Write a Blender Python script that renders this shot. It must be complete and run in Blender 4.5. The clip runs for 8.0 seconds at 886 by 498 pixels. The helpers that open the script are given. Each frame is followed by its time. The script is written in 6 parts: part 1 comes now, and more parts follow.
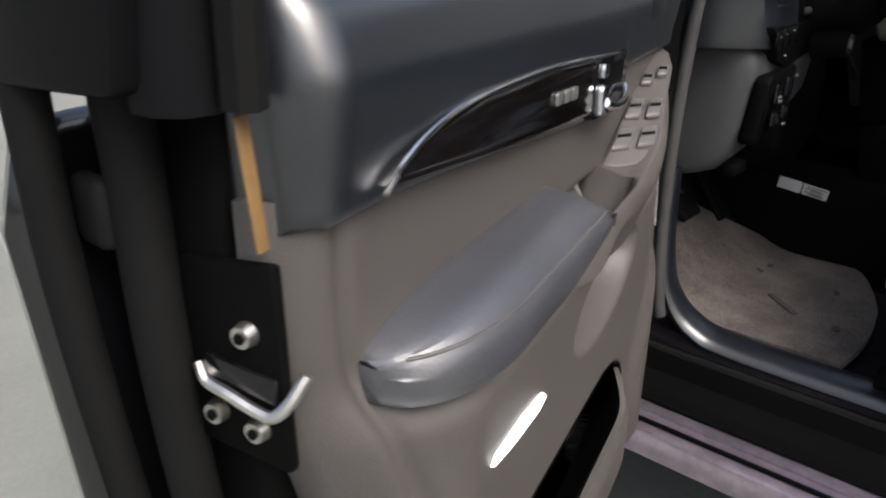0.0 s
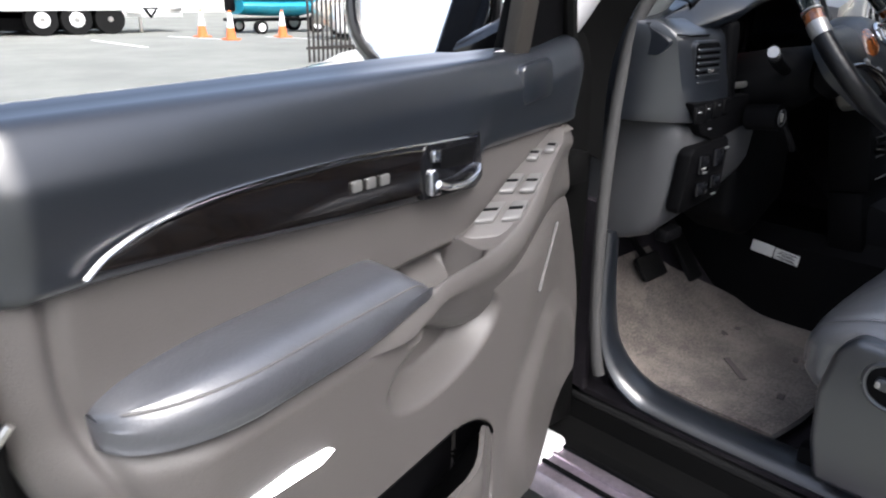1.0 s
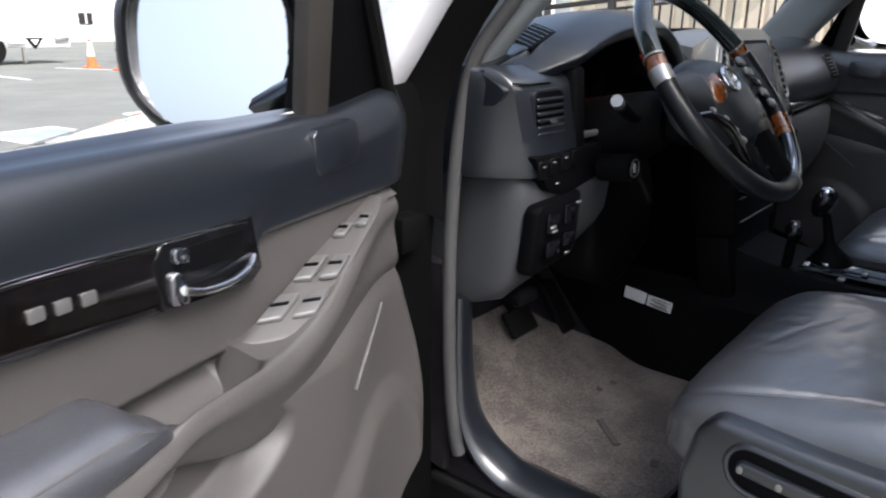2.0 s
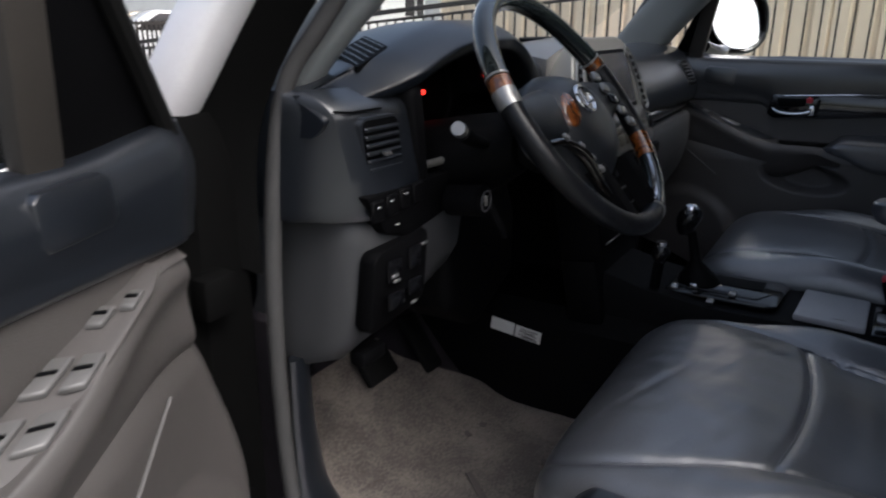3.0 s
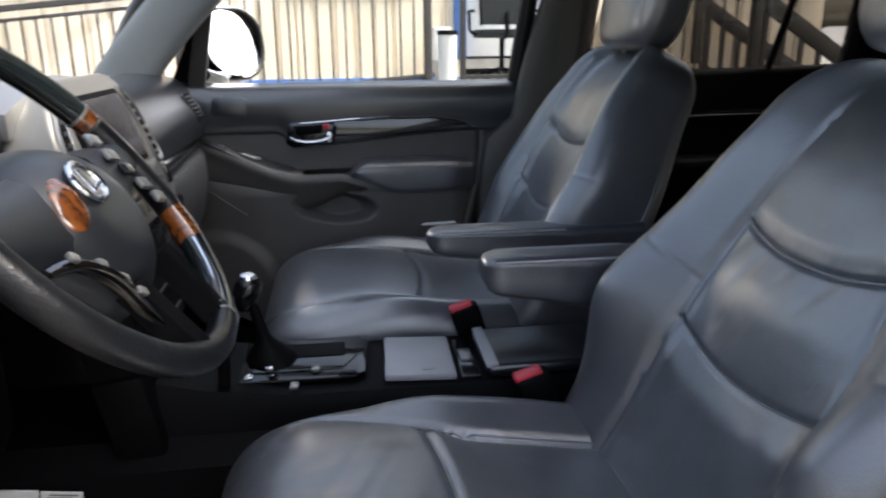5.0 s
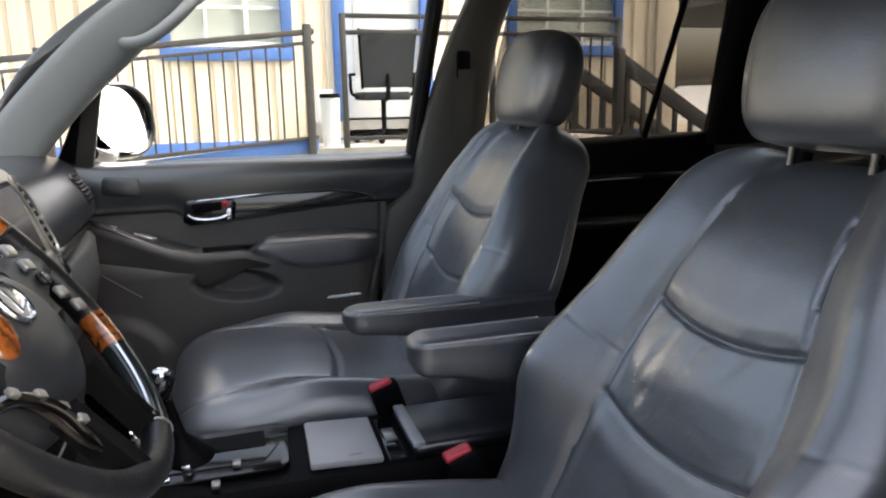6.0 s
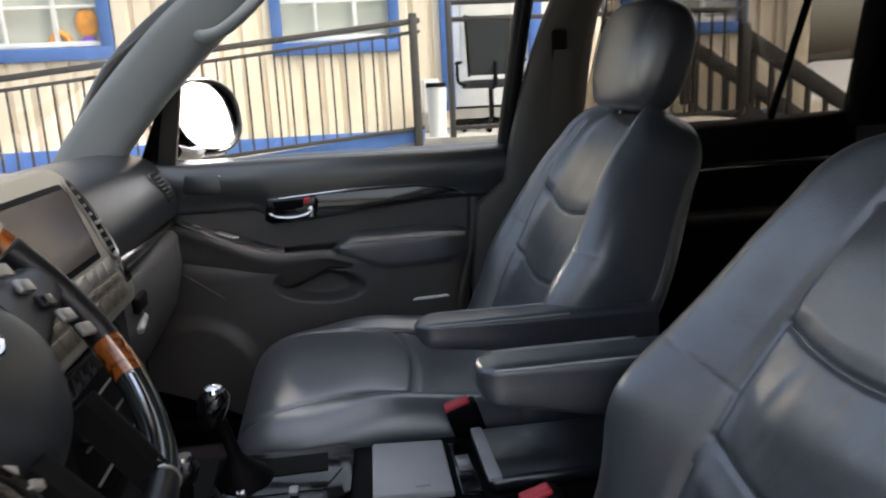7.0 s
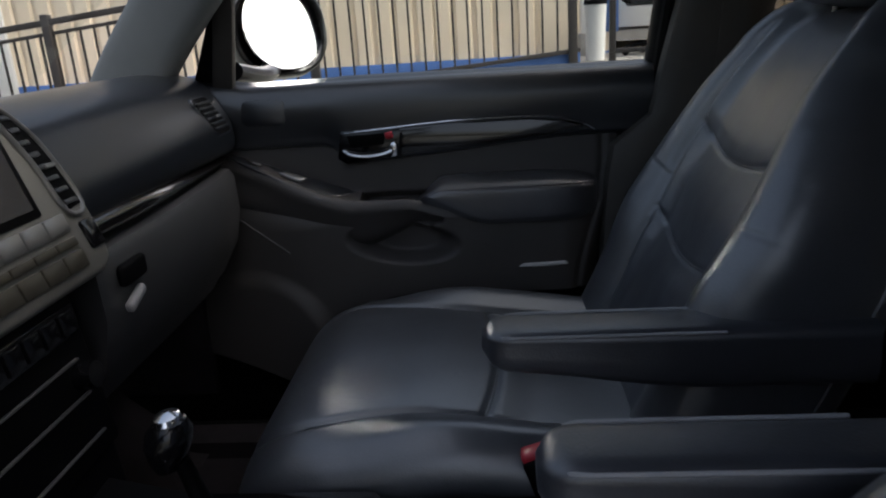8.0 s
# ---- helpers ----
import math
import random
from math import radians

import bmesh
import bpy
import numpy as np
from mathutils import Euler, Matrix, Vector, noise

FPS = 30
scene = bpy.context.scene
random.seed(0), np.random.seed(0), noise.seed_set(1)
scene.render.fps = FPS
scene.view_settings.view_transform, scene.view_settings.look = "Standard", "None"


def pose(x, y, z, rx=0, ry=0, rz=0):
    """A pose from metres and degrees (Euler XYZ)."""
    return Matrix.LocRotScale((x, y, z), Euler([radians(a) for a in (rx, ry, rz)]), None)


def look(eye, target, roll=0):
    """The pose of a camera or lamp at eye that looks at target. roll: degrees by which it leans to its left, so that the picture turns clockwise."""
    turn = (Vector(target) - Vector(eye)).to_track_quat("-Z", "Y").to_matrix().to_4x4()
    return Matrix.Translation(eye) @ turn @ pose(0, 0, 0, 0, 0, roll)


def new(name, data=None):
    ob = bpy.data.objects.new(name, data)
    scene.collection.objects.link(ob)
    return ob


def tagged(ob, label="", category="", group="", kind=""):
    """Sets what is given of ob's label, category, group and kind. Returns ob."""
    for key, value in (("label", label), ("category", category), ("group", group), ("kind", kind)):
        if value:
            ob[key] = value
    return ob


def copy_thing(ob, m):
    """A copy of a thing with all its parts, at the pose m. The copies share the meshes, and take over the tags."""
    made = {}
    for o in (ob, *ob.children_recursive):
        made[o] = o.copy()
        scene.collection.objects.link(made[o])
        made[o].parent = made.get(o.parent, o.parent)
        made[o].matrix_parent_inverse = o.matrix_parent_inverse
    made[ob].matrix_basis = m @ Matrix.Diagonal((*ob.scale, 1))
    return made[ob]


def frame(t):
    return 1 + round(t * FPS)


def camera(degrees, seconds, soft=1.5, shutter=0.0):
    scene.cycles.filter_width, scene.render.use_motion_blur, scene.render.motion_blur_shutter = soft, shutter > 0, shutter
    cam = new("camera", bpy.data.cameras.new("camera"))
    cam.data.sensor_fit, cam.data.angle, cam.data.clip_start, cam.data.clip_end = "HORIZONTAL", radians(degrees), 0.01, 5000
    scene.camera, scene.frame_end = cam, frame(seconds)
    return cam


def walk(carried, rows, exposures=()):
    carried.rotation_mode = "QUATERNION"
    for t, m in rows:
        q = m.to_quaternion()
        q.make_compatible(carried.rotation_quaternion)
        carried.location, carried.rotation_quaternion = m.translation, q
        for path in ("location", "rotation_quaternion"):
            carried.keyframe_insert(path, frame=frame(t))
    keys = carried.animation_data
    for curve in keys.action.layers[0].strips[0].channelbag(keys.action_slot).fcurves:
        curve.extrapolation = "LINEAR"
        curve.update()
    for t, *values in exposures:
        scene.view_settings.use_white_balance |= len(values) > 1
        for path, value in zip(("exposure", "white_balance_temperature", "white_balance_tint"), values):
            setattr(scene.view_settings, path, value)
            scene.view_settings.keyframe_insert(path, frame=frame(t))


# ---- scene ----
cam = camera(62.5, 8.0, soft=2.0, shutter=0.3)
PATH = [
    (0, (-1.847, -0.364, 1.197), (-0.442, 0.84, 0.438), 0.6),
    (0.5, (-1.794, -0.504, 1.23), (-0.52, 0.868, 0.526), 1.6),
    (1, (-1.736, -0.557, 1.251), (-0.437, 0.81, 0.585), 0.8),
    (1.5, (-1.629, -0.552, 1.266), (-0.242, 0.751, 0.649), 0.6),
    (3, (-1.366, -0.497, 1.292), (0.284, 0.464, 0.694), 0.5),
    (3.5, (-1.232, -0.466, 1.303), (0.532, 0.284, 0.734), 0.9),
    (4, (-1.156, -0.448, 1.302), (0.707, 0.026, 0.752), 2.0),
    (4.5, (-1.108, -0.412, 1.306), (0.81, -0.277, 0.756), 0.2),
    (5, (-1.083, -0.381, 1.309), (0.82, -0.649, 0.755), -0.5),
    (5.2, (-1.082, -0.375, 1.31), (0.801, -0.753, 0.752), -0.6),
    (6.3, (-1.065, -0.322, 1.358), (0.8, -0.928, 0.966), -0.9),
    (6.5, (-1.048, -0.332, 1.358), (0.848, -0.844, 0.984), -1.1),
    (7, (-0.953, -0.415, 1.344), (0.979, -0.696, 0.91), -2.9),
    (7.5, (-0.751, -0.524, 1.325), (1.184, -0.513, 0.819), -4.3),
    (8, (-0.581, -0.542, 1.297), (1.321, -0.387, 0.7), -3.8),
]
EXPOSURES = [(0.0, 0.8, 6350, 10), (0.5, 1.47, 6100, 10), (1.5, 1.46, 6000, 10), (3.0, 0.55, 6100, 10), (3.5, 0.8, 6050, 10), (4.5, 1.95, 6250, 10), (5.0, 2.05, 6450, 10), (6.5, 2.42, 7100, 10), (7.0, 1.85, 6850, 10), (7.5, 1.2, 6700, 10), (8.0, 0.6, 6400, 10)]
walk(cam, [(t, look(eye, target, roll)) for t, eye, target, roll in PATH], EXPOSURES)

# ---- light ----
world = bpy.data.worlds.new("sky")
scene.world = world
world.use_nodes = True
wn = world.node_tree.nodes
sky = wn.new("ShaderNodeTexSky")
sky.sky_type = "NISHITA"
sky.sun_disc = False
sky.sun_elevation = radians(52)
sky.sun_rotation = radians(190.6)
sky.air_density, sky.dust_density = 1.0, 7.0
wn["Background"].inputs["Strength"].default_value = 0.15
haze = wn.new("ShaderNodeHueSaturation")
haze.inputs["Saturation"].default_value = 0.8
world.node_tree.links.new(sky.outputs["Color"], haze.inputs["Color"])
world.node_tree.links.new(haze.outputs["Color"], wn["Background"].inputs["Color"])
sun = new("sun", bpy.data.lights.new("sun", "SUN"))
sun.data.energy, sun.data.angle, sun.data.color = 1.3, radians(30), (1.0, 0.99, 0.975)
sun.matrix_world = look((-1.05, -5.6, 7.2), (0, 0, 0))


# ---- helpers of this scene ----
def lerp(a, b, k):
    return a + (b - a) * k


def sstep(a, b, x):
    k = min(1.0, max(0.0, (x - a) / (b - a)))
    return k * k * (3 - 2 * k)


def bump(x, c, w):
    return math.exp(-((x - c) / w) ** 2)


def place_of(ob):
    m = ob.matrix_parent_inverse @ ob.matrix_basis if ob.parent else ob.matrix_basis
    return place_of(ob.parent) @ m if ob.parent else m


def part(name, bm, material, parent=None, label="", sharp=38):
    me = bpy.data.meshes.new(name)
    bmesh.ops.recalc_face_normals(bm, faces=bm.faces[:])
    bm.to_mesh(me)
    bm.free()
    me.materials.append(material)
    me.polygons.foreach_set("use_smooth", [True] * len(me.polygons))
    me.set_sharp_from_angle(angle=radians(sharp))
    ob = new(name, me)
    if parent:
        ob.parent = parent
        ob.matrix_parent_inverse = place_of(parent).inverted()
    if label:
        tagged(ob, label)
    return ob


def thing(name, at, label, category, group="", kind=""):
    ob = new(name)
    ob.empty_display_size = 0.1
    ob.matrix_basis = Matrix.Translation(at)
    return tagged(ob, label, category, group, kind)


def moved(bm, m):
    bmesh.ops.transform(bm, matrix=m, verts=bm.verts[:])
    return bm


def soften(bm, b, seg=2, angle=25):
    if b:
        bm.normal_update()
        es = [e for e in bm.edges if len(e.link_faces) == 2 and e.calc_face_angle(0) > radians(angle)]
        bmesh.ops.bevel(bm, geom=es, offset=b, segments=seg, affect="EDGES", profile=0.5, clamp_overlap=True)
    return bm


def rbox(c, s, b=0.004, seg=2, m=None):
    """A box of size s with rounded edges at c."""
    bm = bmesh.new()
    bmesh.ops.create_cube(bm, size=1)
    bmesh.ops.scale(bm, vec=s, verts=bm.verts[:])
    soften(bm, b, seg)
    if m:
        moved(bm, m)
    return moved(bm, Matrix.Translation(c))


def slab(poly, f, w0, w1, b=0.0, seg=2):
    """A polygon of (u, v) given the thickness w0..w1 in the frame f(u, v, w)."""
    bm = bmesh.new()
    lo = [bm.verts.new(f(u, v, w0)) for u, v in poly]
    hi = [bm.verts.new(f(u, v, w1)) for u, v in poly]
    n = len(poly)
    for i in range(n):
        bm.faces.new((lo[i], lo[(i + 1) % n], hi[(i + 1) % n], hi[i]))
    bm.faces.new(lo[::-1])
    bm.faces.new(hi)
    bmesh.ops.recalc_face_normals(bm, faces=bm.faces[:])
    return soften(bm, b, seg)


def loft(loops, caps=True, closed=True):
    bm = bmesh.new()
    rows = [[bm.verts.new(p) for p in lp] for lp in loops]
    n = len(rows[0])
    for a, b in zip(rows, rows[1:]):
        for i in range(n if closed else n - 1):
            j = (i + 1) % n
            bm.faces.new((a[i], a[j], b[j], b[i]))
    if caps:
        bm.faces.new(rows[0][::-1])
        bm.faces.new(rows[-1])
    return bm


def spline(pts, n=8, closed=False):
    """Catmull-Rom through pts."""
    pts = [Vector(p) for p in pts]
    k = len(pts)
    out = []
    for i in range(k if closed else k - 1):
        if closed:
            a, b, c, d = (pts[(i + j - 1) % k] for j in range(4))
        else:
            a, b, c, d = pts[max(0, i - 1)], pts[i], pts[i + 1], pts[min(k - 1, i + 2)]
        for s in range(n):
            t = s / n
            out.append(0.5 * (2 * b + (c - a) * t + (2 * a - 5 * b + 4 * c - d) * t * t + (3 * b - a - 3 * c + d) * t ** 3))
    if not closed:
        out.append(pts[-1])
    return out


def tube(pts, r, n=10, closed=False, flat=1.0):
    """A tube along pts; r a radius or a function of 0..1."""
    pts = [Vector(p) for p in pts]
    k = len(pts)
    loops = []
    up = None
    for i, p in enumerate(pts):
        a = pts[(i - 1) % k] if (closed or i) else p
        b = pts[(i + 1) % k] if (closed or i < k - 1) else p
        d = (b - a).normalized()
        if up is None:
            up = Vector((0, 0, 1)) if abs(d.z) < 0.9 else Vector((0, 1, 0))
        up = (up - d * up.dot(d)).normalized()
        side = d.cross(up)
        rr = r(i / max(1, k - 1)) if callable(r) else r
        loops.append([p + (side * math.cos(t) + up * math.sin(t) * flat) * rr for t in (2 * math.pi * j / n for j in range(n))])
    if closed:
        loops.append(loops[0])
        bm = loft(loops, caps=False)
        bmesh.ops.remove_doubles(bm, verts=bm.verts[:], dist=1e-5)
        return bm
    return loft(loops)


def rod(a, b, r, n=12, r2=None):
    return tube([a, b], (lambda t: lerp(r, r2, t)) if r2 is not None else r, n)


def roundrect(w, h, r, n=5):
    """The outline of a rounded rectangle about 0, 0."""
    out = []
    for cx, cy, a0 in ((w / 2 - r, h / 2 - r, 0), (-w / 2 + r, h / 2 - r, 90), (-w / 2 + r, -h / 2 + r, 180), (w / 2 - r, -h / 2 + r, 270)):
        for i in range(n + 1):
            a = radians(a0 + 90 * i / n)
            out.append((cx + r * math.cos(a), cy + r * math.sin(a)))
    return out


def sheet(nu, nv, f, back=None):
    """A grid of points f(i/nu, j/nv); with back, a closed shell whose far side is back(i/nu, j/nv)."""
    bm = bmesh.new()
    g = [[bm.verts.new(f(i / nu, j / nv)) for j in range(nv + 1)] for i in range(nu + 1)]
    for i in range(nu):
        for j in range(nv):
            bm.faces.new((g[i][j], g[i + 1][j], g[i + 1][j + 1], g[i][j + 1]))
    if back:
        ring = [(i, 0) for i in range(nu)] + [(nu, j) for j in range(nv)] + [(i, nv) for i in range(nu, 0, -1)] + [(0, j) for j in range(nv, 0, -1)]
        far = [bm.verts.new(back(i / nu, j / nv)) for i, j in ring]
        n = len(ring)
        for k in range(n):
            i, j = ring[k]
            a, b = ring[(k + 1) % n]
            bm.faces.new((g[i][j], g[a][b], far[(k + 1) % n], far[k]))
        bm.faces.new(far)
    return bm


# ---- materials ----
def material(name, base, rough=0.5, metal=0.0, vary=0.15, scale=6.0, grain=0.0, grain_scale=400.0, coat=0.0, spec=0.5, second=None, sheen=0.0, patch=0.0, emit=0.0):
    """A surface with broad stains, fine grain and a small relief."""
    m = bpy.data.materials.new(name)
    m.use_nodes = True
    nt = m.node_tree
    nd, ln = nt.nodes, nt.links
    p = nd["Principled BSDF"]
    co = nd.new("ShaderNodeTexCoord")
    big = nd.new("ShaderNodeTexNoise")
    big.inputs["Scale"].default_value = scale
    big.inputs["Detail"].default_value = 6
    big.inputs["Roughness"].default_value = 0.65
    fine = nd.new("ShaderNodeTexNoise")
    fine.inputs["Scale"].default_value = grain_scale
    fine.inputs["Detail"].default_value = 3
    for n in (big, fine):
        ln.new(co.outputs["Object"], n.inputs["Vector"])
    mix = nd.new("ShaderNodeMix")
    mix.data_type = "RGBA"
    c2 = second or tuple(v * (1 - vary) for v in base)
    mix.inputs["A"].default_value = (*c2, 1)
    mix.inputs["B"].default_value = (*(base if second else tuple(min(1, v * (1 + vary)) for v in base)), 1)
    ramp = nd.new("ShaderNodeMapRange")
    ramp.inputs["From Min"].default_value, ramp.inputs["From Max"].default_value = 0.35, 0.65
    add = nd.new("ShaderNodeMath")
    add.operation = "MULTIPLY_ADD"
    ln.new(fine.outputs["Fac"], add.inputs[0])
    add.inputs[1].default_value = 0.25 + patch
    ln.new(big.outputs["Fac"], add.inputs[2])
    off = nd.new("ShaderNodeMath")
    off.operation = "SUBTRACT"
    ln.new(add.outputs[0], off.inputs[0])
    off.inputs[1].default_value = 0.125 + patch / 2
    ln.new(off.outputs[0], ramp.inputs["Value"])
    ln.new(ramp.outputs["Result"], mix.inputs["Factor"])
    ln.new(mix.outputs["Result"], p.inputs["Base Color"])
    rr = nd.new("ShaderNodeMapRange")
    rr.inputs["To Min"].default_value, rr.inputs["To Max"].default_value = max(0.02, rough * 0.85), min(1, rough * 1.18)
    ln.new(big.outputs["Fac"], rr.inputs["Value"])
    ln.new(rr.outputs["Result"], p.inputs["Roughness"])
    p.inputs["Metallic"].default_value = metal
    p.inputs["Coat Weight"].default_value = coat
    p.inputs["Coat Roughness"].default_value = 0.06 if coat > 0.9 else 0.3
    p.inputs["Coat IOR"].default_value = 1.75 if 0.8 < coat < 1.0 else 1.5
    p.inputs["Specular IOR Level"].default_value = spec
    p.inputs["Sheen Weight"].default_value = sheen
    if grain:
        b = nd.new("ShaderNodeBump")
        b.inputs["Strength"].default_value = grain
        b.inputs["Distance"].default_value = 0.002
        ln.new(fine.outputs["Fac"], b.inputs["Height"])
        ln.new(b.outputs["Normal"], p.inputs["Normal"])
    if emit:
        p.inputs["Emission Color"].default_value = (*base, 1)
        p.inputs["Emission Strength"].default_value = emit
    return m


def leather(name, base, rough, coat=0.9):
    """Pebbled hide: cells of a millimetre or two, creases, worn gloss."""
    m = material(name, base, rough, vary=0.2, scale=9, grain=0.0, spec=0.75)
    nd, ln = m.node_tree.nodes, m.node_tree.links
    co = nd.new("ShaderNodeTexCoord")
    cell = nd.new("ShaderNodeTexVoronoi")
    cell.inputs["Scale"].default_value = 420
    crease = nd.new("ShaderNodeTexNoise")
    crease.inputs["Scale"].default_value = 22
    crease.inputs["Detail"].default_value = 4
    crease.inputs["Distortion"].default_value = 1.4
    for n in (cell, crease):
        ln.new(co.outputs["Object"], n.inputs["Vector"])
    b1, b2 = nd.new("ShaderNodeBump"), nd.new("ShaderNodeBump")
    b1.inputs["Strength"].default_value, b1.inputs["Distance"].default_value = 0.25, 0.0008
    b2.inputs["Strength"].default_value, b2.inputs["Distance"].default_value = 0.09, 0.006
    ln.new(cell.outputs["Distance"], b1.inputs["Height"])
    ln.new(crease.outputs["Fac"], b2.inputs["Height"])
    ln.new(b2.outputs["Normal"], b1.inputs["Normal"])
    ln.new(b1.outputs["Normal"], nd["Principled BSDF"].inputs["Normal"])
    nd["Principled BSDF"].inputs["Coat Weight"].default_value = coat
    nd["Principled BSDF"].inputs["Coat IOR"].default_value = 1.9
    nd["Principled BSDF"].inputs["Coat Roughness"].default_value = 0.33
    ln.new(b2.outputs["Normal"], nd["Principled BSDF"].inputs["Coat Normal"])
    return m


def wood(name, light, dark, scale=30):
    """Lacquered burr veneer."""
    m = material(name, light, 0.18, coat=1.0)
    nd, ln = m.node_tree.nodes, m.node_tree.links
    p = nd["Principled BSDF"]
    co = nd.new("ShaderNodeTexCoord")
    w = nd.new("ShaderNodeTexWave")
    w.inputs["Scale"].default_value, w.inputs["Distortion"].default_value = scale, 9
    w.inputs["Detail"].default_value, w.inputs["Detail Scale"].default_value = 4, 2.5
    ln.new(co.outputs["Object"], w.inputs["Vector"])
    mix = nd.new("ShaderNodeMix")
    mix.data_type = "RGBA"
    mix.inputs["A"].default_value, mix.inputs["B"].default_value = (*dark, 1), (*light, 1)
    ln.new(w.outputs["Fac"], mix.inputs["Factor"])
    ln.new(mix.outputs["Result"], p.inputs["Base Color"])
    return m


def glass(name, tint, rough=0.0):
    m = bpy.data.materials.new(name)
    m.use_nodes = True
    nt = m.node_tree
    nt.nodes.remove(nt.nodes["Principled BSDF"])
    tr, gl, fr, mx, pw, sc = (nt.nodes.new(k) for k in ("ShaderNodeBsdfTransparent", "ShaderNodeBsdfGlossy", "ShaderNodeLayerWeight", "ShaderNodeMixShader", "ShaderNodeMath", "ShaderNodeMath"))
    tr.inputs["Color"].default_value = (*tint, 1)
    gl.inputs["Roughness"].default_value = rough
    fr.inputs["Blend"].default_value = 0.5
    pw.operation, sc.operation = "POWER", "MULTIPLY_ADD"
    pw.inputs[1].default_value = 5.0
    sc.inputs[1].default_value, sc.inputs[2].default_value = 0.9, 0.03
    nt.links.new(fr.outputs["Facing"], pw.inputs[0])
    nt.links.new(pw.outputs[0], sc.inputs[0])
    nt.links.new(sc.outputs[0], mx.inputs[0])
    nt.links.new(tr.outputs[0], mx.inputs[1])
    nt.links.new(gl.outputs[0], mx.inputs[2])
    nt.links.new(mx.outputs[0], nt.nodes["Material Output"].inputs[0])
    return m


M_SEAT = leather("seat_leather", (0.056, 0.060, 0.069), 0.42, 1.0)
M_ARM = leather("armrest_leather", (0.052, 0.054, 0.062), 0.36, 0.55)
M_TAUPE = material("door_plastic_taupe", (0.072, 0.066, 0.063), 0.44, grain=0.25, grain_scale=700, vary=0.06, scale=4)
M_TAUPE2 = material("door_vinyl_taupe", (0.088, 0.084, 0.082), 0.52, grain=0.3, grain_scale=500, vary=0.06, scale=4)
M_DARK = material("soft_dark_vinyl", (0.0075, 0.0095, 0.0135), 0.33, coat=0.85, grain=0.05, grain_scale=600, vary=0.12, scale=5)
M_DARK.node_tree.nodes["Principled BSDF"].inputs["Coat Roughness"].default_value = 0.33
M_DASH = material("dash_top_vinyl", (0.006, 0.008, 0.012), 0.30, coat=0.45, grain=0.08, grain_scale=600, vary=0.12, scale=5)
M_GREY = material("grey_trim_plastic", (0.045, 0.046, 0.049), 0.45, grain=0.25, grain_scale=700, vary=0.06, scale=4)
M_PILLAR = material("pillar_trim_grey", (0.20, 0.215, 0.22), 0.6, grain=0.2, grain_scale=500, vary=0.06, scale=4)
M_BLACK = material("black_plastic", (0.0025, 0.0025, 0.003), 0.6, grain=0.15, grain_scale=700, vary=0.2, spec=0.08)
M_GLOSS = material("gloss_black_plastic", (0.005, 0.005, 0.006), 0.12, vary=0.2)
M_PAINT = material("black_car_paint", (0.003, 0.003, 0.004), 0.3, coat=1.0, vary=0.1)
M_FRAME = material("satin_black_frame", (0.003, 0.003, 0.004), 0.5, spec=0.17, vary=0.15)
M_RUBBER = material("rubber_seal", (0.004, 0.004, 0.004), 0.75, vary=0.2, scale=20, spec=0.2)
M_SEAL = material("grey_cloth_seal", (0.05, 0.049, 0.049), 0.75, grain=0.3, grain_scale=900, vary=0.12, scale=20)
M_CHROME = material("chrome", (0.85, 0.85, 0.87), 0.12, metal=1.0, vary=0.03)
M_SILVER = material("silver_paint", (0.32, 0.315, 0.305), 0.30, metal=0.75, vary=0.06)
M_STEEL = material("worn_steel", (0.62, 0.60, 0.57), 0.35, metal=1.0, vary=0.2, scale=60)
M_WOODDARK = wood("dark_walnut_veneer", (0.0045, 0.0032, 0.0026), (0.0025, 0.002, 0.002), 16)
# Wood of the rim; also colours the painted orange reflection on the hub.
M_WOOD_REFLECT = wood("amber_veneer_and_reflection", (0.20, 0.060, 0.013), (0.07, 0.020, 0.006), 22)
M_WHEEL = leather("wheel_leather", (0.006, 0.0065, 0.008), 0.30, 0.0)
M_WHEEL.node_tree.nodes["Principled BSDF"].inputs["Specular IOR Level"].default_value = 0.3
M_CARPET = material("grey_carpet", (0.026, 0.023, 0.027), 0.95, grain=0.9, grain_scale=900, vary=0.2, scale=14, spec=0.1)
M_MAT = material("taupe_mat_carpet", (0.19, 0.162, 0.14), 0.95, second=(0.07, 0.059, 0.052), grain=0.9, grain_scale=240, scale=9, patch=0.5, sheen=0.2)
M_MATTEXT = material("mat_stitching", (0.09, 0.08, 0.075), 0.9, vary=0.2)
M_HEADLINE = material("headliner_cloth", (0.09, 0.088, 0.084), 0.9, grain=0.4, grain_scale=800, vary=0.05)
M_RED = material("red_button", (0.55, 0.03, 0.05), 0.35, vary=0.08)
M_REDLAMP = material("red_lamp", (1.0, 0.03, 0.02), 0.4, emit=2.5)
# A reflector's brightness put in as emission; it is no lamp.
M_LENSGLOW = material("glowing_reflector_lens", (1.0, 0.96, 0.92), 0.3, emit=3.0)
M_WHITE = material("white_print", (0.72, 0.72, 0.70), 0.5, vary=0.06)
M_AMBERLENS = material("amber_lamp_strip", (0.20, 0.12, 0.05), 0.35, vary=0.12, scale=40)
M_GLASS = glass("window_glass", (0.93, 0.95, 0.935))
M_SHELL = material("black_inner_paint", (0.002, 0.002, 0.002), 0.7, spec=0.08)
# Bright strip finish; near-white also paints sky reflection and glare.
M_SATIN_GLARE = material("satin_strip_and_glare", (0.84, 0.83, 0.85), 0.4, metal=0.2, vary=0.05)
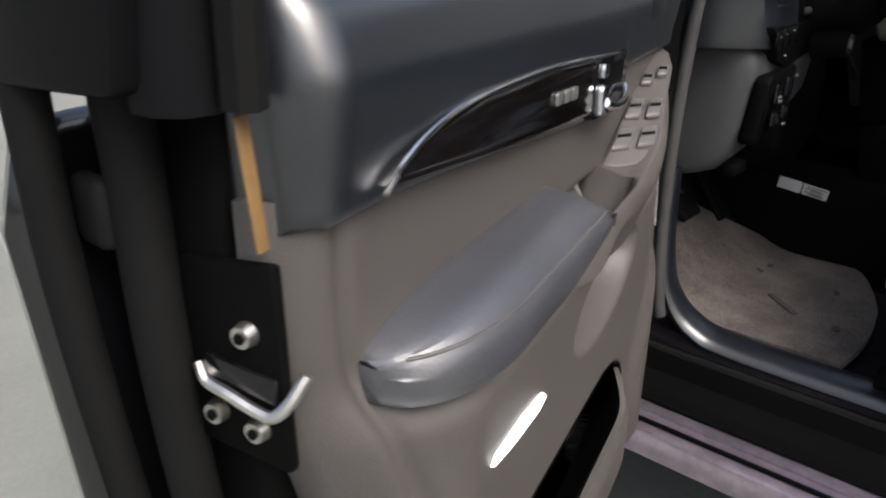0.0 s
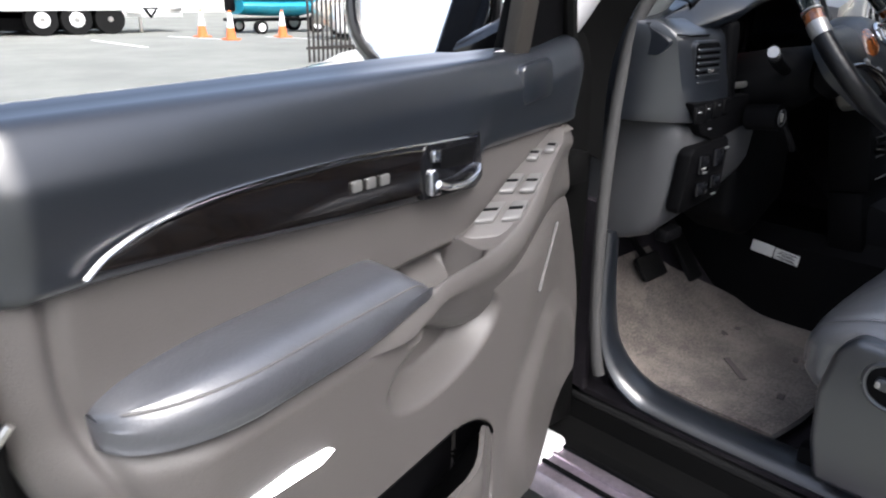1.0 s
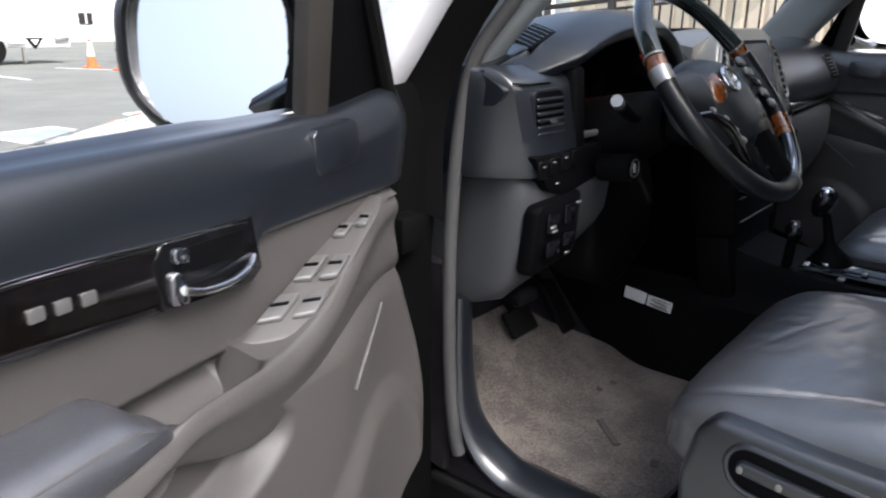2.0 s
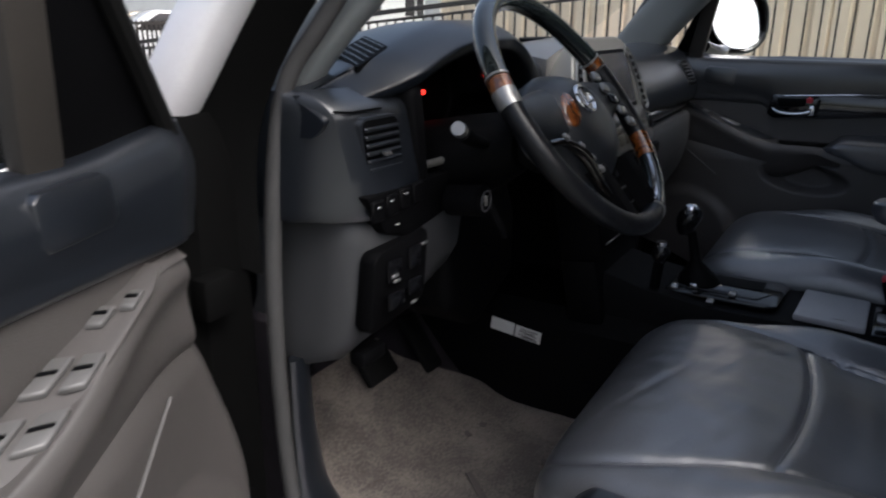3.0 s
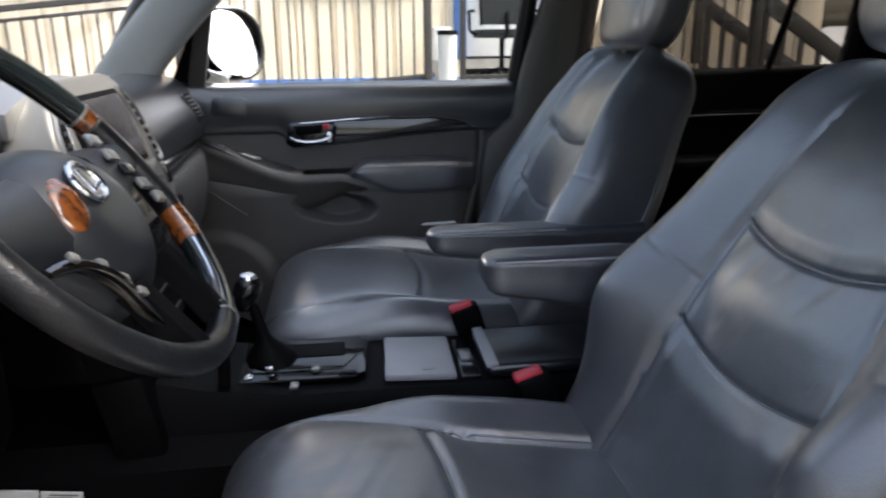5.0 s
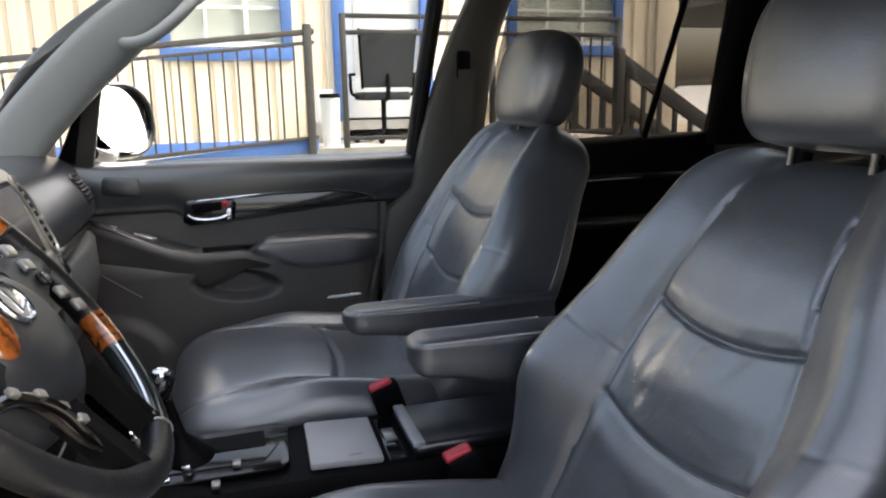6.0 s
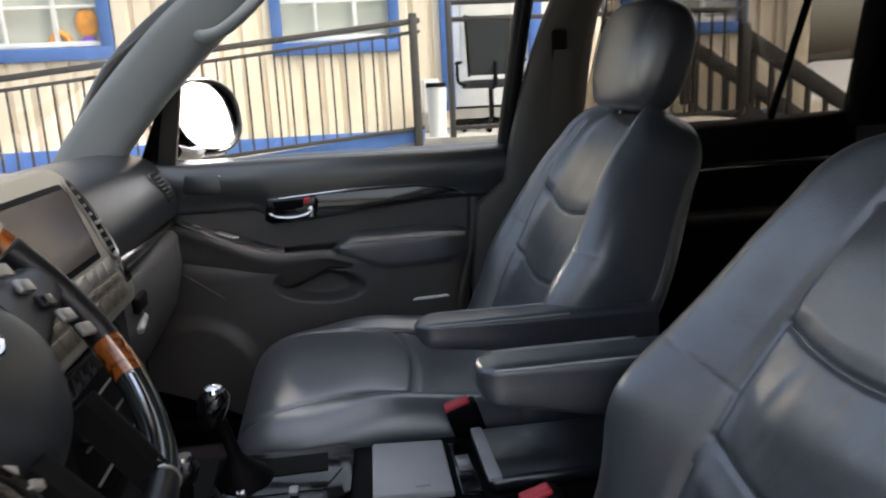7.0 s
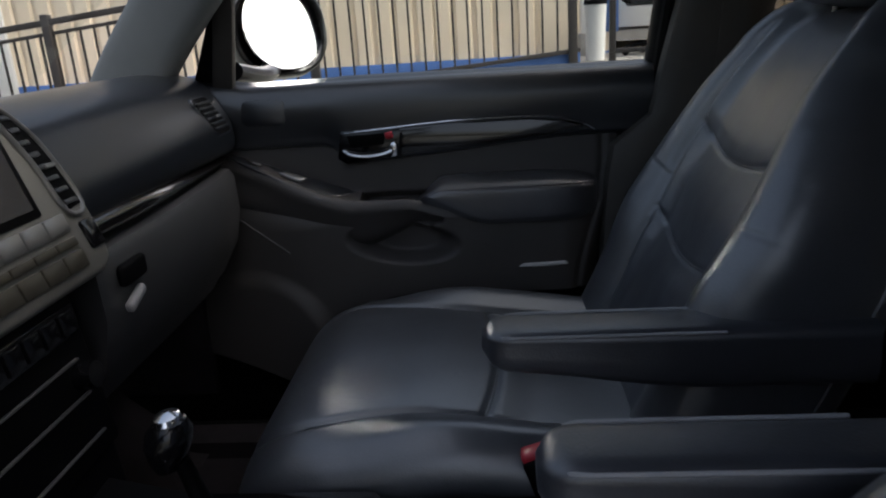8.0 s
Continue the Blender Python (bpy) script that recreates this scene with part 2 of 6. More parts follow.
M_TINT = glass("tinted_glass", (0.46, 0.45, 0.43))
# Made-up dark tint for rear panes, added to keep light out of the cabin.
M_DIMGLASS = glass("dimming_glass", (0.09, 0.09, 0.088))
M_BROWN = material("brown_pillar_trim", (0.070, 0.064, 0.056), 0.6, grain=0.2, grain_scale=500, vary=0.08)
M_BRONZE = material("bronze_buttons", (0.09, 0.082, 0.064), 0.32, metal=0.5, vary=0.1)
M_RIMDARK = material("dark_lacquer_rim", (0.012, 0.016, 0.016), 0.12, coat=1.0, vary=0.3, scale=40)
M_SCREEN = material("screen_glass", (0.035, 0.031, 0.031), 0.12, vary=0.1)
M_MIRROR = material("mirror_glass", (0.92, 0.93, 0.94), 0.02, metal=1.0, vary=0.0)
M_LID = material("pale_grey_lid", (0.36, 0.36, 0.365), 0.34, grain=0.2, grain_scale=600, vary=0.06)
M_SWITCH = material("switch_grey", (0.10, 0.097, 0.095), 0.35, vary=0.05)
M_STACK = material("stack_silver", (0.20, 0.194, 0.178), 0.32, metal=0.25, vary=0.06)
M_ALU = material("ribbed_aluminium", (0.52, 0.45, 0.52), 0.36, metal=0.9, vary=0.18, scale=30)


# ---- ground ----
def asphalt():
    return material("asphalt", (0.20, 0.206, 0.184), 0.92, second=(0.145, 0.149, 0.134), grain=0.8, grain_scale=60, scale=0.6)


M_ASPHALT = asphalt()
ground = part("ground", sheet(40, 40, lambda a, b: (lerp(-220, 220, a), lerp(-200, 240, b), 0)), M_ASPHALT)
tagged(ground, "pale worn asphalt of a parking lot", "ground", kind="structure")

# ---- the car's shell ----
XC = -0.025                                  # middle of the car
car = thing("car_body", (XC, -0.8, 0), "black painted off-road car with grey cabin trim on asphalt", "car")
yz = lambda x0: (lambda u, v, w: (x0 + w, u, v))
xz = lambda y0: (lambda u, v, w: (u, y0 + w, v))
xy = lambda z0: (lambda u, v, w: (u, v, z0 + w))


def mirror_x(x):
    return 2 * XC - x


part("floor_pan", slab([(-0.702, 0.16), (0.652, 0.16), (0.652, -3.1), (-0.702, -3.1)], xy(0.46), 0, 0.075, 0.01), M_CARPET, car, "dark grey carpeted floor")


def toe(a, b):
    x = lerp(-0.70, 0.65, a)
    y = lerp(0.02, 0.62, b)
    return (x, y, 0.545 + 0.62 * sstep(0.02, 0.75, y) + 0.05 * sstep(0.05, 0.25, y) * sstep(-0.56, -0.7, x))


part("toe_board", sheet(40, 24, toe, lambda a, b: (lerp(-0.70, 0.65, a), lerp(0.02, 0.62, b) + 0.05, lerp(0.47, 1.0, b))), M_CARPET, car, "dark carpet rising under the dashboard")
part("tunnel", loft([[(x, y, z) for x, z in ((-0.19, 0.52), (-0.168, 0.62), (-0.156, 0.74), (-0.12, 0.77), (0.08, 0.77), (0.115, 0.74), (0.13, 0.62), (0.15, 0.52))] for y in (0.5, 0.1, -0.3, -1.2)]), M_BLACK, car)
part("firewall", rbox((XC, 0.66, 0.9), (1.5, 0.04, 0.6), 0.01), M_BLACK, car)

# side sills with a plastic scuff plate and a painted outer step
for sx, nm in ((-1, "left"), (1, "right")):
    X = lambda x: x if sx < 0 else mirror_x(x)
    part("sill_liner", loft([[(X(x), y, z) for x, z in ((-0.635, 0.535), (-0.64, 0.566), (-0.66, 0.574), (-0.70, 0.570), (-0.712, 0.556), (-0.712, 0.53))] for y in (0.14, 0.0, -0.5, -1.0)]), M_CARPET, car, "dark sill liner")
    part("sill", loft([[(X(x), y, z) for x, z in ((-0.70, 0.36), (-0.70, 0.545), (-0.745, 0.545), (-0.752, 0.512), (-0.79, 0.50), (-0.81, 0.47), (-0.81, 0.38))] for y in (0.22, 0.0, -0.9, -2.0)]), M_SHELL, car)
    part("sill_seal", tube([(X(-0.735), 0.14, 0.548), (X(-0.737), 0.0, 0.548), (X(-0.737), -0.9, 0.548)], 0.008, 8), M_RUBBER, car)

# pillars; the windscreen pillar leans back from the scuttle to the roof
def pillar(points, half, thick):
    """A leaning flattened bar through points; half along y, thick along x."""
    loops = []
    for p, h, t in zip(points, half, thick):
        lp = []
        for j in range(16):
            a = 2 * math.pi * j / 16
            c, s = math.cos(a), math.sin(a)
            lp.append((p[0] + t * math.copysign(abs(c) ** 0.6, c), p[1] + h * math.copysign(abs(s) ** 0.6, s), p[2]))
        loops.append(lp)
    return loft(loops)


for sx in (-1, 1):
    X = lambda x: x if sx > 0 else mirror_x(x)
    pts = spline([(0.715, 0.135, 1.16), (0.70, 0.068, 1.26), (0.66, -0.078, 1.41), (0.615, -0.25, 1.55), (0.58, -0.46, 1.645), (0.55, -0.7, 1.69)], 6)
    n = len(pts)
    bm = pillar([(X(p.x - (0.068 if sx < 0 else 0)), p.y + (0.01 if sx < 0 else 0), p.z) for p in pts], [lerp(0.07, 0.10, i / n) * (1 if sx > 0 else 0.5) for i in range(n)], [lerp(0.04, 0.03, i / n) * (1 if sx > 0 else 0.6) for i in range(n)])
    part("windscreen_pillar_trim", bm, M_PILLAR, car, "pale grey padded windscreen pillar trim")
    out = spline([(0.80, 0.20, 1.10), (0.785, 0.14, 1.22), (0.735, 0.01, 1.42), (0.69, -0.2, 1.58), (0.65, -0.45, 1.69)], 6)
    bm = pillar([(X(p.x), p.y, p.z) for p in out], [lerp(0.012, 0.036, sstep(0, 6, i)) for i in range(len(out))], [lerp(0.010, 0.03, sstep(0, 6, i)) for i in range(len(out))])
    # Sky reflected in the driver's black pillar is painted as near-white.
    part("windscreen_pillar", bm, M_SATIN_GLARE if sx < 0 else M_PAINT, car, "windscreen pillar, driver's side whitened for reflected sky")
    # centre pillar
    back = -0.04 if sx > 0 else 0.0
    pts = spline([(0.735, -0.87, 0.56), (0.74, -0.87, 0.95), (0.725, -0.875 + back, 1.22), (0.68, -0.92 + back, 1.47), (0.62, -0.99 + back, 1.66)], 5)
    half = [0.14 if p.z < 1.1 else lerp(0.085, 0.055, sstep(1.2, 1.6, p.z)) for p in pts]
    bp = part("centre_pillar", pillar([(X(p.x), p.y, p.z) for p in pts], half, [0.035] * len(pts)), M_BROWN, car, "grey-brown centre pillar trim")
    part("centre_pillar_skin", pillar([(X(p.x + 0.05), p.y - 0.01, p.z) for p in pts], [h * 0.8 for h in half], [0.03] * len(pts)), M_PAINT, car)
    # belt anchor and webbing
    part("belt_anchor", rbox((X(0.652), -0.93, 1.42), (0.02, 0.035, 0.07), 0.008), M_BLACK, bp)
    part("belt_webbing", loft([[(X(x + dx), y + dy, z) for dx, dy in ((-0.001, -0.022), (0.001, -0.022), (0.001, 0.022), (-0.001, 0.022))] for x, y, z in ((0.64, -0.935, 1.41), (0.675, -0.92, 1.1), (0.69, -0.9, 0.8))]), M_BROWN, bp, "dark grey seat belt webbing")
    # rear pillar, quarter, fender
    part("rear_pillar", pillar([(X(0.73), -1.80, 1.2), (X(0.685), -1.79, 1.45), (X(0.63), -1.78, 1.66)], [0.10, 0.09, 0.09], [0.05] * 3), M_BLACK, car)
    quarter = [(-1.78, 0.55), (-1.78, 1.22), (-3.05, 1.24), (-3.15, 0.9), (-3.12, 0.5), (-2.62, 0.45), (-2.55, 0.62), (-2.36, 0.79), (-2.14, 0.84), (-1.92, 0.79), (-1.80, 0.66)]
    part("rear_quarter", slab(quarter, yz(X(0.79) if sx > 0 else X(0.88)), 0, 0.09, 0.025, 3), M_PAINT, car)
    part("rear_window_pillar", slab([(-2.95, 1.22), (-3.1, 1.22), (-2.98, 1.68), (-2.85, 1.68)], yz(X(0.63) if sx > 0 else X(0.70)), 0, 0.07, 0.015), M_PAINT, car)
    fender = [(0.20, 0.50), (0.20, 1.08), (0.5, 1.035), (1.30, 0.95), (1.48, 0.88), (1.5, 0.55), (1.12, 0.5), (1.06, 0.66), (0.88, 0.80), (0.68, 0.82), (0.48, 0.78), (0.32, 0.62), (0.28, 0.5)]
    part("fender", slab(fender, yz(X(0.78) if sx > 0 else X(0.90)), 0, 0.12, 0.03, 3), M_PAINT, car)
    part("hinge_post", rbox((X(0.775), 0.16, 0.86), (0.125, 0.085, 0.68), 0.012), M_SHELL, car)
    part("sill_side", slab([(0.22, 0.48), (0.22, 0.80), (-0.02, 0.76), (-0.30, 0.62), (-0.34, 0.48)], yz(X(0.752)), 0, 0.02, 0.004), M_SHELL, car) if sx > 0 else None
    part("jamb", rbox((X(0.715), -1.4, 0.56), (0.03, 3.3, 0.09), 0.01), M_SHELL, car) if sx > 0 else None
    part("footwell_side", rbox((X(0.725), 0.32, 0.78), (0.03, 0.56, 0.62), 0.01), M_CARPET, car) if sx > 0 else None
    for z in (0.72, 1.0):
        part("door_hinge", rbox((X(0.79), 0.105, z), (0.05, 0.035, 0.05), 0.006), M_SHELL, car)
    # running board
    board = part("running_board", slab([(0.165, 0.450), (0.14, 0.480), (-1.95, 0.480), (-1.98, 0.450), (-1.95, 0.430), (0.145, 0.430)], yz(X(0.640) if sx > 0 else X(0.840)), 0, 0.20, 0.008), M_ALU, car, "ribbed metal running board below the door")
    for k in range(6):
        part("rib", rbox((X(0.662 + 0.030 * k), -0.92, 0.4825), (0.011, 2.06, 0.006), 0.0025, 1), M_BLACK if k % 2 else M_ALU, board)
    # Glare on the board's tip is put into the cap's near-white colour.
    part("end_cap", rbox((X(0.738), 0.135, 0.468), (0.21, 0.07, 0.052), 0.016, 3), M_SATIN_GLARE, board, "end cap, near-white for the glare on it")

# black post behind the driver's seal, up to the whitened pillar
post_a = spline([(-0.850, 0.20, 1.06), (-0.838, 0.15, 1.21), (-0.790, 0.02, 1.41), (-0.745, -0.19, 1.57), (-0.705, -0.44, 1.68)], 6)
post_b = spline([(-0.764, 0.102, 1.00), (-0.756, 0.088, 1.20), (-0.712, -0.06, 1.42), (-0.672, -0.24, 1.565), (-0.636, -0.49, 1.66)], 6)
part("door_post", loft([[a, a.lerp(b, 0.5) + Vector((-0.006, -0.008, 0)), b, b + Vector((0.012, 0.03, 0)), a + Vector((0.03, 0.05, 0))] for a, b in zip(post_a, post_b)]), M_SHELL, car, "black painted door post")

# grey cloth seal round the driver's opening
seal = spline([(-0.735, 0.088, 0.61), (-0.742, 0.094, 0.66), (-0.748, 0.10, 0.78), (-0.752, 0.097, 1.0), (-0.742, 0.078, 1.2), (-0.722, 0.03, 1.29), (-0.69, -0.08, 1.43), (-0.655, -0.25, 1.56), (-0.62, -0.5, 1.65), (-0.62, -0.85, 1.67)], 6)
scuff = spline([(-0.672, -1.0, 0.560), (-0.672, -0.4, 0.560), (-0.674, -0.05, 0.562), (-0.684, 0.045, 0.585), (-0.697, 0.092, 0.650), (-0.704, 0.104, 0.75), (-0.706, 0.106, 0.87)], 6)
part("scuff_plate", tube(scuff, lambda t: lerp(0.042, 0.022, sstep(0.45, 1, t)), 14, flat=0.42), M_DARK, car, "dark plastic scuff plate sweeping up the door post")
part("door_seal", tube(seal, 0.0105, 10), M_SEAL, car, "pale grey cloth-covered door seal")

part("bonnet", sheet(24, 16, lambda a, b: (XC + lerp(-0.80, 0.80, a), lerp(0.42, 1.46, b), 1.055 - 0.10 * b * b + 0.095 * math.sin(math.pi * a) + 0.02 * sstep(0.28, 0.33, a) * sstep(0.72, 0.67, a)), lambda a, b: (XC + lerp(-0.82, 0.82, a), lerp(0.44, 1.44, b), 0.9)), M_PAINT, car)
part("front_grille", rbox((XC, 1.49, 0.78), (1.3, 0.06, 0.34), 0.02), M_BLACK, car)
part("front_bumper", rbox((XC, 1.50, 0.52), (1.72, 0.16, 0.24), 0.06, 4), M_PAINT, car)
part("rear_bumper", rbox((XC, -3.16, 0.52), (1.72, 0.18, 0.22), 0.06, 4), M_PAINT, car)
part("tailgate", slab([(-0.78, 0.6), (0.73, 0.6), (0.73, 1.2), (-0.78, 1.2)], xz(-3.12), 0, 0.08, 0.02), M_PAINT, car)


def roof_at(a, b, drop=0.0):
    x, y = lerp(-0.62, 0.62, a), lerp(-0.42, -3.05, b)
    return (XC + x * (1 - 0.04 * b), y, 1.765 - 0.10 * abs(a * 2 - 1) ** 3 - 0.06 * (1 - sstep(0, 0.12, b)) - 0.03 * b * b - drop)


part("roof", sheet(24, 30, roof_at, lambda a, b: roof_at(a, b, 0.03)), M_PAINT, car)
part("headliner", sheet(20, 24, lambda a, b: roof_at(lerp(0.03, 0.97, a), lerp(0.01, 0.97, b), 0.075), lambda a, b: roof_at(lerp(0.03, 0.97, a), lerp(0.01, 0.97, b), 0.06)), M_HEADLINE, car, "pale cloth headliner")
for sx in (-1, 1):
    part("cant_rail", tube(spline([(XC + sx * p[0], p[1], p[2]) for p in ((0.655, -0.42, 1.655), (0.662, -0.8, 1.683), (0.662, -1.6, 1.685), (0.655, -2.4, 1.672), (0.645, -3.0, 1.64))], 5), 0.034, 10), M_PAINT, car)
ws = part("windscreen", sheet(16, 12, lambda a, b: (XC + lerp(-0.74, 0.74, a) * lerp(1, 0.78, b), lerp(0.50, -0.40, b) - 0.10 * (2 * a - 1) ** 2 * (1 - b), lerp(1.13, 1.685, b) + 0.02 * math.sin(math.pi * b))), M_GLASS, car)
part("rear_window", slab([(-0.72, 1.21), (0.67, 1.21), (0.56, 1.66), (-0.61, 1.66)], lambda u, v, w: (u, -3.1 + w + (v - 1.2) * 0.25, v), 0, 0.004), M_DIMGLASS, car)
ws.visible_shadow = False
# wiper lying on the scuttle
part("wiper_arm", tube([(-0.35, 0.47, 1.165), (0.05, 0.44, 1.185), (0.42, 0.40, 1.185)], 0.008, 8), M_BLACK, car)
part("scuttle", rbox((XC, 0.50, 1.105), (1.5, 0.14, 0.04), 0.012), M_BLACK, car)

# grab handle on the passenger's pillar
g = [(0.632, -0.165, 1.472), (0.60, -0.185, 1.464), (0.575, -0.222, 1.470), (0.562, -0.265, 1.497), (0.560, -0.305, 1.533), (0.568, -0.335, 1.570), (0.592, -0.340, 1.598)]
part("grab_handle", tube(spline(g, 5), 0.0125, 10), M_PILLAR, car, "grey grab handle on the windscreen pillar")

# wheels
tyre = tube([(0, 0.30 * math.cos(t), 0.30 * math.sin(t)) for t in (2 * math.pi * i / 40 for i in range(40))], 0.10, 14, closed=True, flat=0.85)
for x, y in ((-0.80, 0.72), (0.75, 0.72), (-0.80, -2.14), (0.75, -2.14)):
    t2 = tyre.copy()
    w = part("wheel", moved(t2, Matrix.Translation((x, y, 0.385))), M_RUBBER, car)
    part("rim", rod((x - 0.09, y, 0.385), (x + 0.09, y, 0.385), 0.225, 28), M_SILVER, w)
tyre.free()

# rear doors, closed
for sx in (-1, 1):
    X = lambda x: x if sx > 0 else mirror_x(x)
    rd = part("rear_door", slab([(-0.92, 0.55), (-0.92, 1.21), (-1.76, 1.225), (-1.76, 0.72), (-1.62, 0.55)], yz(X(0.80) if sx > 0 else X(0.87)), 0, 0.07, 0.02), M_PAINT, car)
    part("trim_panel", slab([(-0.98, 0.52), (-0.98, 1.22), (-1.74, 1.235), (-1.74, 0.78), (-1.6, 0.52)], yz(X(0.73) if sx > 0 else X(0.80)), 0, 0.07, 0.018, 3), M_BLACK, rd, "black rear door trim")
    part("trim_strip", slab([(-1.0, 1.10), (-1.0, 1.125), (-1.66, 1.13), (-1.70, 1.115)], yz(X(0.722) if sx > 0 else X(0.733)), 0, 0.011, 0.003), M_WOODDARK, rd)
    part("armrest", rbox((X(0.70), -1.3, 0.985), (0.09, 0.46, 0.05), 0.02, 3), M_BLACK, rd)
    # The driver's side pane, out of view, is darkened to cut cabin light.
    gl = part("glass", slab([(-1.0, 1.215), (-1.70, 1.23), (-1.70, 1.63), (-1.06, 1.63)], lambda u, v, w, X=X: (X(0.75 - (v - 1.2) * 0.28) + w, u, v), 0, 0.004), M_TINT if sx > 0 else M_DIMGLASS, rd)
    part("window_divider", rod((X(0.745), -1.50, 1.22), (X(0.635), -1.56, 1.66), 0.009, 8), M_BLACK, rd)
    part("quarter_glass", slab([(-1.88, 1.22), (-2.95, 1.24), (-2.86, 1.64), (-1.86, 1.64)], lambda u, v, w, X=X: (X(0.76 - (v - 1.2) * 0.28) + w, u, v), 0, 0.004), M_DIMGLASS, car)

# ---- floor mat ----
mat = thing("floor_mat", (-0.42, 0.0, 0.572), "worn stained taupe carpet mat on the driver's footwell floor", "floor mat")


def mat_z(x, y):
    return toe((x + 0.70) / 1.35, (y - 0.02) / 0.6)[2] + 0.014 if y > 0.02 else 0.559


def mat_at(a, b, lift=0.013):
    y = lerp(-0.185, 0.25, b)
    xl, xr = -0.632, lerp(-0.37, -0.175, math.sqrt(sstep(0.0, 0.22, b))) if b < 0.25 else lerp(-0.175, -0.33, sstep(0.65, 1.0, b))
    x = lerp(xl, xr, a)
    y -= 0.03 * math.sin(math.pi * a) * (1 - b) * 0.4
    return (x, y, mat_z(x, y) + lift + 0.002 * noise.noise((x * 14, y * 14, 0)))


part("carpet", sheet(44, 40, mat_at, lambda a, b: mat_at(a, b, 0.0)), M_MAT, mat)
for x, y, w, h, r in ((-0.466, -0.04, 0.085, 0.012, 48), (-0.344, -0.105, 0.018, 0.010, 20), (-0.505, -0.145, 0.02, 0.012, 10), (-0.33, 0.055, 0.03, 0.012, 60), (-0.29, 0.04, 0.014, 0.012, 10)):
    part("mark", rbox((x, y, 0.5745), (w, h, 0.003), 0.001, 1, pose(0, 0, 0, 0, 0, r)), M_MATTEXT, mat, "worn dark stitched mark")

# white label on the side of the tunnel
lab = thing("warning_label", (-0.157, 0.04, 0.715), "white printed label stuck on the black tunnel side", "label")
part("sticker", rbox((-0.164, 0.066, 0.722), (0.003, 0.05, 0.026), 0.001, 1, pose(0, 0, 0, 7, 0, 0)), M_WHITE, lab)
part("sticker", rbox((-0.164, 0.012, 0.715), (0.003, 0.054, 0.024), 0.001, 1, pose(0, 0, 0, 7, 0, 0)), M_WHITE, lab)
for k in range(5):
    part("print_bar", rbox((-0.1662, 0.008 + (k % 2) * 0.006, 0.7225 - 0.004 * k), (0.0014, 0.036 - 0.004 * (k % 3), 0.0015), 0, 1, pose(0, 0, 0, 7, 0, 0)), M_MATTEXT, lab)

# pedals
for nm, x, z, w, h in (("brake_pedal", -0.40, 0.70, 0.085, 0.055), ("accelerator_pedal", -0.255, 0.69, 0.05, 0.12)):
    pd = thing(nm, (x, 0.22, z), "black rubber-faced " + nm.replace("_", " ") + " over the dark carpet", "pedal")
    part("pad", rbox((x, 0.20, z), (w, 0.014, h), 0.006, 2, pose(0, 0, 0, -35, 0, 0)), M_RUBBER, pd)
    part("arm", tube(spline([(x, 0.21, z + 0.01), (x, 0.29, z + 0.1), (x, 0.33, z + 0.26)], 5), 0.008, 8), M_BLACK, pd)


# ---- dashboard ----
dash = thing("dashboard", (XC, 0.2, 0.9), "dark vinyl dashboard with grey lower panels and silver centre stack", "dashboard")


def dash_top(x):
    return 1.203 + 0.090 * sstep(-0.82, -0.42, x) - 0.053 * sstep(-0.34, -0.20, x) + 0.012 * bump(x, -0.02, 0.12)


def dash_lip(x):
    return lerp(0.045, 0.130, sstep(0.12, 0.19, x)) + 0.02 * sstep(-0.26, -0.2, x)


def dash_edge(x):
    return lerp(lerp(-0.012, 0.0, sstep(-0.28, -0.18, x)), -0.045, sstep(0.10, 0.17, x)) + 0.034 * sstep(-0.58, -0.68, x)


def pad_loop(x):
    zt, lip, yf = dash_top(x), dash_lip(x), dash_edge(x)
    roll = sstep(0.1, 0.18, x)
    pts = [(0.46, 1.08), (0.46, 1.13), (0.30, lerp(1.13, zt, 0.62)), (0.16, zt - 0.012), (0.06, zt), (yf + 0.03, zt - 0.006 - 0.012 * roll),
           (yf, zt - 0.022 - 0.03 * roll), (yf - 0.004 - 0.02 * roll, zt - lip * 0.7), (yf + 0.012 - 0.02 * roll, zt - lip), (0.06, zt - lip - 0.002), (0.20, zt - lip - 0.02), (0.36, 1.08)]
    return [(x, p.x, p.y) for p in spline([(a, b, 0) for a, b in pts], 5, closed=True)]


part("dash_pad", loft([pad_loop(lerp(-0.744, 0.722, i / 110)) for i in range(111)]), M_DASH, dash, "dark grained dashboard pad with a hood over the dials", sharp=60)
# side defroster: a slanted slot in the pad
def slot_at(a, b, lift):
    x = lerp(-0.650, -0.585, a) + 0.034 * b
    y = lerp(0.040, 0.100, b)
    zt = dash_top(x)
    return (x, y, zt - 0.004 + lift + 0.004 * sstep(0.0, 0.06, y))


part("defroster_slot", sheet(8, 6, lambda a, b: slot_at(a, b, 0.0012), lambda a, b: slot_at(a, b, -0.006)), M_BLACK, dash, "dark side defroster slot")
for k in range(6):
    part("defroster_slat", tube([slot_at((k + 0.5) / 6, 0.08, 0.0010), slot_at((k + 0.5) / 6, 0.92, 0.0010)], 0.0012, 6), M_DARK, dash)

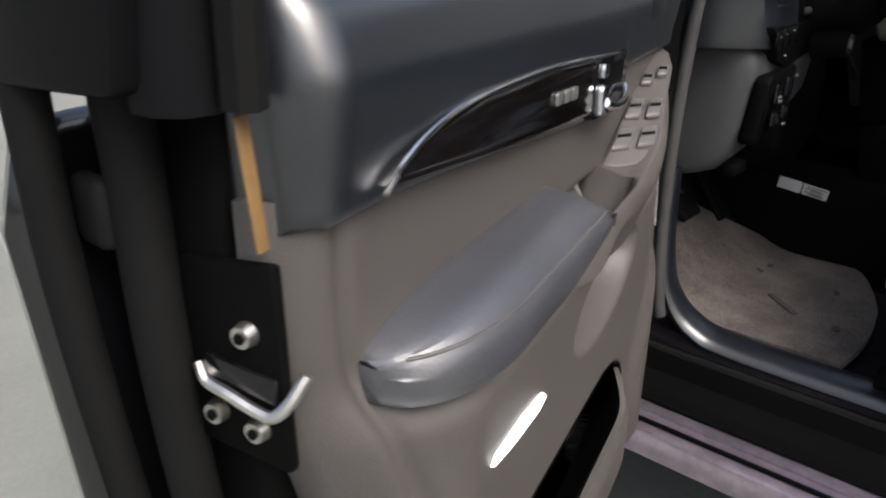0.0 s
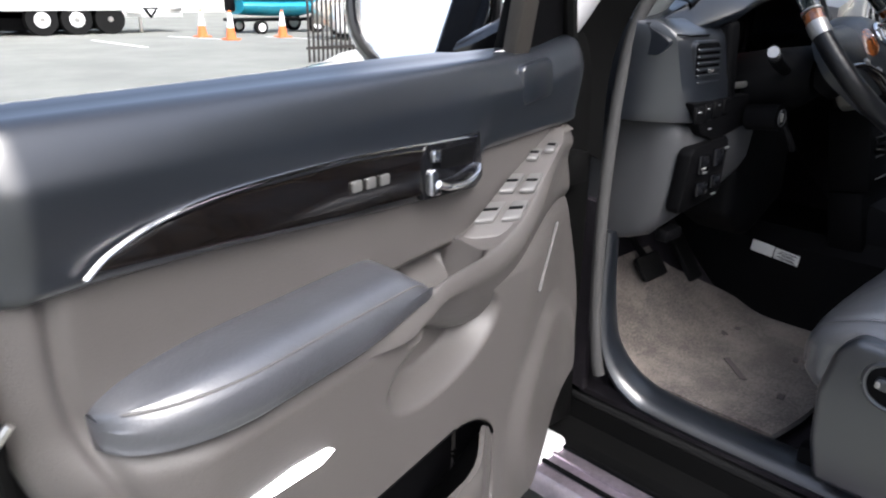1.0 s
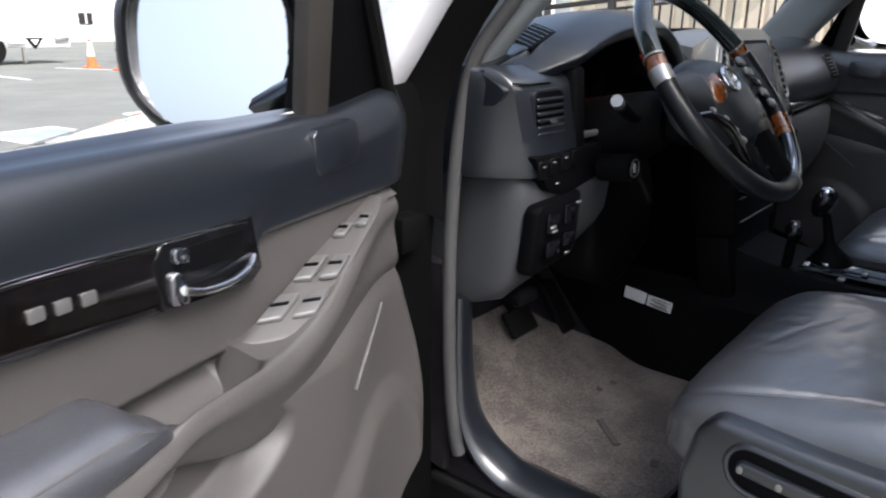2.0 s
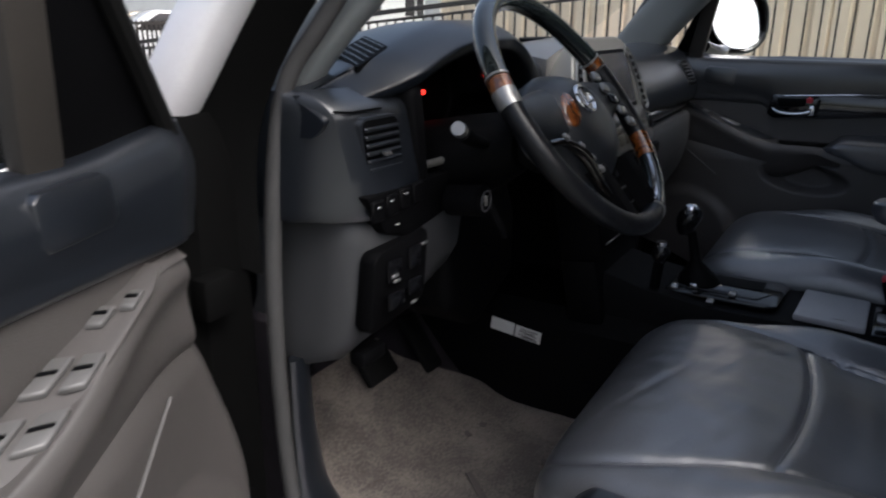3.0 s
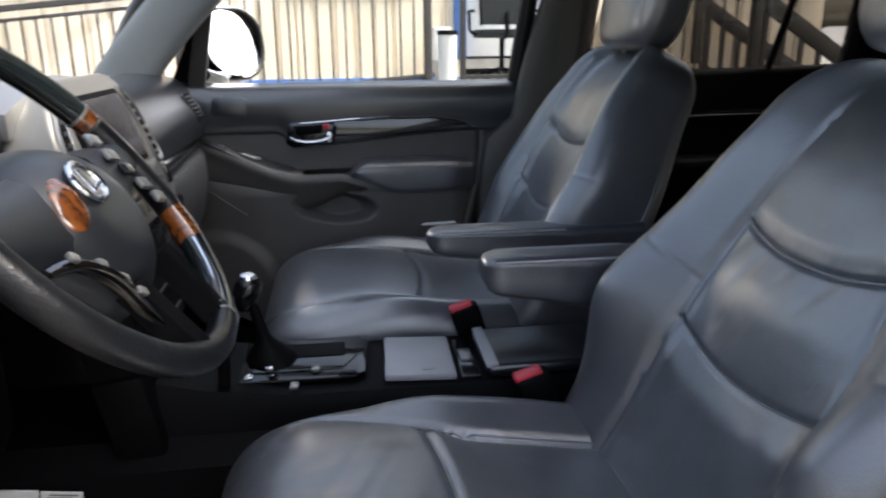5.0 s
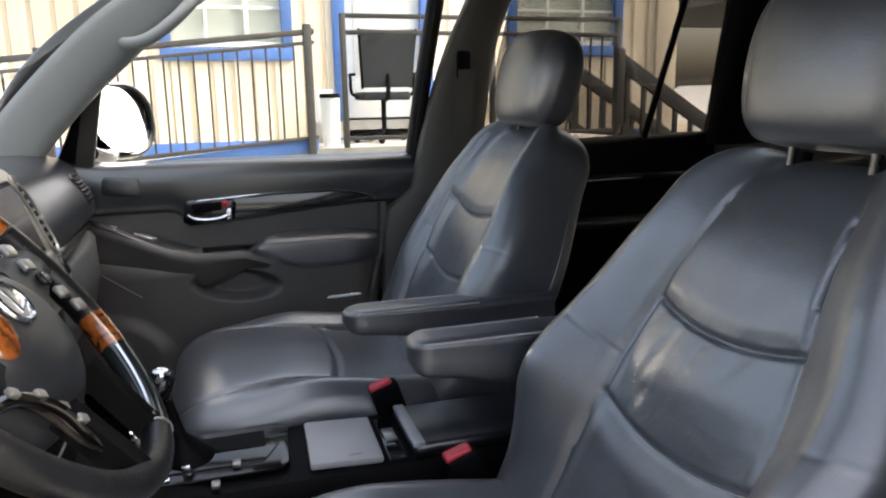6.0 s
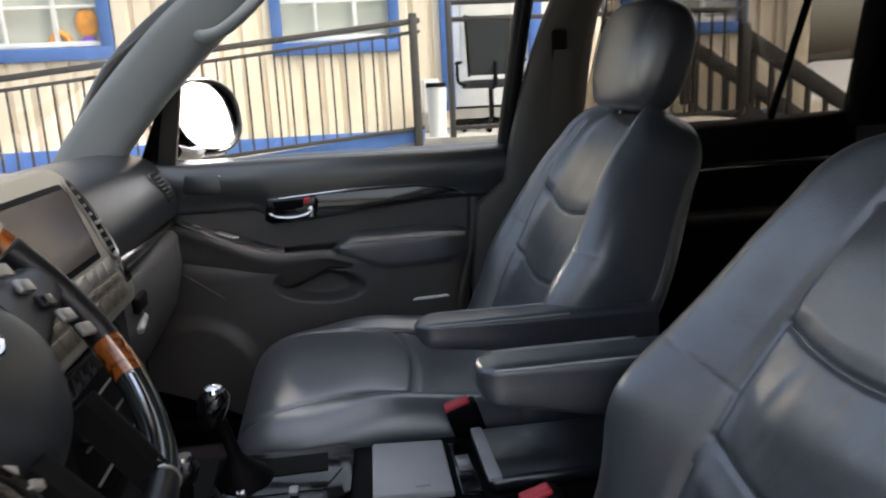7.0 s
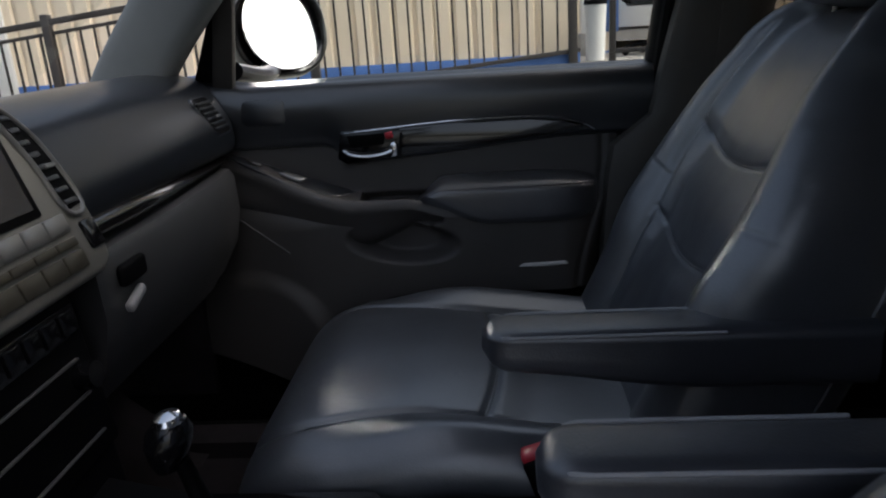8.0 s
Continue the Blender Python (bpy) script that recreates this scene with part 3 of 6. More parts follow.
# vent pod at the driver's end: its outer side falls away towards the sill of the door
def pod_loop(t):
    z = lerp(1.066, 1.217, t)
    xc, yf = lerp(-0.700, -0.738, t ** 0.8), lerp(-0.012, 0.004, t) + 0.034 * max(0.0, (t - 0.80) / 0.20) ** 2
    pts = [(-0.748, 0.15), (-0.750, 0.07), (lerp(-0.750, xc, 0.55), 0.032 + yf), (xc, 0.010 + yf), (xc + 0.022, yf), (-0.64, yf - 0.002), (-0.590, yf), (-0.576, yf + 0.020), (-0.572, 0.15)]
    return [(x, y, z) for x, y in pts]


part("vent_pod", soften(loft([pod_loop(1 - (1 - i / 16) ** 1.6) for i in range(17)]), 0.004, 2, 50), M_DARK, dash, "dark vent pod at the dashboard's end", sharp=30)
part("pod_seam", tube([(-0.735, 0.010, 1.196), (-0.712, 0.001, 1.194), (-0.66, 0.0, 1.194)], 0.0014, 6), M_BLACK, dash)


def air_vent(name, c, w, h, turn, nslat, tall=False, lean=0.0):
    """A recessed vent: frame, black throat, slats and a thumb wheel; lean: how far its top leads its foot sideways."""
    base = pose(*c) @ pose(0, 0, 0, *turn) @ Matrix(((1, 0, lean, 0), (0, 1, 0, 0), (0, 0, 1, 0), (0, 0, 0, 1)))
    v = part(name, moved(slab(roundrect(w, h, 0.012), lambda u, q, t: (u, t, q), -0.001, 0.02, 0.001), base), M_DARK, dash)
    part("throat", moved(slab(roundrect(w - 0.006, h - 0.006, 0.010), lambda u, q, t: (u, t, q), -0.0022, 0.0), base), M_BLACK, v)
    for k in range(nslat):
        z = lerp(-h / 2 + 0.013, h / 2 - 0.013, k / (nslat - 1))
        part("slat", moved(rbox((0, -0.002, z), (w - 0.010, 0.007, 0.004), 0.001, 1, pose(0, 0, 0, 18, 0, 0)), base), M_DARK, v)
    part("thumb_wheel", moved(rbox((-0.004, -0.010, -0.006), (0.014, 0.006, 0.005), 0.002), base), M_SILVER, v)
    return v


air_vent("side_vent", (-0.664, -0.004, 1.150), 0.076, 0.074, (4, 0, 0), 6, lean=-0.25)
air_vent("side_vent", (0.655, -0.058, 1.166), 0.068, 0.074, (-24, 0, 0), 6, lean=-0.45)

# dials under the hood
part("dial_housing", rbox((-0.43, 0.14, 1.175), (0.34, 0.06, 0.15), 0.02, 3), M_GLOSS, dash, "dark dial housing under the hood")
part("housing_side", rbox((-0.585, 0.06, 1.15), (0.03, 0.14, 0.13), 0.01, 3, pose(0, 0, 0, 0, -8, 0)), M_BLACK, dash)
part("warning_lamp", moved(slab(roundrect(0.012, 0.007, 0.003), lambda u, q, t: (u, t, q), 0, 0.004), Matrix.Translation((-0.402, 0.102, 1.187))), M_REDLAMP, dash, "small lit red warning lamp")
for x, r in ((-0.50, 0.055), (-0.36, 0.055)):
    part("dial_ring", tube([(x + r * math.cos(t), 0.108, 1.18 + r * math.sin(t)) for t in (2 * math.pi * i / 28 for i in range(28))], 0.003, 6, closed=True), M_BLACK, dash)
part("silver_strip", tube(spline([(-0.585, 0.0, 1.112), (-0.52, -0.004, 1.112), (-0.435, -0.004, 1.114)], 4), 0.0055, 8), M_SILVER, dash)
part("lower_dial_panel", rbox((-0.44, 0.05, 1.085), (0.34, 0.10, 0.05), 0.012, 3), M_BLACK, dash)

# black switch bank below the vent
bank = part("switch_bank", slab([(-0.71, 1.098), (-0.50, 1.098), (-0.49, 1.05), (-0.62, 1.03), (-0.672, 1.045)], xz(-0.014), 0, 0.08, 0.006), M_BLACK, dash)
for x, z in ((-0.690, 1.083), (-0.664, 1.086), (-0.632, 1.089), (-0.652, 1.054)):
    part("button_mark", rbox((x, -0.0165, z), (0.008, 0.004, 0.0025), 0.001, 1), M_SILVER, bank)
for k in range(4):
    part("button", rbox((-0.690 + 0.029 * k, -0.0145, 1.078 + 0.002 * k), (0.025, 0.006, 0.026), 0.002, 1), M_BLACK, bank)

# grey knee panel that turns the corner towards the door
knee = [(-0.712, 0.16), (-0.712, 0.10), (-0.710, 0.05), (-0.702, 0.015), (-0.685, 0.0), (-0.60, -0.010), (-0.475, -0.008), (-0.462, 0.02), (-0.462, 0.16)]
part("knee_panel", loft([[(x, y + dy, z + 0.075 * (1.03 - z) / 0.175 * sstep(-0.70, -0.46, x) if z < 1.03 else z) for x, y in knee] for z, dy in ((0.855, 0.09), (0.87, 0.05), (0.90, 0.022), (0.95, 0.006), (1.03, 0.0), (1.055, 0.003), (1.064, 0.012))]), M_GREY, dash, "grey plastic knee panel", sharp=50)
fz = lambda u, q, t: (u, -0.012 + t + (0.02 * sstep(0.95, 0.90, q)), q)
fp = part("switch_panel", slab([(-0.700, 1.018), (-0.688, 1.028), (-0.590, 1.036), (-0.580, 1.028), (-0.588, 0.945), (-0.600, 0.935), (-0.690, 0.918), (-0.702, 0.928)], fz, -0.006, 0.02, 0.005), M_BLACK, dash, "black switch panel")
for x, z, w, h in ((-0.665, 1.0, 0.03, 0.03), (-0.62, 1.006, 0.028, 0.03), (-0.662, 0.96, 0.034, 0.022), (-0.62, 0.967, 0.03, 0.022)):
    part("switch", rbox((x, -0.020, z), (w, 0.008, h), 0.003), M_GLOSS, fp)
for x, z in ((-0.668, 0.988), (-0.672, 0.995), (-0.604, 1.020), (-0.63, 0.948)):
    part("mark", rbox((x, -0.026, z), (0.013, 0.003, 0.004), 0.001, 1), M_SILVER, fp)
part("lower_cover", slab([(-0.46, 1.06), (-0.27, 1.06), (-0.22, 0.98), (-0.22, 0.86), (-0.36, 0.80), (-0.46, 0.86)], xz(0.02), 0, 0.12, 0.02, 3), M_BLACK, dash)
part("kick_panel", slab([(0.12, 0.56), (0.12, 0.92), (0.42, 0.96), (0.42, 0.62)], yz(-0.735), 0, 0.02, 0.006), M_CARPET, dash)
part("bonnet_release", rbox((-0.655, 0.03, 0.872), (0.05, 0.025, 0.022), 0.006), M_BLACK, dash)

# centre: tray on top, silver stack with screen and vents, audio unit
def hood_at(a, b, drop=0.0):
    x, y = lerp(-0.20, 0.16, a), lerp(-0.034, 0.105, b)
    e = abs(2 * a - 1)
    return (x * lerp(1.0, 0.92, b), y + 0.02 * e ** 3 * (1 - b), 1.259 + 0.007 * math.sin(math.pi * min(1, b * 1.2)) - 0.028 * e ** 4 - 0.004 * b - drop)


tray = part("stack_hood", sheet(40, 20, hood_at, lambda a, b: hood_at(a, b, 0.03)), M_SILVER, dash, "silver hood over the centre stack", sharp=50)
part("tray_slot", slab(roundrect(0.20, 0.062, 0.022), lambda u, q, t: (u - 0.02, q + 0.052, 1.2655 - 0.12 * max(0, abs(u) - 0.05) + t), -0.008, 0.002, 0.001), M_BLACK, tray)
STACK = pose(-0.02, -0.036, 1.250, -18, 0, 0)
st = lambda u, q, t: STACK @ Vector((u, t, -q))
half = [(0.085, -0.014), (0.118, -0.009), (0.143, 0.003), (0.163, 0.022), (0.181, 0.050), (0.197, 0.10), (0.203, 0.165), (0.195, 0.195), (0.175, 0.205)]
outer = half + [(-u, q) for u, q in half[::-1]]
stack = part("silver_surround", slab(outer, st, -0.012, 0.05, 0.007, 3), M_STACK, dash, "silver centre stack frame")
part("screen_bezel", slab([(-0.105, 0.012), (0.105, 0.012), (0.120, 0.030), (0.120, 0.125), (-0.120, 0.125), (-0.120, 0.030)], st, -0.015, 0.0, 0.003), M_BLACK, stack)
part("screen", slab([(-0.098, 0.020), (0.098, 0.020), (0.110, 0.034), (0.108, 0.116), (-0.108, 0.116), (-0.110, 0.034)], st, -0.0165, -0.014), M_SCREEN, stack, "dark switched-off display")
for s in (-1, 1):
    mouth = [(s * 0.124, 0.014), (s * 0.140, 0.014), (s * 0.160, 0.034), (s * 0.177, 0.064), (s * 0.191, 0.128), (s * 0.160, 0.131), (s * 0.146, 0.07)]
    v = part("stack_vent", slab(mouth, st, -0.0135, 0.0, 0.002), M_BLACK, stack, "black slatted air vent")
    part("vent_rim", tube(spline([st(u, q, -0.0135) for u, q in mouth], 4, closed=True), 0.0028, 8, closed=True), M_SILVER, v, "bright vent surround")
    for k in range(8):
        q = 0.021 + 0.0140 * k
        part("slat", slab([(s * (0.133 + 0.0040 * k), q), (s * (0.147 + 0.0052 * k), q), (s * (0.149 + 0.0052 * k), q + 0.005), (s * (0.135 + 0.0040 * k), q + 0.005)], st, -0.0150, -0.013, 0.0005), M_DARK, v)
    part("thumb_wheel", slab([(s * 0.158, 0.078), (s * 0.174, 0.078), (s * 0.174, 0.083), (s * 0.158, 0.083)], st, -0.019, -0.014, 0.001), M_SILVER, v)
    part("blank_switch", slab([(s * 0.166, 0.145), (s * 0.194, 0.145), (s * 0.196, 0.178), (s * 0.168, 0.178)], st, -0.0155, 0.0, 0.004), M_GLOSS, stack)
for k in range(8):
    for r, (q0, q1) in enumerate(((0.130, 0.150), (0.156, 0.166), (0.170, 0.190))):
        u = lerp(-0.148, 0.113, k / 7)
        part("climate_button", slab([(u, q0), (u + 0.0350, q0), (u + 0.0350, q1), (u, q1)], st, -0.0155, 0.0, 0.0015), M_SILVER if r == 0 else M_BRONZE, stack)
AUD = pose(-0.02, -0.090, 1.05, -9, 0, 0)
au = lambda u, q, t: AUD @ Vector((u, t, -q))
audio = part("audio_unit", slab([(-0.13, 0.0), (0.13, 0.0), (0.125, 0.17), (-0.125, 0.17)], au, 0, 0.08, 0.006), M_BLACK, dash, "black audio unit with thin bright slots")
part("button_backing", slab([(-0.12, 0.008), (0.12, 0.008), (0.12, 0.040), (-0.12, 0.040)], au, -0.004, 0.0, 0.003), M_GLOSS, audio)
for k in range(8):
    u = -0.115 + 0.029 * k
    part("audio_button", slab([(u, 0.012), (u + 0.025, 0.012), (u + 0.025, 0.036), (u, 0.036)], au, -0.008, -0.003, 0.002), M_GLOSS, audio)
for q in (0.062, 0.10, 0.145):
    part("slot", slab([(-0.10, q), (0.10, q), (0.10, q + 0.003), (-0.10, q + 0.003)], au, -0.004, 0.0, 0.001), M_SWITCH, audio)
for u in (-0.095, 0.095):
    part("knob", moved(rod((u, 0, -0.082), (u, -0.02, -0.082), 0.014, 18), AUD), M_GLOSS, audio)
part("lower_panel", slab([(-0.13, 0.17), (0.13, 0.17), (0.12, 0.30), (-0.12, 0.30)], au, 0.012, 0.08, 0.008), M_BLACK, dash)

# passenger's side: wood strip and glove box
part("gap_panel", rbox((0.44, 0.02, 1.085), (0.54, 0.06, 0.06), 0.01), M_BLACK, dash)
part("wood_strip", loft([[(x, -0.074 + dy + 0.016 * sstep(0.3, 0.7, x), lerp(1.091, 1.082, sstep(0.16, 0.66, x)) + dz * lerp(1.0, 0.45, sstep(0.25, 0.70, x))) for dy, dz in ((0.05, 0.014), (0.012, 0.014), (0.001, 0.009), (-0.004, 0.0), (0.001, -0.010), (0.012, -0.015), (0.05, -0.015))] for x in [lerp(0.172, 0.70, i / 20) for i in range(21)]]), M_WOODDARK, dash, "glossy dark wood strip", sharp=60)
gb = part("glove_box", loft([[(x, y + 0.02 * sstep(0.55, 0.70, x), z) for y, z in ((-0.050, 1.070), (-0.078, 1.064), (-0.086, 1.052), (-0.088, 0.99), (-0.075, 0.93), (-0.04, 0.87), (0.05, 0.85), (0.1, 1.05))] for x in (0.17, 0.19, 0.3, 0.45, 0.6, 0.66, 0.70)]), M_GREY, dash, "grey glove box lid")
part("latch", rbox((0.240, -0.092, 1.030), (0.06, 0.012, 0.028), 0.006, 3), M_BLACK, gb)
part("latch_lever", rbox((0.235, -0.092, 0.995), (0.045, 0.012, 0.014), 0.005, 3, pose(0, 0, 0, 0, -20, 0)), M_LID, gb)

# ---- steering column and wheel ----
col = thing("steering_column", (-0.45, 0.0, 1.08), "black steering column shroud with stalks and ignition lock", "steering column")
part("shroud", loft([[(-0.455 + w * math.cos(t), y, z + h * math.sin(t)) for t in (2 * math.pi * i / 20 for i in range(20))] for y, z, w, h in ((0.10, 1.08, 0.075, 0.065), (0.0, 1.10, 0.075, 0.065), (-0.07, 1.125, 0.06, 0.05), (-0.095, 1.135, 0.045, 0.04))]), M_BLACK, col)
part("ignition_lock", rod((-0.528, -0.02, 1.06), (-0.530, -0.073, 1.066), 0.021, 20), M_BLACK, col)
part("lock_ring", tube([(-0.530 + 0.0135 * math.cos(t), -0.0755, 1.066 + 0.0135 * math.sin(t)) for t in (2 * math.pi * i / 20 for i in range(20))], 0.0012, 6, closed=True), M_GREY, col)
part("key_slot", rbox((-0.530, -0.0745, 1.066), (0.004, 0.005, 0.014), 0.001, 1), M_STACK, col)
stalk = part("stalk", tube(spline([(-0.50, -0.06, 1.135), (-0.56, -0.07, 1.15), (-0.615, -0.083, 1.168)], 5), lambda t: lerp(0.007, 0.011, t), 10), M_BLACK, col)
part("stalk_end", rod((-0.612, -0.082, 1.167), (-0.632, -0.088, 1.174), 0.0085, 14), M_SILVER, stalk)
part("stalk", tube(spline([(-0.41, -0.06, 1.135), (-0.34, -0.06, 1.15), (-0.29, -0.065, 1.16)], 5), 0.008, 10), M_BLACK, col)
part("tilt_lever", tube(spline([(-0.50, -0.05, 1.075), (-0.50, -0.08, 1.03), (-0.49, -0.085, 1.01)], 4), 0.006, 8), M_BLACK, col)

WC, RAKE, RW, RT = Vector((-0.4355, -0.1565, 1.182)), 38, 0.1740, 0.0142
WHEEL = Matrix.Translation(WC) @ pose(0, 0, 0, -RAKE, 0, 0)        # x right, z up in the wheel's plane, y away from the driver
wheel = thing("steering_wheel", WC, "leather and amber wood steering wheel with a round emblem", "steering wheel")


def rim_arc(a0, a1, r=RT, n=40, k=1.0):
    pts = [WHEEL @ Vector((RW * math.cos(radians(lerp(a0, a1, i / n))), 0, RW * math.sin(radians(lerp(a0, a1, i / n))))) for i in range(n + 1)]
    return tube(pts, r, 14, flat=k)


part("rim_lower_left", rim_arc(173, 262), M_WHEEL, wheel, "worn black leather rim")
part("rim_grip_right", rim_arc(-22, 17), M_WHEEL, wheel, "perforated black leather grip")
part("rim_top", rim_arc(23, 160), M_RIMDARK, wheel, "glossy dark lacquered wood rim")
part("rim_bottom", rim_arc(262, 284), M_WHEEL, wheel, "worn black leather rim")
part("rim_lower_right", rim_arc(284, 324, RT * 0.97), M_RIMDARK, wheel, "glossy dark lacquered wood rim")
for a0, a1 in ((18, 23), (161, 166), (324, 338)):
    part("wood_grip", rim_arc(a0, a1, RT * 1.01, 8), M_WOOD_REFLECT, wheel, "amber lacquered wood inlay")
for a in (23, 160, 283.5):
    part("rim_ring", rim_arc(a - 0.5, a + 0.5, RT + 0.0012, 3), M_SILVER, wheel, "silver trim ring")
part("rim_clip", rim_arc(166, 173, RT + 0.0008, 6), M_SILVER, wheel, "silver clip")
edge = [WHEEL @ Vector(((RW - 0.0125) * math.cos(radians(a)), -0.0085, (RW - 0.0125) * math.sin(radians(a)))) for a in [lerp(285, 322, i / 16) for i in range(17)]]
part("rim_strip", tube(edge, 0.0032, 8), M_CHROME, wheel, "bright strip along the rim")


def hub_at(a, b, lift=0.0):
    # airbag cover: a wide dome, narrower below
    u, v = 2 * a - 1, 2 * b - 1
    k = (1 - 0.5 * v * v) ** 0.5
    q = (1 - 0.5 * u * u) ** 0.5
    x = -0.004 + u * k * 0.100 * lerp(0.78, 1.0, sstep(-1.0, 0.1, v))
    z = v * q * 0.084 - 0.020
    rad = min(1.0, (u * k) ** 2 + (v * q) ** 2)
    d = 1 - rad ** 2 * 0.9
    return WHEEL @ Vector((x, lerp(0.024, -0.022, d) + lift, z))


M_HUB = material("wheel_hub_vinyl", (0.011, 0.013, 0.016), 0.42, grain=0.12, grain_scale=600, coat=0.15)
hub = part("airbag_cover", sheet(40, 40, hub_at, lambda a, b: hub_at(a, b, 0.03)), M_HUB, wheel, "dark grained airbag cover", sharp=60)


def reflection_at(a, b, lift):
    # a leaf-shaped patch on the cover: an orange reflection painted beside the emblem
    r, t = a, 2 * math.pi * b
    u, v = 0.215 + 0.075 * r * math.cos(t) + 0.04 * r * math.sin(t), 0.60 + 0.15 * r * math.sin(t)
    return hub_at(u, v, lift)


# Orange reflection on the airbag cover, put in as an amber patch.
part("hub_reflection", loft([[reflection_at(r, j / 36, lift) for j in range(36)] for r, lift in ((1.0, 0.004), (1.0, -0.0004), (0.94, -0.0012), (0.7, -0.0014), (0.4, -0.0014), (0.05, -0.0014))]), M_WOOD_REFLECT, hub, "amber patch painting a reflection beside the emblem", sharp=60)
part("emblem_ring", tube([WHEEL @ Vector((-0.018 + 0.0215 * math.cos(t), -0.0235, 0.002 + 0.0185 * math.sin(t))) for t in (2 * math.pi * i / 28 for i in range(28))], 0.0030, 8, closed=True), M_CHROME, hub, "oval chrome emblem")
part("emblem_plate", loft([[WHEEL @ Vector((-0.018 + r * 0.0200 * math.cos(t), y, 0.002 + r * 0.0170 * math.sin(t))) for t in (2 * math.pi * i / 28 for i in range(28))] for r, y in ((1.0, -0.018), (1.0, -0.0232), (0.1, -0.0234))]), M_STACK, hub)
part("emblem_bar", tube([WHEEL @ Vector(p) for p in ((-0.024, -0.0252, 0.014), (-0.026, -0.0252, -0.007), (-0.004, -0.0252, -0.003))], 0.0025, 8), M_CHROME, hub)
for sd in (-1, 1):
    part("spoke", loft([[WHEEL @ Vector((sd * x, y, z)) for y, z in ((0.016, zc + h), (0.002, zc + h * 0.95), (-0.008, zc + h * 0.6), (-0.010, zc), (-0.008, zc - h * 0.6), (0.002, zc - h * 0.95), (0.016, zc - h))] for x, zc, h in ((0.066, -0.004, 0.044), (0.10, 0.002, 0.036), (0.135, 0.006, 0.027), (0.170, 0.010, 0.024))]), M_HUB, wheel, "dark spoke", sharp=60)
for k in range(5):
    x, z = lerp(0.100, 0.124, k / 4), lerp(0.034, -0.044, k / 4)
    part("wheel_button", moved(rbox((x, -0.0135, z), (0.020, 0.006, 0.013), 0.002, 2, pose(0, 0, 0, 0, 16, 0)), WHEEL), M_SILVER if k != 2 else M_GLOSS, wheel)
arc = spline([(-0.146, -0.004, -0.034), (-0.122, -0.010, -0.040), (-0.102, -0.012, -0.056), (-0.093, -0.012, -0.074), (-0.086, -0.008, -0.098), (-0.070, -0.002, -0.118)], 5)
part("button_strip", tube([WHEEL @ p for p in arc], lambda t: 0.006 + 0.006 * math.sin(math.pi * t), 10, flat=0.6), M_WOODDARK, wheel, "dark wood strip with buttons")
for x, z in ((-0.130, -0.037), (-0.104, -0.053), (-0.095, -0.071), (-0.089, -0.088)):
    part("wheel_button", moved(rbox((x, -0.019, z), (0.010, 0.005, 0.007), 0.0015, 2, pose(0, 0, 0, 0, 40, 0)), WHEEL), M_SILVER, wheel)
for sd in (-1, 1):
    part("lower_spoke", loft([[WHEEL @ Vector((sd * x + dx, y, z)) for dx, y in ((-0.014, 0.012), (-0.012, -0.008), (0.0, -0.012), (0.012, -0.008), (0.014, 0.012))] for x, z in ((0.052, -0.082), (0.050, -0.12), (0.046, -0.166))]), M_BLACK, wheel, "dark lower spoke", sharp=60)
part("wheel_boss", rod(WHEEL @ Vector((0, 0.01, 0)), WHEEL @ Vector((0, 0.09, 0)), 0.045, 20), M_BLACK, wheel)

# ---- centre console ----
con = thing("centre_console", (XC, -0.45, 0.75), "black console with shifter and grey lidded tray between seats", "console")
part("console_body", loft([[(x, y, z) for x, z in ((-0.125, 0.60), (-0.118, zt - 0.02), (-0.105, zt), (0.075, zt), (0.092, zt - 0.02), (0.10, 0.60))] for y, zt in ((-0.06, 0.86), (-0.18, 0.83), (-0.30, 0.815), (-0.60, 0.815), (-0.78, 0.82))]), M_BLACK, con)
part("shifter_plate", slab([(-0.075, -0.215), (0.075, -0.215), (0.075, -0.40), (0.055, -0.415), (-0.06, -0.405), (-0.075, -0.39)], xy(0.818), 0, 0.008, 0.003), M_GLOSS, con, "gloss black shifter surround")
part("shifter_gate", slab([(-0.05, -0.235), (0.058, -0.235), (0.058, -0.385), (0.0, -0.395), (-0.05, -0.37)], xy(0.8265), 0, 0.002, 0.001), M_GLOSS, con)
part("gate_slot", slab([(-0.005, -0.25), (0.045, -0.25), (0.045, -0.375), (-0.005, -0.375)], xy(0.8287), 0, 0.0015), M_BLACK, con)
part("shift_boot", loft([[(x + r * math.cos(t), y + r * math.sin(t), z) for t in (2 * math.pi * i / 16 for i in range(16))] for x, y, z, r in ((0.0, -0.262, 0.828, 0.040), (-0.002, -0.26, 0.838, 0.036), (-0.005, -0.257, 0.852, 0.022), (-0.007, -0.252, 0.870, 0.010), (-0.012, -0.240, 0.925, 0.008))]), M_BLACK, con)
part("shift_knob", loft([[(-0.015 + r * math.cos(t), -0.232 + 0.9 * r * math.sin(t) + (z - 0.94) * -0.2, z) for t in (2 * math.pi * i / 18 for i in range(18))] for z, r in ((0.918, 0.012), (0.93, 0.019), (0.945, 0.024), (0.958, 0.0235), (0.968, 0.016), (0.971, 0.006))]), M_GLOSS, con, "black shift knob with a chrome cap")
part("knob_cap", loft([[(-0.015 + r * math.cos(t), -0.236 + 0.8 * r * math.sin(t), z) for t in (2 * math.pi * i / 16 for i in range(16))] for z, r in ((0.966, 0.017), (0.973, 0.014), (0.976, 0.006))]), M_CHROME, con)
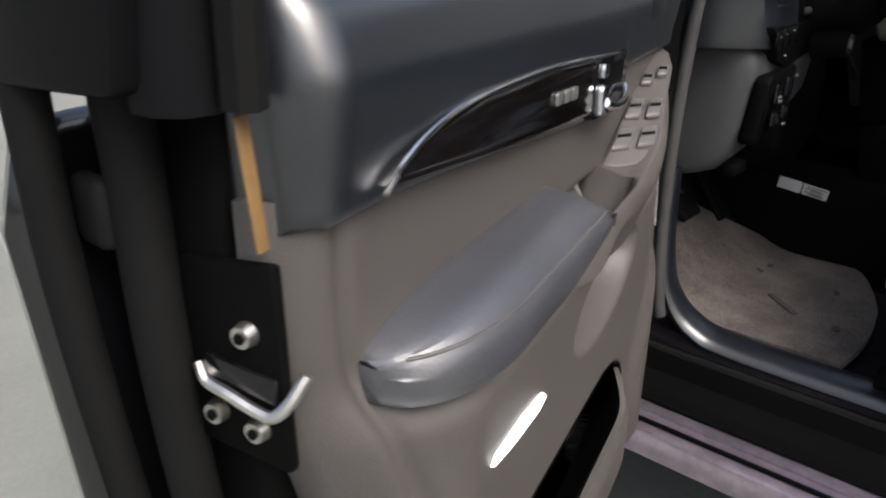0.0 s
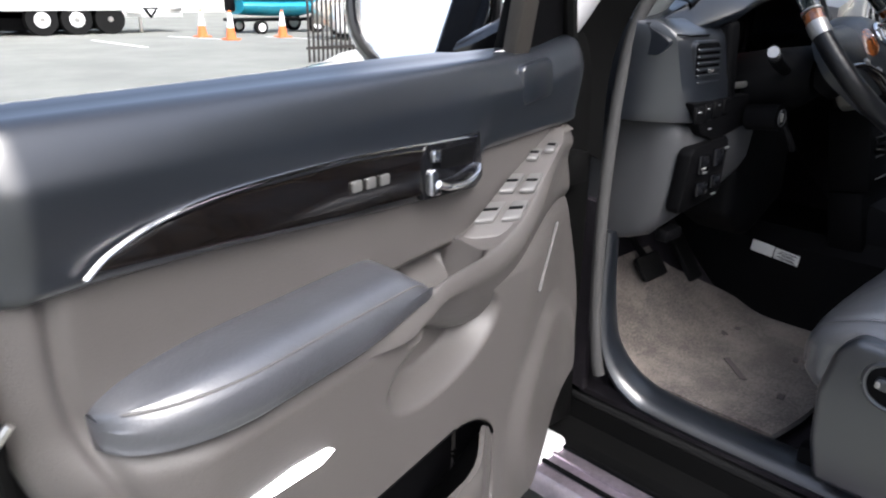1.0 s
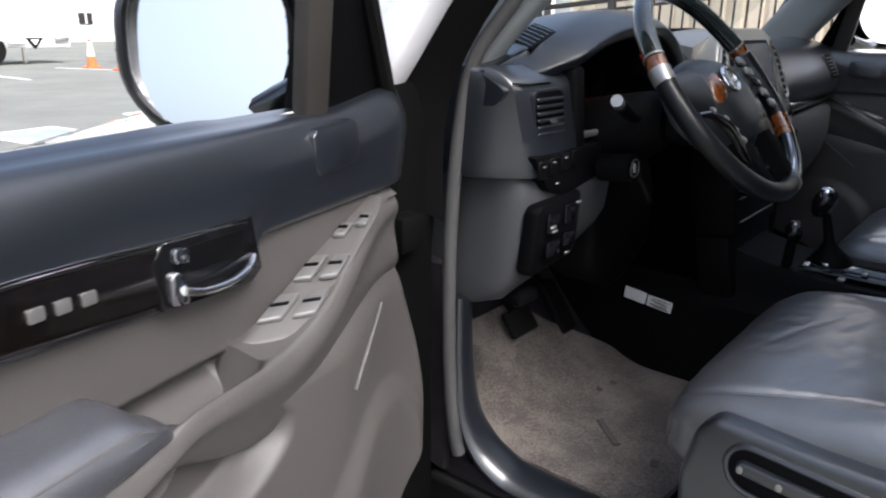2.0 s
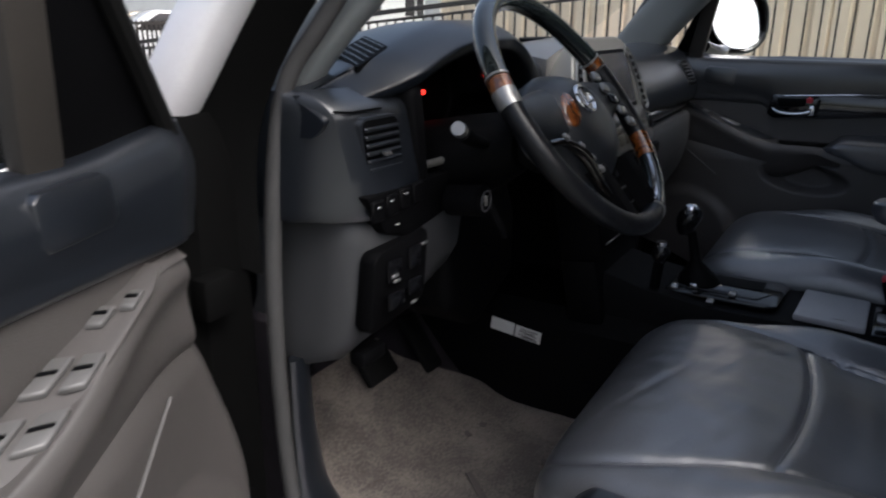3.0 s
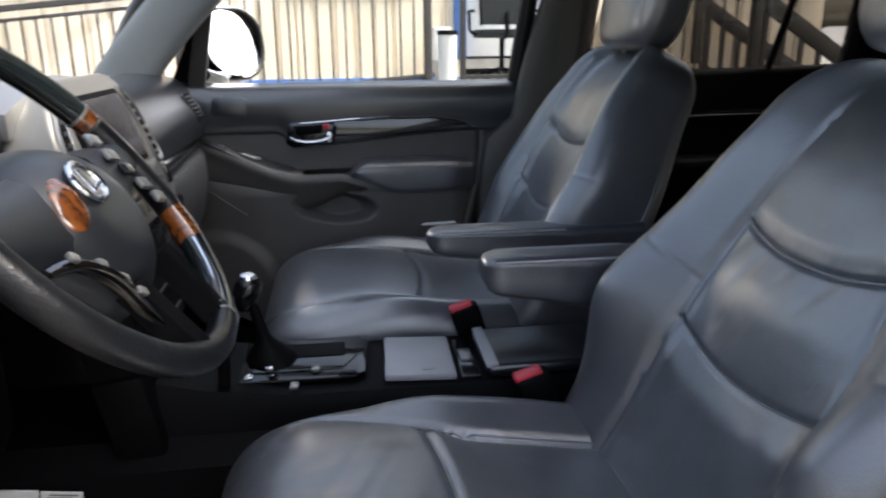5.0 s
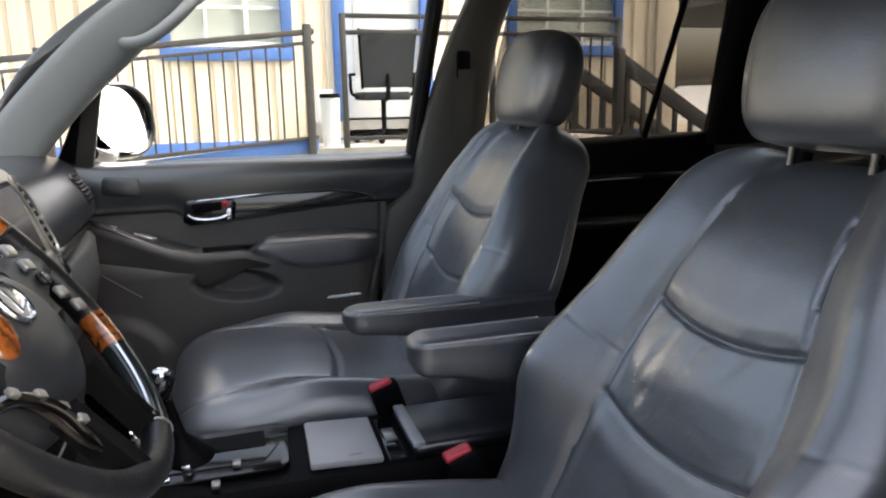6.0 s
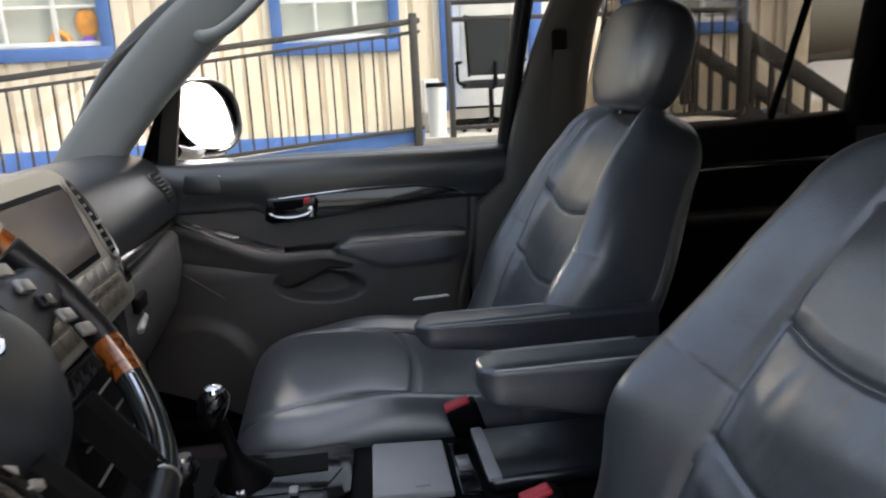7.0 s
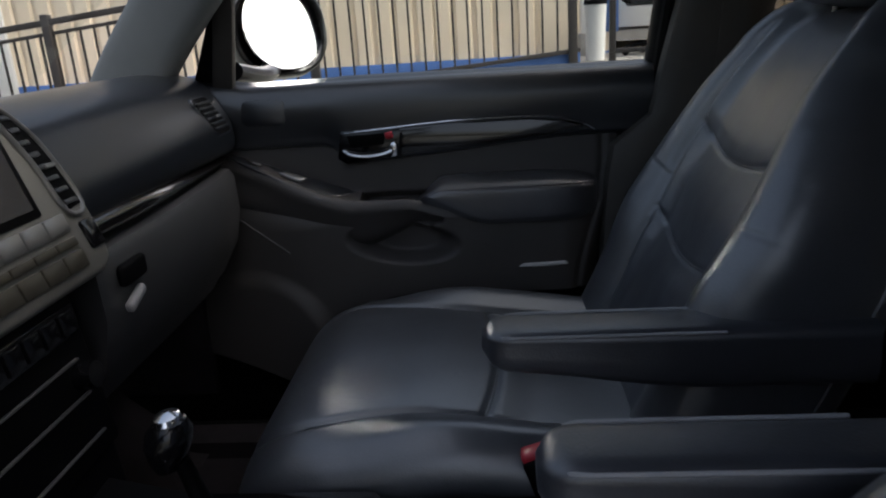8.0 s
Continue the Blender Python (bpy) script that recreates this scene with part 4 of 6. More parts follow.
tl = part("transfer_lever", rod((-0.085, -0.20, 0.83), (-0.09, -0.205, 0.885), 0.009, 10), M_BLACK, con)
part("lever_knob", loft([[(-0.09 + r * math.cos(t), -0.206 + r * math.sin(t), z) for t in (2 * math.pi * i / 14 for i in range(14))] for z, r in ((0.878, 0.008), (0.888, 0.015), (0.90, 0.017), (0.91, 0.013), (0.915, 0.004))]), M_GLOSS, tl)
part("lever_cap", rod((-0.09, -0.206, 0.911), (-0.09, -0.206, 0.918), 0.009, 14), M_CHROME, tl)
for x, y, z in ((-0.082, -0.235, 0.838), (-0.04, -0.26, 0.832), (-0.095, -0.30, 0.825), (-0.055, -0.33, 0.832)):
    part("console_switch", rbox((x, y, z), (0.018, 0.012, 0.007), 0.002), M_CHROME if y > -0.28 else M_SILVER, con)
part("tray_lid", slab([(-0.085, -0.432), (0.062, -0.440), (0.050, -0.545), (-0.095, -0.540)], xy(0.815), 0, 0.012, 0.004), M_LID, con, "grey tray lid")
part("cup_holder", slab([(-0.095, -0.548), (0.050, -0.553), (0.046, -0.580), (-0.097, -0.578)], xy(0.812), 0, 0.008, 0.003), M_GLOSS, con)
part("holder_clip", rbox((-0.02, -0.565, 0.822), (0.04, 0.02, 0.006), 0.002), M_SILVER, con)
part("box_lid", slab([(-0.10, -0.586), (0.052, -0.588), (0.050, -0.80), (-0.10, -0.80)], xy(0.815), 0, 0.022, 0.009, 3), M_DARK, con, "dark padded console box lid")
part("lid_front", slab([(-0.098, -0.584), (0.05, -0.588), (0.05, -0.606), (-0.098, -0.604)], xy(0.832), 0, 0.008, 0.003), M_LID, con)
part("tray_label", rbox((-0.075, -0.50, 0.8275), (0.004, 0.02, 0.001), 0, 1), M_SILVER, con)


# ---- seats ----
def sgnpow(v, e):
    return math.copysign(abs(v) ** e, v)


def section_angles(p, n):
    """Angles round a rounded-box section of power p, even across its front face, coarse behind."""
    inv = lambda v: math.acos(math.copysign(abs(v) ** (1 / p), v))
    top = [inv(lerp(0.93, -0.93, i / n)) for i in range(n + 1)]
    side = [top[0] * i / 12 for i in range(12)]
    low = [inv(lerp(-0.93, 0.93, i / 24)) for i in range(25)]
    return side + top + [math.pi - a for a in side[:0:-1]] + [math.pi + a for a in side] + [2 * math.pi - a for a in low] + [2 * math.pi - a for a in side[:0:-1]]


def cushion_seam(xc, k):
    """Half width, as a share of the cushion's, at which the bolster seam runs: it closes in towards the back."""
    return lerp(0.58, 0.90, sstep(0.40, 0.95, k)) if xc < 0 else lerp(0.62, 0.72, sstep(0.6, 0.95, k))


def cushion_cross(xc, q):
    """Where the cross seam runs, as a share of the cushion's length."""
    return (0.575 if xc < 0 else 0.49) - 0.03 * (1 - (q / 0.6) ** 2)


def cushion_point(xc, a, k):
    """A point of the cushion's skin: a round its section, k from back to nose."""
    y0, y1, hw = -0.80, -0.222, 0.262
    y = lerp(y0, y1, k)
    end = math.sqrt(max(0.0, 1 - max(0.0, (k - 0.78) / 0.22) ** 2))
    w = hw * (0.90 + 0.10 * sstep(0, 0.4, k)) * (0.80 + 0.20 * end)
    top = 0.832 + 0.030 * sstep(0.15, 0.70, k) - 0.085 * (1 - end) ** 1.1
    bot = 0.655 + 0.02 * k + 0.06 * (1 - end)
    c, s = math.cos(a), math.sin(a)
    x = w * sgnpow(c, 0.46)
    z = lerp((top + bot) / 2, top if s > 0 else bot, abs(s) ** 0.48)
    if s > 0:
        up = abs(s) ** 0.25
        q = abs(x) / w
        qs = cushion_seam(xc, k)
        z += up * 0.030 * sstep(qs - 0.04, min(0.97, qs + 0.24), q) * (1 - sstep(0.5, 0.88, k))
        z -= up * 0.0055 * bump(q, qs, 0.020)
        cross = cushion_cross(xc, q)
        if q < qs:
            z -= up * 0.006 * bump(k, cross, 0.010)
            z -= up * 0.008 * sstep(cross + 0.01, cross - 0.10, k)
            z += up * 0.006 * bump(k, cross + 0.13, 0.10) * (1 - (q / qs) ** 2)
        z += up * 0.0022 * noise.noise((x * 8 + xc, y * 8, 1.0))
        if xc < 0:
            worn = sstep(cross - 0.02, cross + 0.08, k)
            z += up * 0.0011 * noise.noise((x * 30 + xc, y * 24, 2.0)) * (0.4 + worn)
            z -= up * 0.0016 * max(0, noise.noise((x * 6 + xc * 3, y * 46 + x * 20, 6.0))) * worn
    if abs(c) > 0.3:
        x -= math.copysign(0.005 * bump(z, top - 0.062, 0.005), x)
    return Vector((xc + x, y, z))


def cushion_bm(xc):
    """Seat cushion with side bolsters, a stitched centre panel, a cross seam and a rolled nose."""
    K, ring = 170, section_angles(0.46, 150)
    return loft([[cushion_point(xc, a, 1 - (1 - i / K) ** 1.7) for a in ring] for i in range(K + 1)])


RECLINE, BACK = 26.3, 0.55


def back_frame(xc):
    """z up the back, y out of its front."""
    return Matrix.Translation((xc, -0.7255, 0.7793) if xc < 0 else (xc, -0.7446, 0.7883)) @ pose(0, 0, 0, RECLINE, 0, 0)


def back_cross(sk, q):
    return sk - 0.055 * (1 - (q / 0.62) ** 2)


def back_seam(xc, k):
    """Half width, as a share of the backrest's, at which the bolster seam runs."""
    return lerp(0.54, 0.46, k) if xc < 0 else lerp(0.56, 0.66, k)


def back_point(xc, a, k):
    """A point of the backrest's skin: a round its section, k from its foot to its top."""
    s = k * BACK
    end = math.sqrt(max(0.0, 1 - max(0.0, (k - 0.865) / 0.135) ** 2))
    hw = (0.253 - 0.0735 * sstep(0.45, 0.95, k)) * (0.52 + 0.48 * end)
    f0 = 0.056 - 0.02 * sstep(0.7, 1, k) - 0.045 * (1 - end)
    b0 = -0.105 + 0.03 * k + 0.045 * (1 - end)
    c, sn = math.cos(a), math.sin(a)
    x = hw * sgnpow(c, 0.45)
    d = lerp((f0 + b0) / 2, f0 if sn > 0 else b0, abs(sn) ** 0.45)
    if sn > 0:
        up = abs(sn) ** 0.25
        q = abs(x) / hw
        seam = back_seam(xc, k)
        d += up * (0.048 + (0.044 if xc < 0 else 0.012) * bump(k, 0.356, 0.146)) * (1 - 0.2 * sstep(0.5, 0.95, k)) * sstep(0.42, 0.86, q)
        d -= up * 0.006 * bump(q, seam, 0.026) * (1 - sstep(0.85, 0.95, k))
        if q < seam:
            line, low = back_cross(0.646, q), back_cross(0.40, q)
            for sk in (line, low):
                d -= up * 0.0036 * bump(k, sk, 0.0060)
            d += up * 0.007 * bump(k, 0.50, 0.09) * (1 - (q / seam) ** 2)
            d += up * 0.005 * sstep(line - 0.002, line + 0.05, k) * (1 - sstep(0.75, 0.95, k)) + up * 0.004 * sstep(low, low - 0.08, k)
            if xc < 0:
                d -= up * 0.0028 * max(0, noise.noise((x * 40 + s * 18 + xc * 5, s * 10, 8.0))) * bump(k, 0.5, 0.12)
        else:
            d -= up * 0.002 * bump(k, 0.50 + 0.10 * (q - 0.8), 0.004)
        d += up * 0.0022 * noise.noise((x * 8 + xc, s * 9, 3.0)) + up * 0.0006 * noise.noise((x * 26 + xc, s * 34, 5.0))
    elif abs(c) > 0.3:
        x -= math.copysign(0.004 * bump(d, f0 - 0.03, 0.004), x)
    return back_frame(xc) @ Vector((x, d, s))


def backrest_bm(xc):
    """Backrest with wrapped bolsters, U-shaped cross seams and rounded shoulders."""
    K, ring = 200, section_angles(0.45, 150)
    return loft([[back_point(xc, a, 1 - (1 - i / K) ** 1.5) for a in ring] for i in range(K + 1)])


def headrest_bm(xc):
    m = back_frame(xc) @ Matrix.Translation((0, 0.034, BACK + (0.002 if xc < 0 else -0.012))) @ pose(0, 0, 0, -14, 0, 0)
    loops = []
    for i in range(49):
        a = math.pi * i / 48
        k = (1 - math.cos(a)) / 2
        r = math.sin(a) ** (0.36 if k < 0.5 else 0.5) if 0 < i < 48 else 0.02
        z = 0.19 * k
        lp = []
        for j in range(72):
            t = 2 * math.pi * j / 72
            c, s = math.cos(t), math.sin(t)
            w = (0.142 - 0.012 * (1 - k)) * r ** 0.75
            x = w * sgnpow(c, 0.62)
            d = (0.052 if s > 0 else 0.062) * r * sgnpow(s, 0.75)
            d -= 0.012 * (abs(x) / 0.136) ** 2
            g = 0.004 * bump(abs(x), 0.098, 0.006) if s > 0 else 0
            lp.append(m @ Vector((x, d - g, z)))
        loops.append(lp)
    return loft(loops)


def armrest_bm(x, y0, y1, z, w=0.068, h=0.072):
    loops = []
    for i in range(41):
        k = i / 40
        y = lerp(y0, y1, k)                # tip first
        e = math.sqrt(max(0.0, 1 - (1 - min(1.0, k / 0.085)) ** 2))
        hh = h * lerp(0.35, 1.0, e) * (0.74 + 0.42 * sstep(0.0, 0.6, k))
        zc = z + h * (0.46 - 0.16 * (1 - e)) - hh / 2
        lp = []
        for j in range(36):
            a = 2 * math.pi * j / 36
            c, s = math.cos(a), math.sin(a)
            ww = w / 2 * lerp(0.35, 1, e)
            zz = zc + hh / 2 * sgnpow(s, 0.5)
            g = 0.0022 * bump(zz, zc + hh * 0.22, 0.004)
            lp.append((x + (ww - g) * sgnpow(c, 0.45), y, zz))
        loops.append(lp)
    return loft(loops)


def front_seat(xc, name_label, side):
    seat = thing("front_seat", (xc, -0.5, 0.54), name_label, "car seat", group="front seats")
    cu = part("cushion", cushion_bm(xc), M_SEAT, seat, "creased dark grey leather cushion", sharp=70)
    bk = part("backrest", backrest_bm(xc), M_SEAT, seat, "creased dark grey leather backrest with stitched seams", sharp=70)
    # Armrest leather here puts the headrest's back-lit shade into its material.
    part("headrest", headrest_bm(xc), M_ARM, seat, "leather headrest, darker for its back-lit shade", sharp=70)
    # stitched seams lie in the grooves
    lift = Matrix.Translation(back_frame(xc).to_3x3() @ Vector((0, 0.0008, 0)))
    inv = lambda v, p: math.acos(math.copysign(abs(v) ** (1 / p), v))
    for a in (-0.10, math.pi + 0.10):
        part("seam", tube([back_point(xc, a, lerp(0.06, 0.84, i / 40)) for i in range(41)], 0.0016, 6), M_ARM, bk)
    for sk in (0.40, 0.646):
        part("seam", tube([lift @ back_point(xc, inv(v, 0.45), back_cross(sk, abs(v))) for v in [lerp(-1, 1, i / 40) * (back_seam(xc, sk) - 0.01) for i in range(41)]], 0.0012, 6), M_ARM, bk)
    for s in (-1, 1):
        part("seam", tube([Vector((0, 0, 0.0008)) + cushion_point(xc, inv(s * cushion_seam(xc, k), 0.46), k) for k in [lerp(0.05, 0.86, i / 40) for i in range(41)]], 0.0012, 6), M_ARM, cu)
    part("seam", tube([Vector((0, 0, 0.0008)) + cushion_point(xc, inv(v, 0.46), cushion_cross(xc, abs(v))) for v in [lerp(-0.58, 0.58, i / 36) for i in range(37)]], 0.0012, 6), M_ARM, cu)
    m = back_frame(xc)
    for dx in (-0.055, 0.055):
        part("headrest_post", rod(m @ Vector((dx, 0.0, BACK - 0.05)), m @ Vector((dx, 0.03, BACK + 0.03)), 0.006, 10), M_GLOSS, seat)
        part("post_collar", rod(m @ Vector((dx, 0.0, BACK - 0.02)), m @ Vector((dx, 0.008, BACK + 0.006)), 0.013, 14), M_BLACK, seat)
    out = side * 0.268                 # outboard side cover
    cov = part("side_cover", slab([(-0.285, 0.60), (-0.272, 0.66), (-0.268, 0.74), (-0.282, 0.805), (-0.305, 0.829), (-0.42, 0.822), (-0.62, 0.818), (-0.78, 0.828), (-0.80, 0.80), (-0.80, 0.60)], yz(xc + out - 0.02), 0, 0.04, 0.012, 4), M_DARK, seat, "dark plastic seat side cover")
    face = lambda u, q, t: (xc + out + side * (0.02 + t), -0.415 + u, 0.772 + q + 0.10 * u)
    part("switch_recess", slab(roundrect(0.176, 0.054, 0.026, 6), face, -0.004, 0.0012, 0.0008), M_BLACK, cov, "dark oblong switch recess")
    part("recess_rim", tube([face(u, q, 0.0) for u, q in roundrect(0.182, 0.060, 0.029, 6)], 0.004, 8, closed=True), M_DARK, cov)
    bar = part("seat_switch", slab(roundrect(0.098, 0.017, 0.008, 4), lambda u, q, t: face(u + 0.028, q + 0.004, t), -0.002, 0.011, 0.004), M_DARK, cov)
    for u in (-0.018, 0.028, 0.072):
        part("switch_tip", slab(roundrect(0.007, 0.009, 0.003, 3), lambda p, q, t: face(u + p, q + 0.003, t), 0.008, 0.0130, 0.002), M_SILVER, bar)
    for dx in (-0.2, 0.2):
        part("seat_rail", rbox((xc + dx, -0.52, 0.575), (0.04, 0.56, 0.06), 0.008), M_BLACK, seat)
    part("base_frame", rbox((xc, -0.53, 0.635), (0.44, 0.50, 0.06), 0.02), M_BLACK, seat)
    return seat


driver = front_seat(-0.462, "dark grey leather driver's seat with stitched bolsters and an inner armrest", -1)
passenger = front_seat(0.345, "dark grey leather passenger seat with stitched bolsters and an inner armrest", 1)
part("armrest", armrest_bm(-0.163, -0.560, -0.90, 0.998), M_ARM, driver, "worn grey leather fold-down armrest", sharp=70)
part("armrest", armrest_bm(0.108, -0.520, -0.90, 0.972, h=0.058), M_ARM, passenger, "grey leather fold-down armrest", sharp=70)

for owner, x, y0, z, w, h in ((driver, -0.163, -0.560, 0.998, 0.068, 0.072), (passenger, 0.108, -0.520, 0.972, 0.068, 0.058)):
    for s in (-1, 1):
        part("armrest_piping", tube([(x + s * w * 0.46 * lerp(0.4, 1, sstep(0, 0.10, k) ** 0.5), lerp(y0, -0.90, k) , z + h * (0.40 - 0.16 * (1 - sstep(0, 0.085, k) ** 0.45))) for k in [lerp(0.03, 0.62, i / 40) for i in range(41)]], 0.0018, 6), M_LID, owner, "worn pale edge of the armrest")


def buckle(x, y, z, lean):
    b = thing("belt_buckle", (x, y, z - 0.1), "black seat belt buckle with a red release button", "seat belt buckle", group="belt buckles")
    m = pose(x, y, z, lean, 0, 0)
    part("stalk", moved(rbox((0, 0, -0.10), (0.022, 0.012, 0.12), 0.004), m), M_BLACK, b)
    part("housing", moved(rbox((0, 0, -0.032), (0.030, 0.050, 0.062), 0.007, 3), m), M_BLACK, b)
    part("button", moved(rbox((0, 0.004, -0.001), (0.022, 0.040, 0.012), 0.004, 3), m), M_RED, b)


buckle(-0.190, -0.626, 0.866, -18)
buckle(0.080, -0.578, 0.868, -18)


# ---- front doors ----
def pocket_top(u):
    return 0.742 + 0.060 * math.sqrt(max(0.0, 1 - (max(0.0, 0.50 - u) / 0.112) ** 2))


def door_panel_n(u, z):
    """How far the trim stands out from the door's plane."""
    n = 0.038 * sstep(lerp(0.995, 1.02, sstep(0.5, 0.2, u)), lerp(0.945, 0.93, sstep(0.5, 0.2, u)), z) * sstep(0.10, 0.32, u) * sstep(0.888, 0.78, u) - 0.007 * sstep(0.95, 1.0, z)
    n -= 0.038 * sstep(0.935, 0.95, z) * sstep(0.995, 0.975, z) * sstep(0.405, 0.425, u) * sstep(0.57, 0.55, u)        # room for the grip pocket
    top = pocket_top(u)
    n -= 0.055 * sstep(top, top - 0.010, z) * sstep(0.60, 0.62, z) * sstep(0.388, 0.396, u) * sstep(0.86, 0.84, u)            # behind the map pocket
    n += 0.013 * sstep(0.16, 0.12, ((u - 0.20) ** 2 + (z - 0.70) ** 2) ** 0.5)                  # speaker swell
    n -= 0.040 * sstep(1.0, 0.55, (((u - 0.490 + 0.6 * (z - 0.905)) / 0.108) ** 2 + ((z - 0.905) / 0.044) ** 2) ** 0.5)       # finger scoop below the grip
    rear = lerp(0.845, 0.895, sstep(0.80, 1.04, z))
    n -= 0.006 * bump(u, rear - 0.036, 0.006)
    return n


def front_door(name, label, f, zo, so, open_end):
    """A front door in the frame f(u, z, n): u from the hinge, n into the cabin; zo lifts the trim."""
    d = thing(name, f(0.45, 0.55, -0.06), label, "car door")
    F = lambda u, z, n: f(u, z + zo, n)

    def edge(z):
        front = lerp(0.02, 0.115, sstep(0.75, 1.08, z)) + 0.275 * sstep(0.715, 0.59, z)
        rear = lerp(0.845, 0.895, sstep(0.80, 1.04, z)) if z > 0.62 else lerp(0.79, 0.845, sstep(0.55, 0.62, z))
        return front, rear

    def at(a, b):
        z = lerp(0.555, 1.095, b)
        p, q = edge(z)
        u = lerp(p, q, a)
        r = min(min(a, 1 - a) * 26, min(b, 1.2) * 22)
        return F(u, z, door_panel_n(u, z) - 0.022 * (1 - min(1, r)) ** 2)

    def far(a, b):
        z = lerp(0.555, 1.095, b)
        p, q = edge(z)
        return F(lerp(p, q, a), z, -0.04)

    part("trim_panel", sheet(250, 190, at, far), M_TAUPE, d, "taupe grained plastic door trim", sharp=60)
    # dark upper roll
    loops = []
    for i in range(61):
        u = lerp(0.085, 0.889 if open_end else 0.945, i / 60)
        low = lerp(1.085, 1.052, sstep(0.36, 0.40, u)) + 0.030 * sstep(0.40, 0.86, u)
        topz = 1.184 + (0 if open_end else 0.014) + 0.016 * sstep(0.24, 0.10, u)
        e = 0.012 * ((sstep(0.877, 0.889, u) if open_end else 0.0) + sstep(0.12, 0.085, u))
        prof = [(-0.05, low), (-0.004 - e, low), (0.002 - e, low + 0.02), (0.008 - e, lerp(low, topz, 0.55)), (0.005 - e, topz - 0.028), (-0.006 - e, topz - 0.006), (-0.022, topz), (-0.05, topz - 0.004)]
        loops.append([F(u, p.y, p.x) for p in spline([(a, b, 0) for a, b in prof], 4, closed=True)])
    upper = part("upper_roll", loft(loops), M_DARK, d, "dark padded upper door roll", sharp=60)
    part("tweeter_cover", slab([(0.208, 1.140), (0.215, 1.130), (0.282, 1.126), (0.290, 1.134), (0.292, 1.166), (0.286, 1.172), (0.222, 1.176), (0.214, 1.170)], F, -0.01, 0.0084, 0.002), M_DARK, upper)
    part("lock_pin", moved(rbox((0, 0, 0), (0.007, 0.005, 0.0035), 0.0015), Matrix.Translation(F(0.866, 1.118, 0.001))), M_WHITE, upper)
    # wood strip with its chrome line
    tip = [(0.840, 1.092), (0.822, 1.101), (0.79, 1.110), (0.73, 1.117), (0.60, 1.117), (0.48, 1.110), (0.395, 1.104), (0.388, 1.056), (0.50, 1.064), (0.66, 1.075)]
    strip = part("wood_strip", slab(tip, F, -0.012, 0.008, 0.004), M_WOODDARK, d, "glossy dark wood strip")
    part("chrome_line", tube(spline([F(u, z, 0.007) for u, z in ((0.843, 1.090), (0.825, 1.1015), (0.79, 1.1125), (0.73, 1.1195), (0.60, 1.1195), (0.48, 1.1125), (0.396, 1.107))], 6), 0.0019, 8), M_CHROME, strip, "thin chrome line")
    if open_end:
        for k in range(3):
            b = part("memory_button", slab(roundrect(0.012, 0.010, 0.002), lambda u, q, t, k=k: F(0.598 - 0.0195 * k + u, 1.095 + q - 0.001 * k, 0.008 + t), 0, 0.003, 0.001), M_SILVER, strip)
    # inner handle
    bez = part("handle_recess", slab([(0.388, 1.112), (0.492, 1.114), (0.505, 1.10), (0.497, 1.058), (0.395, 1.050), (0.378, 1.06)], F, -0.006, 0.0088, 0.004), M_GLOSS, d, "black handle recess")
    part("handle_lever", tube(spline([F(0.392, 1.076, 0.009), F(0.405, 1.069, 0.014), F(0.43, 1.065, 0.0165), F(0.46, 1.067, 0.0165), F(0.480, 1.073, 0.014)], 6), lambda t: 0.0035 + 0.0022 * t, 10, flat=0.75), M_CHROME, bez, "chrome inner door handle")
    part("lever_pivot", slab([(0.474, 1.060), (0.490, 1.062), (0.491, 1.086), (0.484, 1.090), (0.476, 1.082)], F, 0.006, 0.0155, 0.003), M_CHROME, bez)
    part("finger_recess", slab([(0.405, 1.080), (0.466, 1.084), (0.470, 1.104), (0.400, 1.102)], F, 0.0085, 0.0096, 0.0005), M_BLACK, bez)
    part("lock_lever", slab([(0.470, 1.092), (0.484, 1.094), (0.483, 1.107), (0.468, 1.105)], F, 0.006, 0.0135, 0.003), M_RED if not open_end else M_CHROME, bez)
    # armrest pad: an oval cushion with a stitched edge
    loops = []
    for i in range(65):
        k = i / 64
        u = lerp(0.512, 0.848, k)
        e = math.sqrt(max(0.0015, 1 - (max(0.0, u - 0.742) / 0.1065) ** 2))
        nn = 0.050 * e * lerp(0.62, 1.0, sstep(0.0, 0.10, k))
        zb = lerp(0.980, 0.966 if open_end else 0.936, sstep(0.02, 0.42, k)) + 0.010 * (1 - e)
        zs = lerp(0.968, 1.0005, sstep(-0.04, 0.17, k)) - 0.006 * (1 - e)                  # height of the stitched edge
        zb = min(zb, zs - 0.010)
        zt = zs + 0.012 * e * lerp(0.05, 1.0, sstep(0.0, 0.20, k))
        prof = [(-0.016, zb), (nn * 0.80, zb), (nn - 0.003, zb + 0.005), (nn, zb + 0.016), (nn - 0.001, zs - 0.006), (nn - 0.0045, zs), (nn - 0.0085, zs + 0.0045), (nn * 0.66, zt - 0.002), (nn * 0.3, zt + 0.002 * e), (-0.016, zt + 0.002 * e)]
        loops.append([F(u, p.y, p.x) for p in spline([(x, y, 0) for x, y in prof], 3, closed=True)])
    arm = part("armrest", loft(loops), M_ARM, d, "padded grey leather armrest", sharp=62)
    line = [(u, 0.050 * math.sqrt(max(0.0, 1 - (max(0.0, u - 0.742) / 0.1065) ** 2)) - 0.005) for u in [0.548 + 0.0028 * i for i in range(105)]]
    part("armrest_stitch", tube([F(u, lerp(0.9687, 1.0012, sstep(0.499, 0.569, u)), n) for u, n in line if n > 0.012], 0.0011, 6), M_TAUPE2, arm, "pale stitched seam")
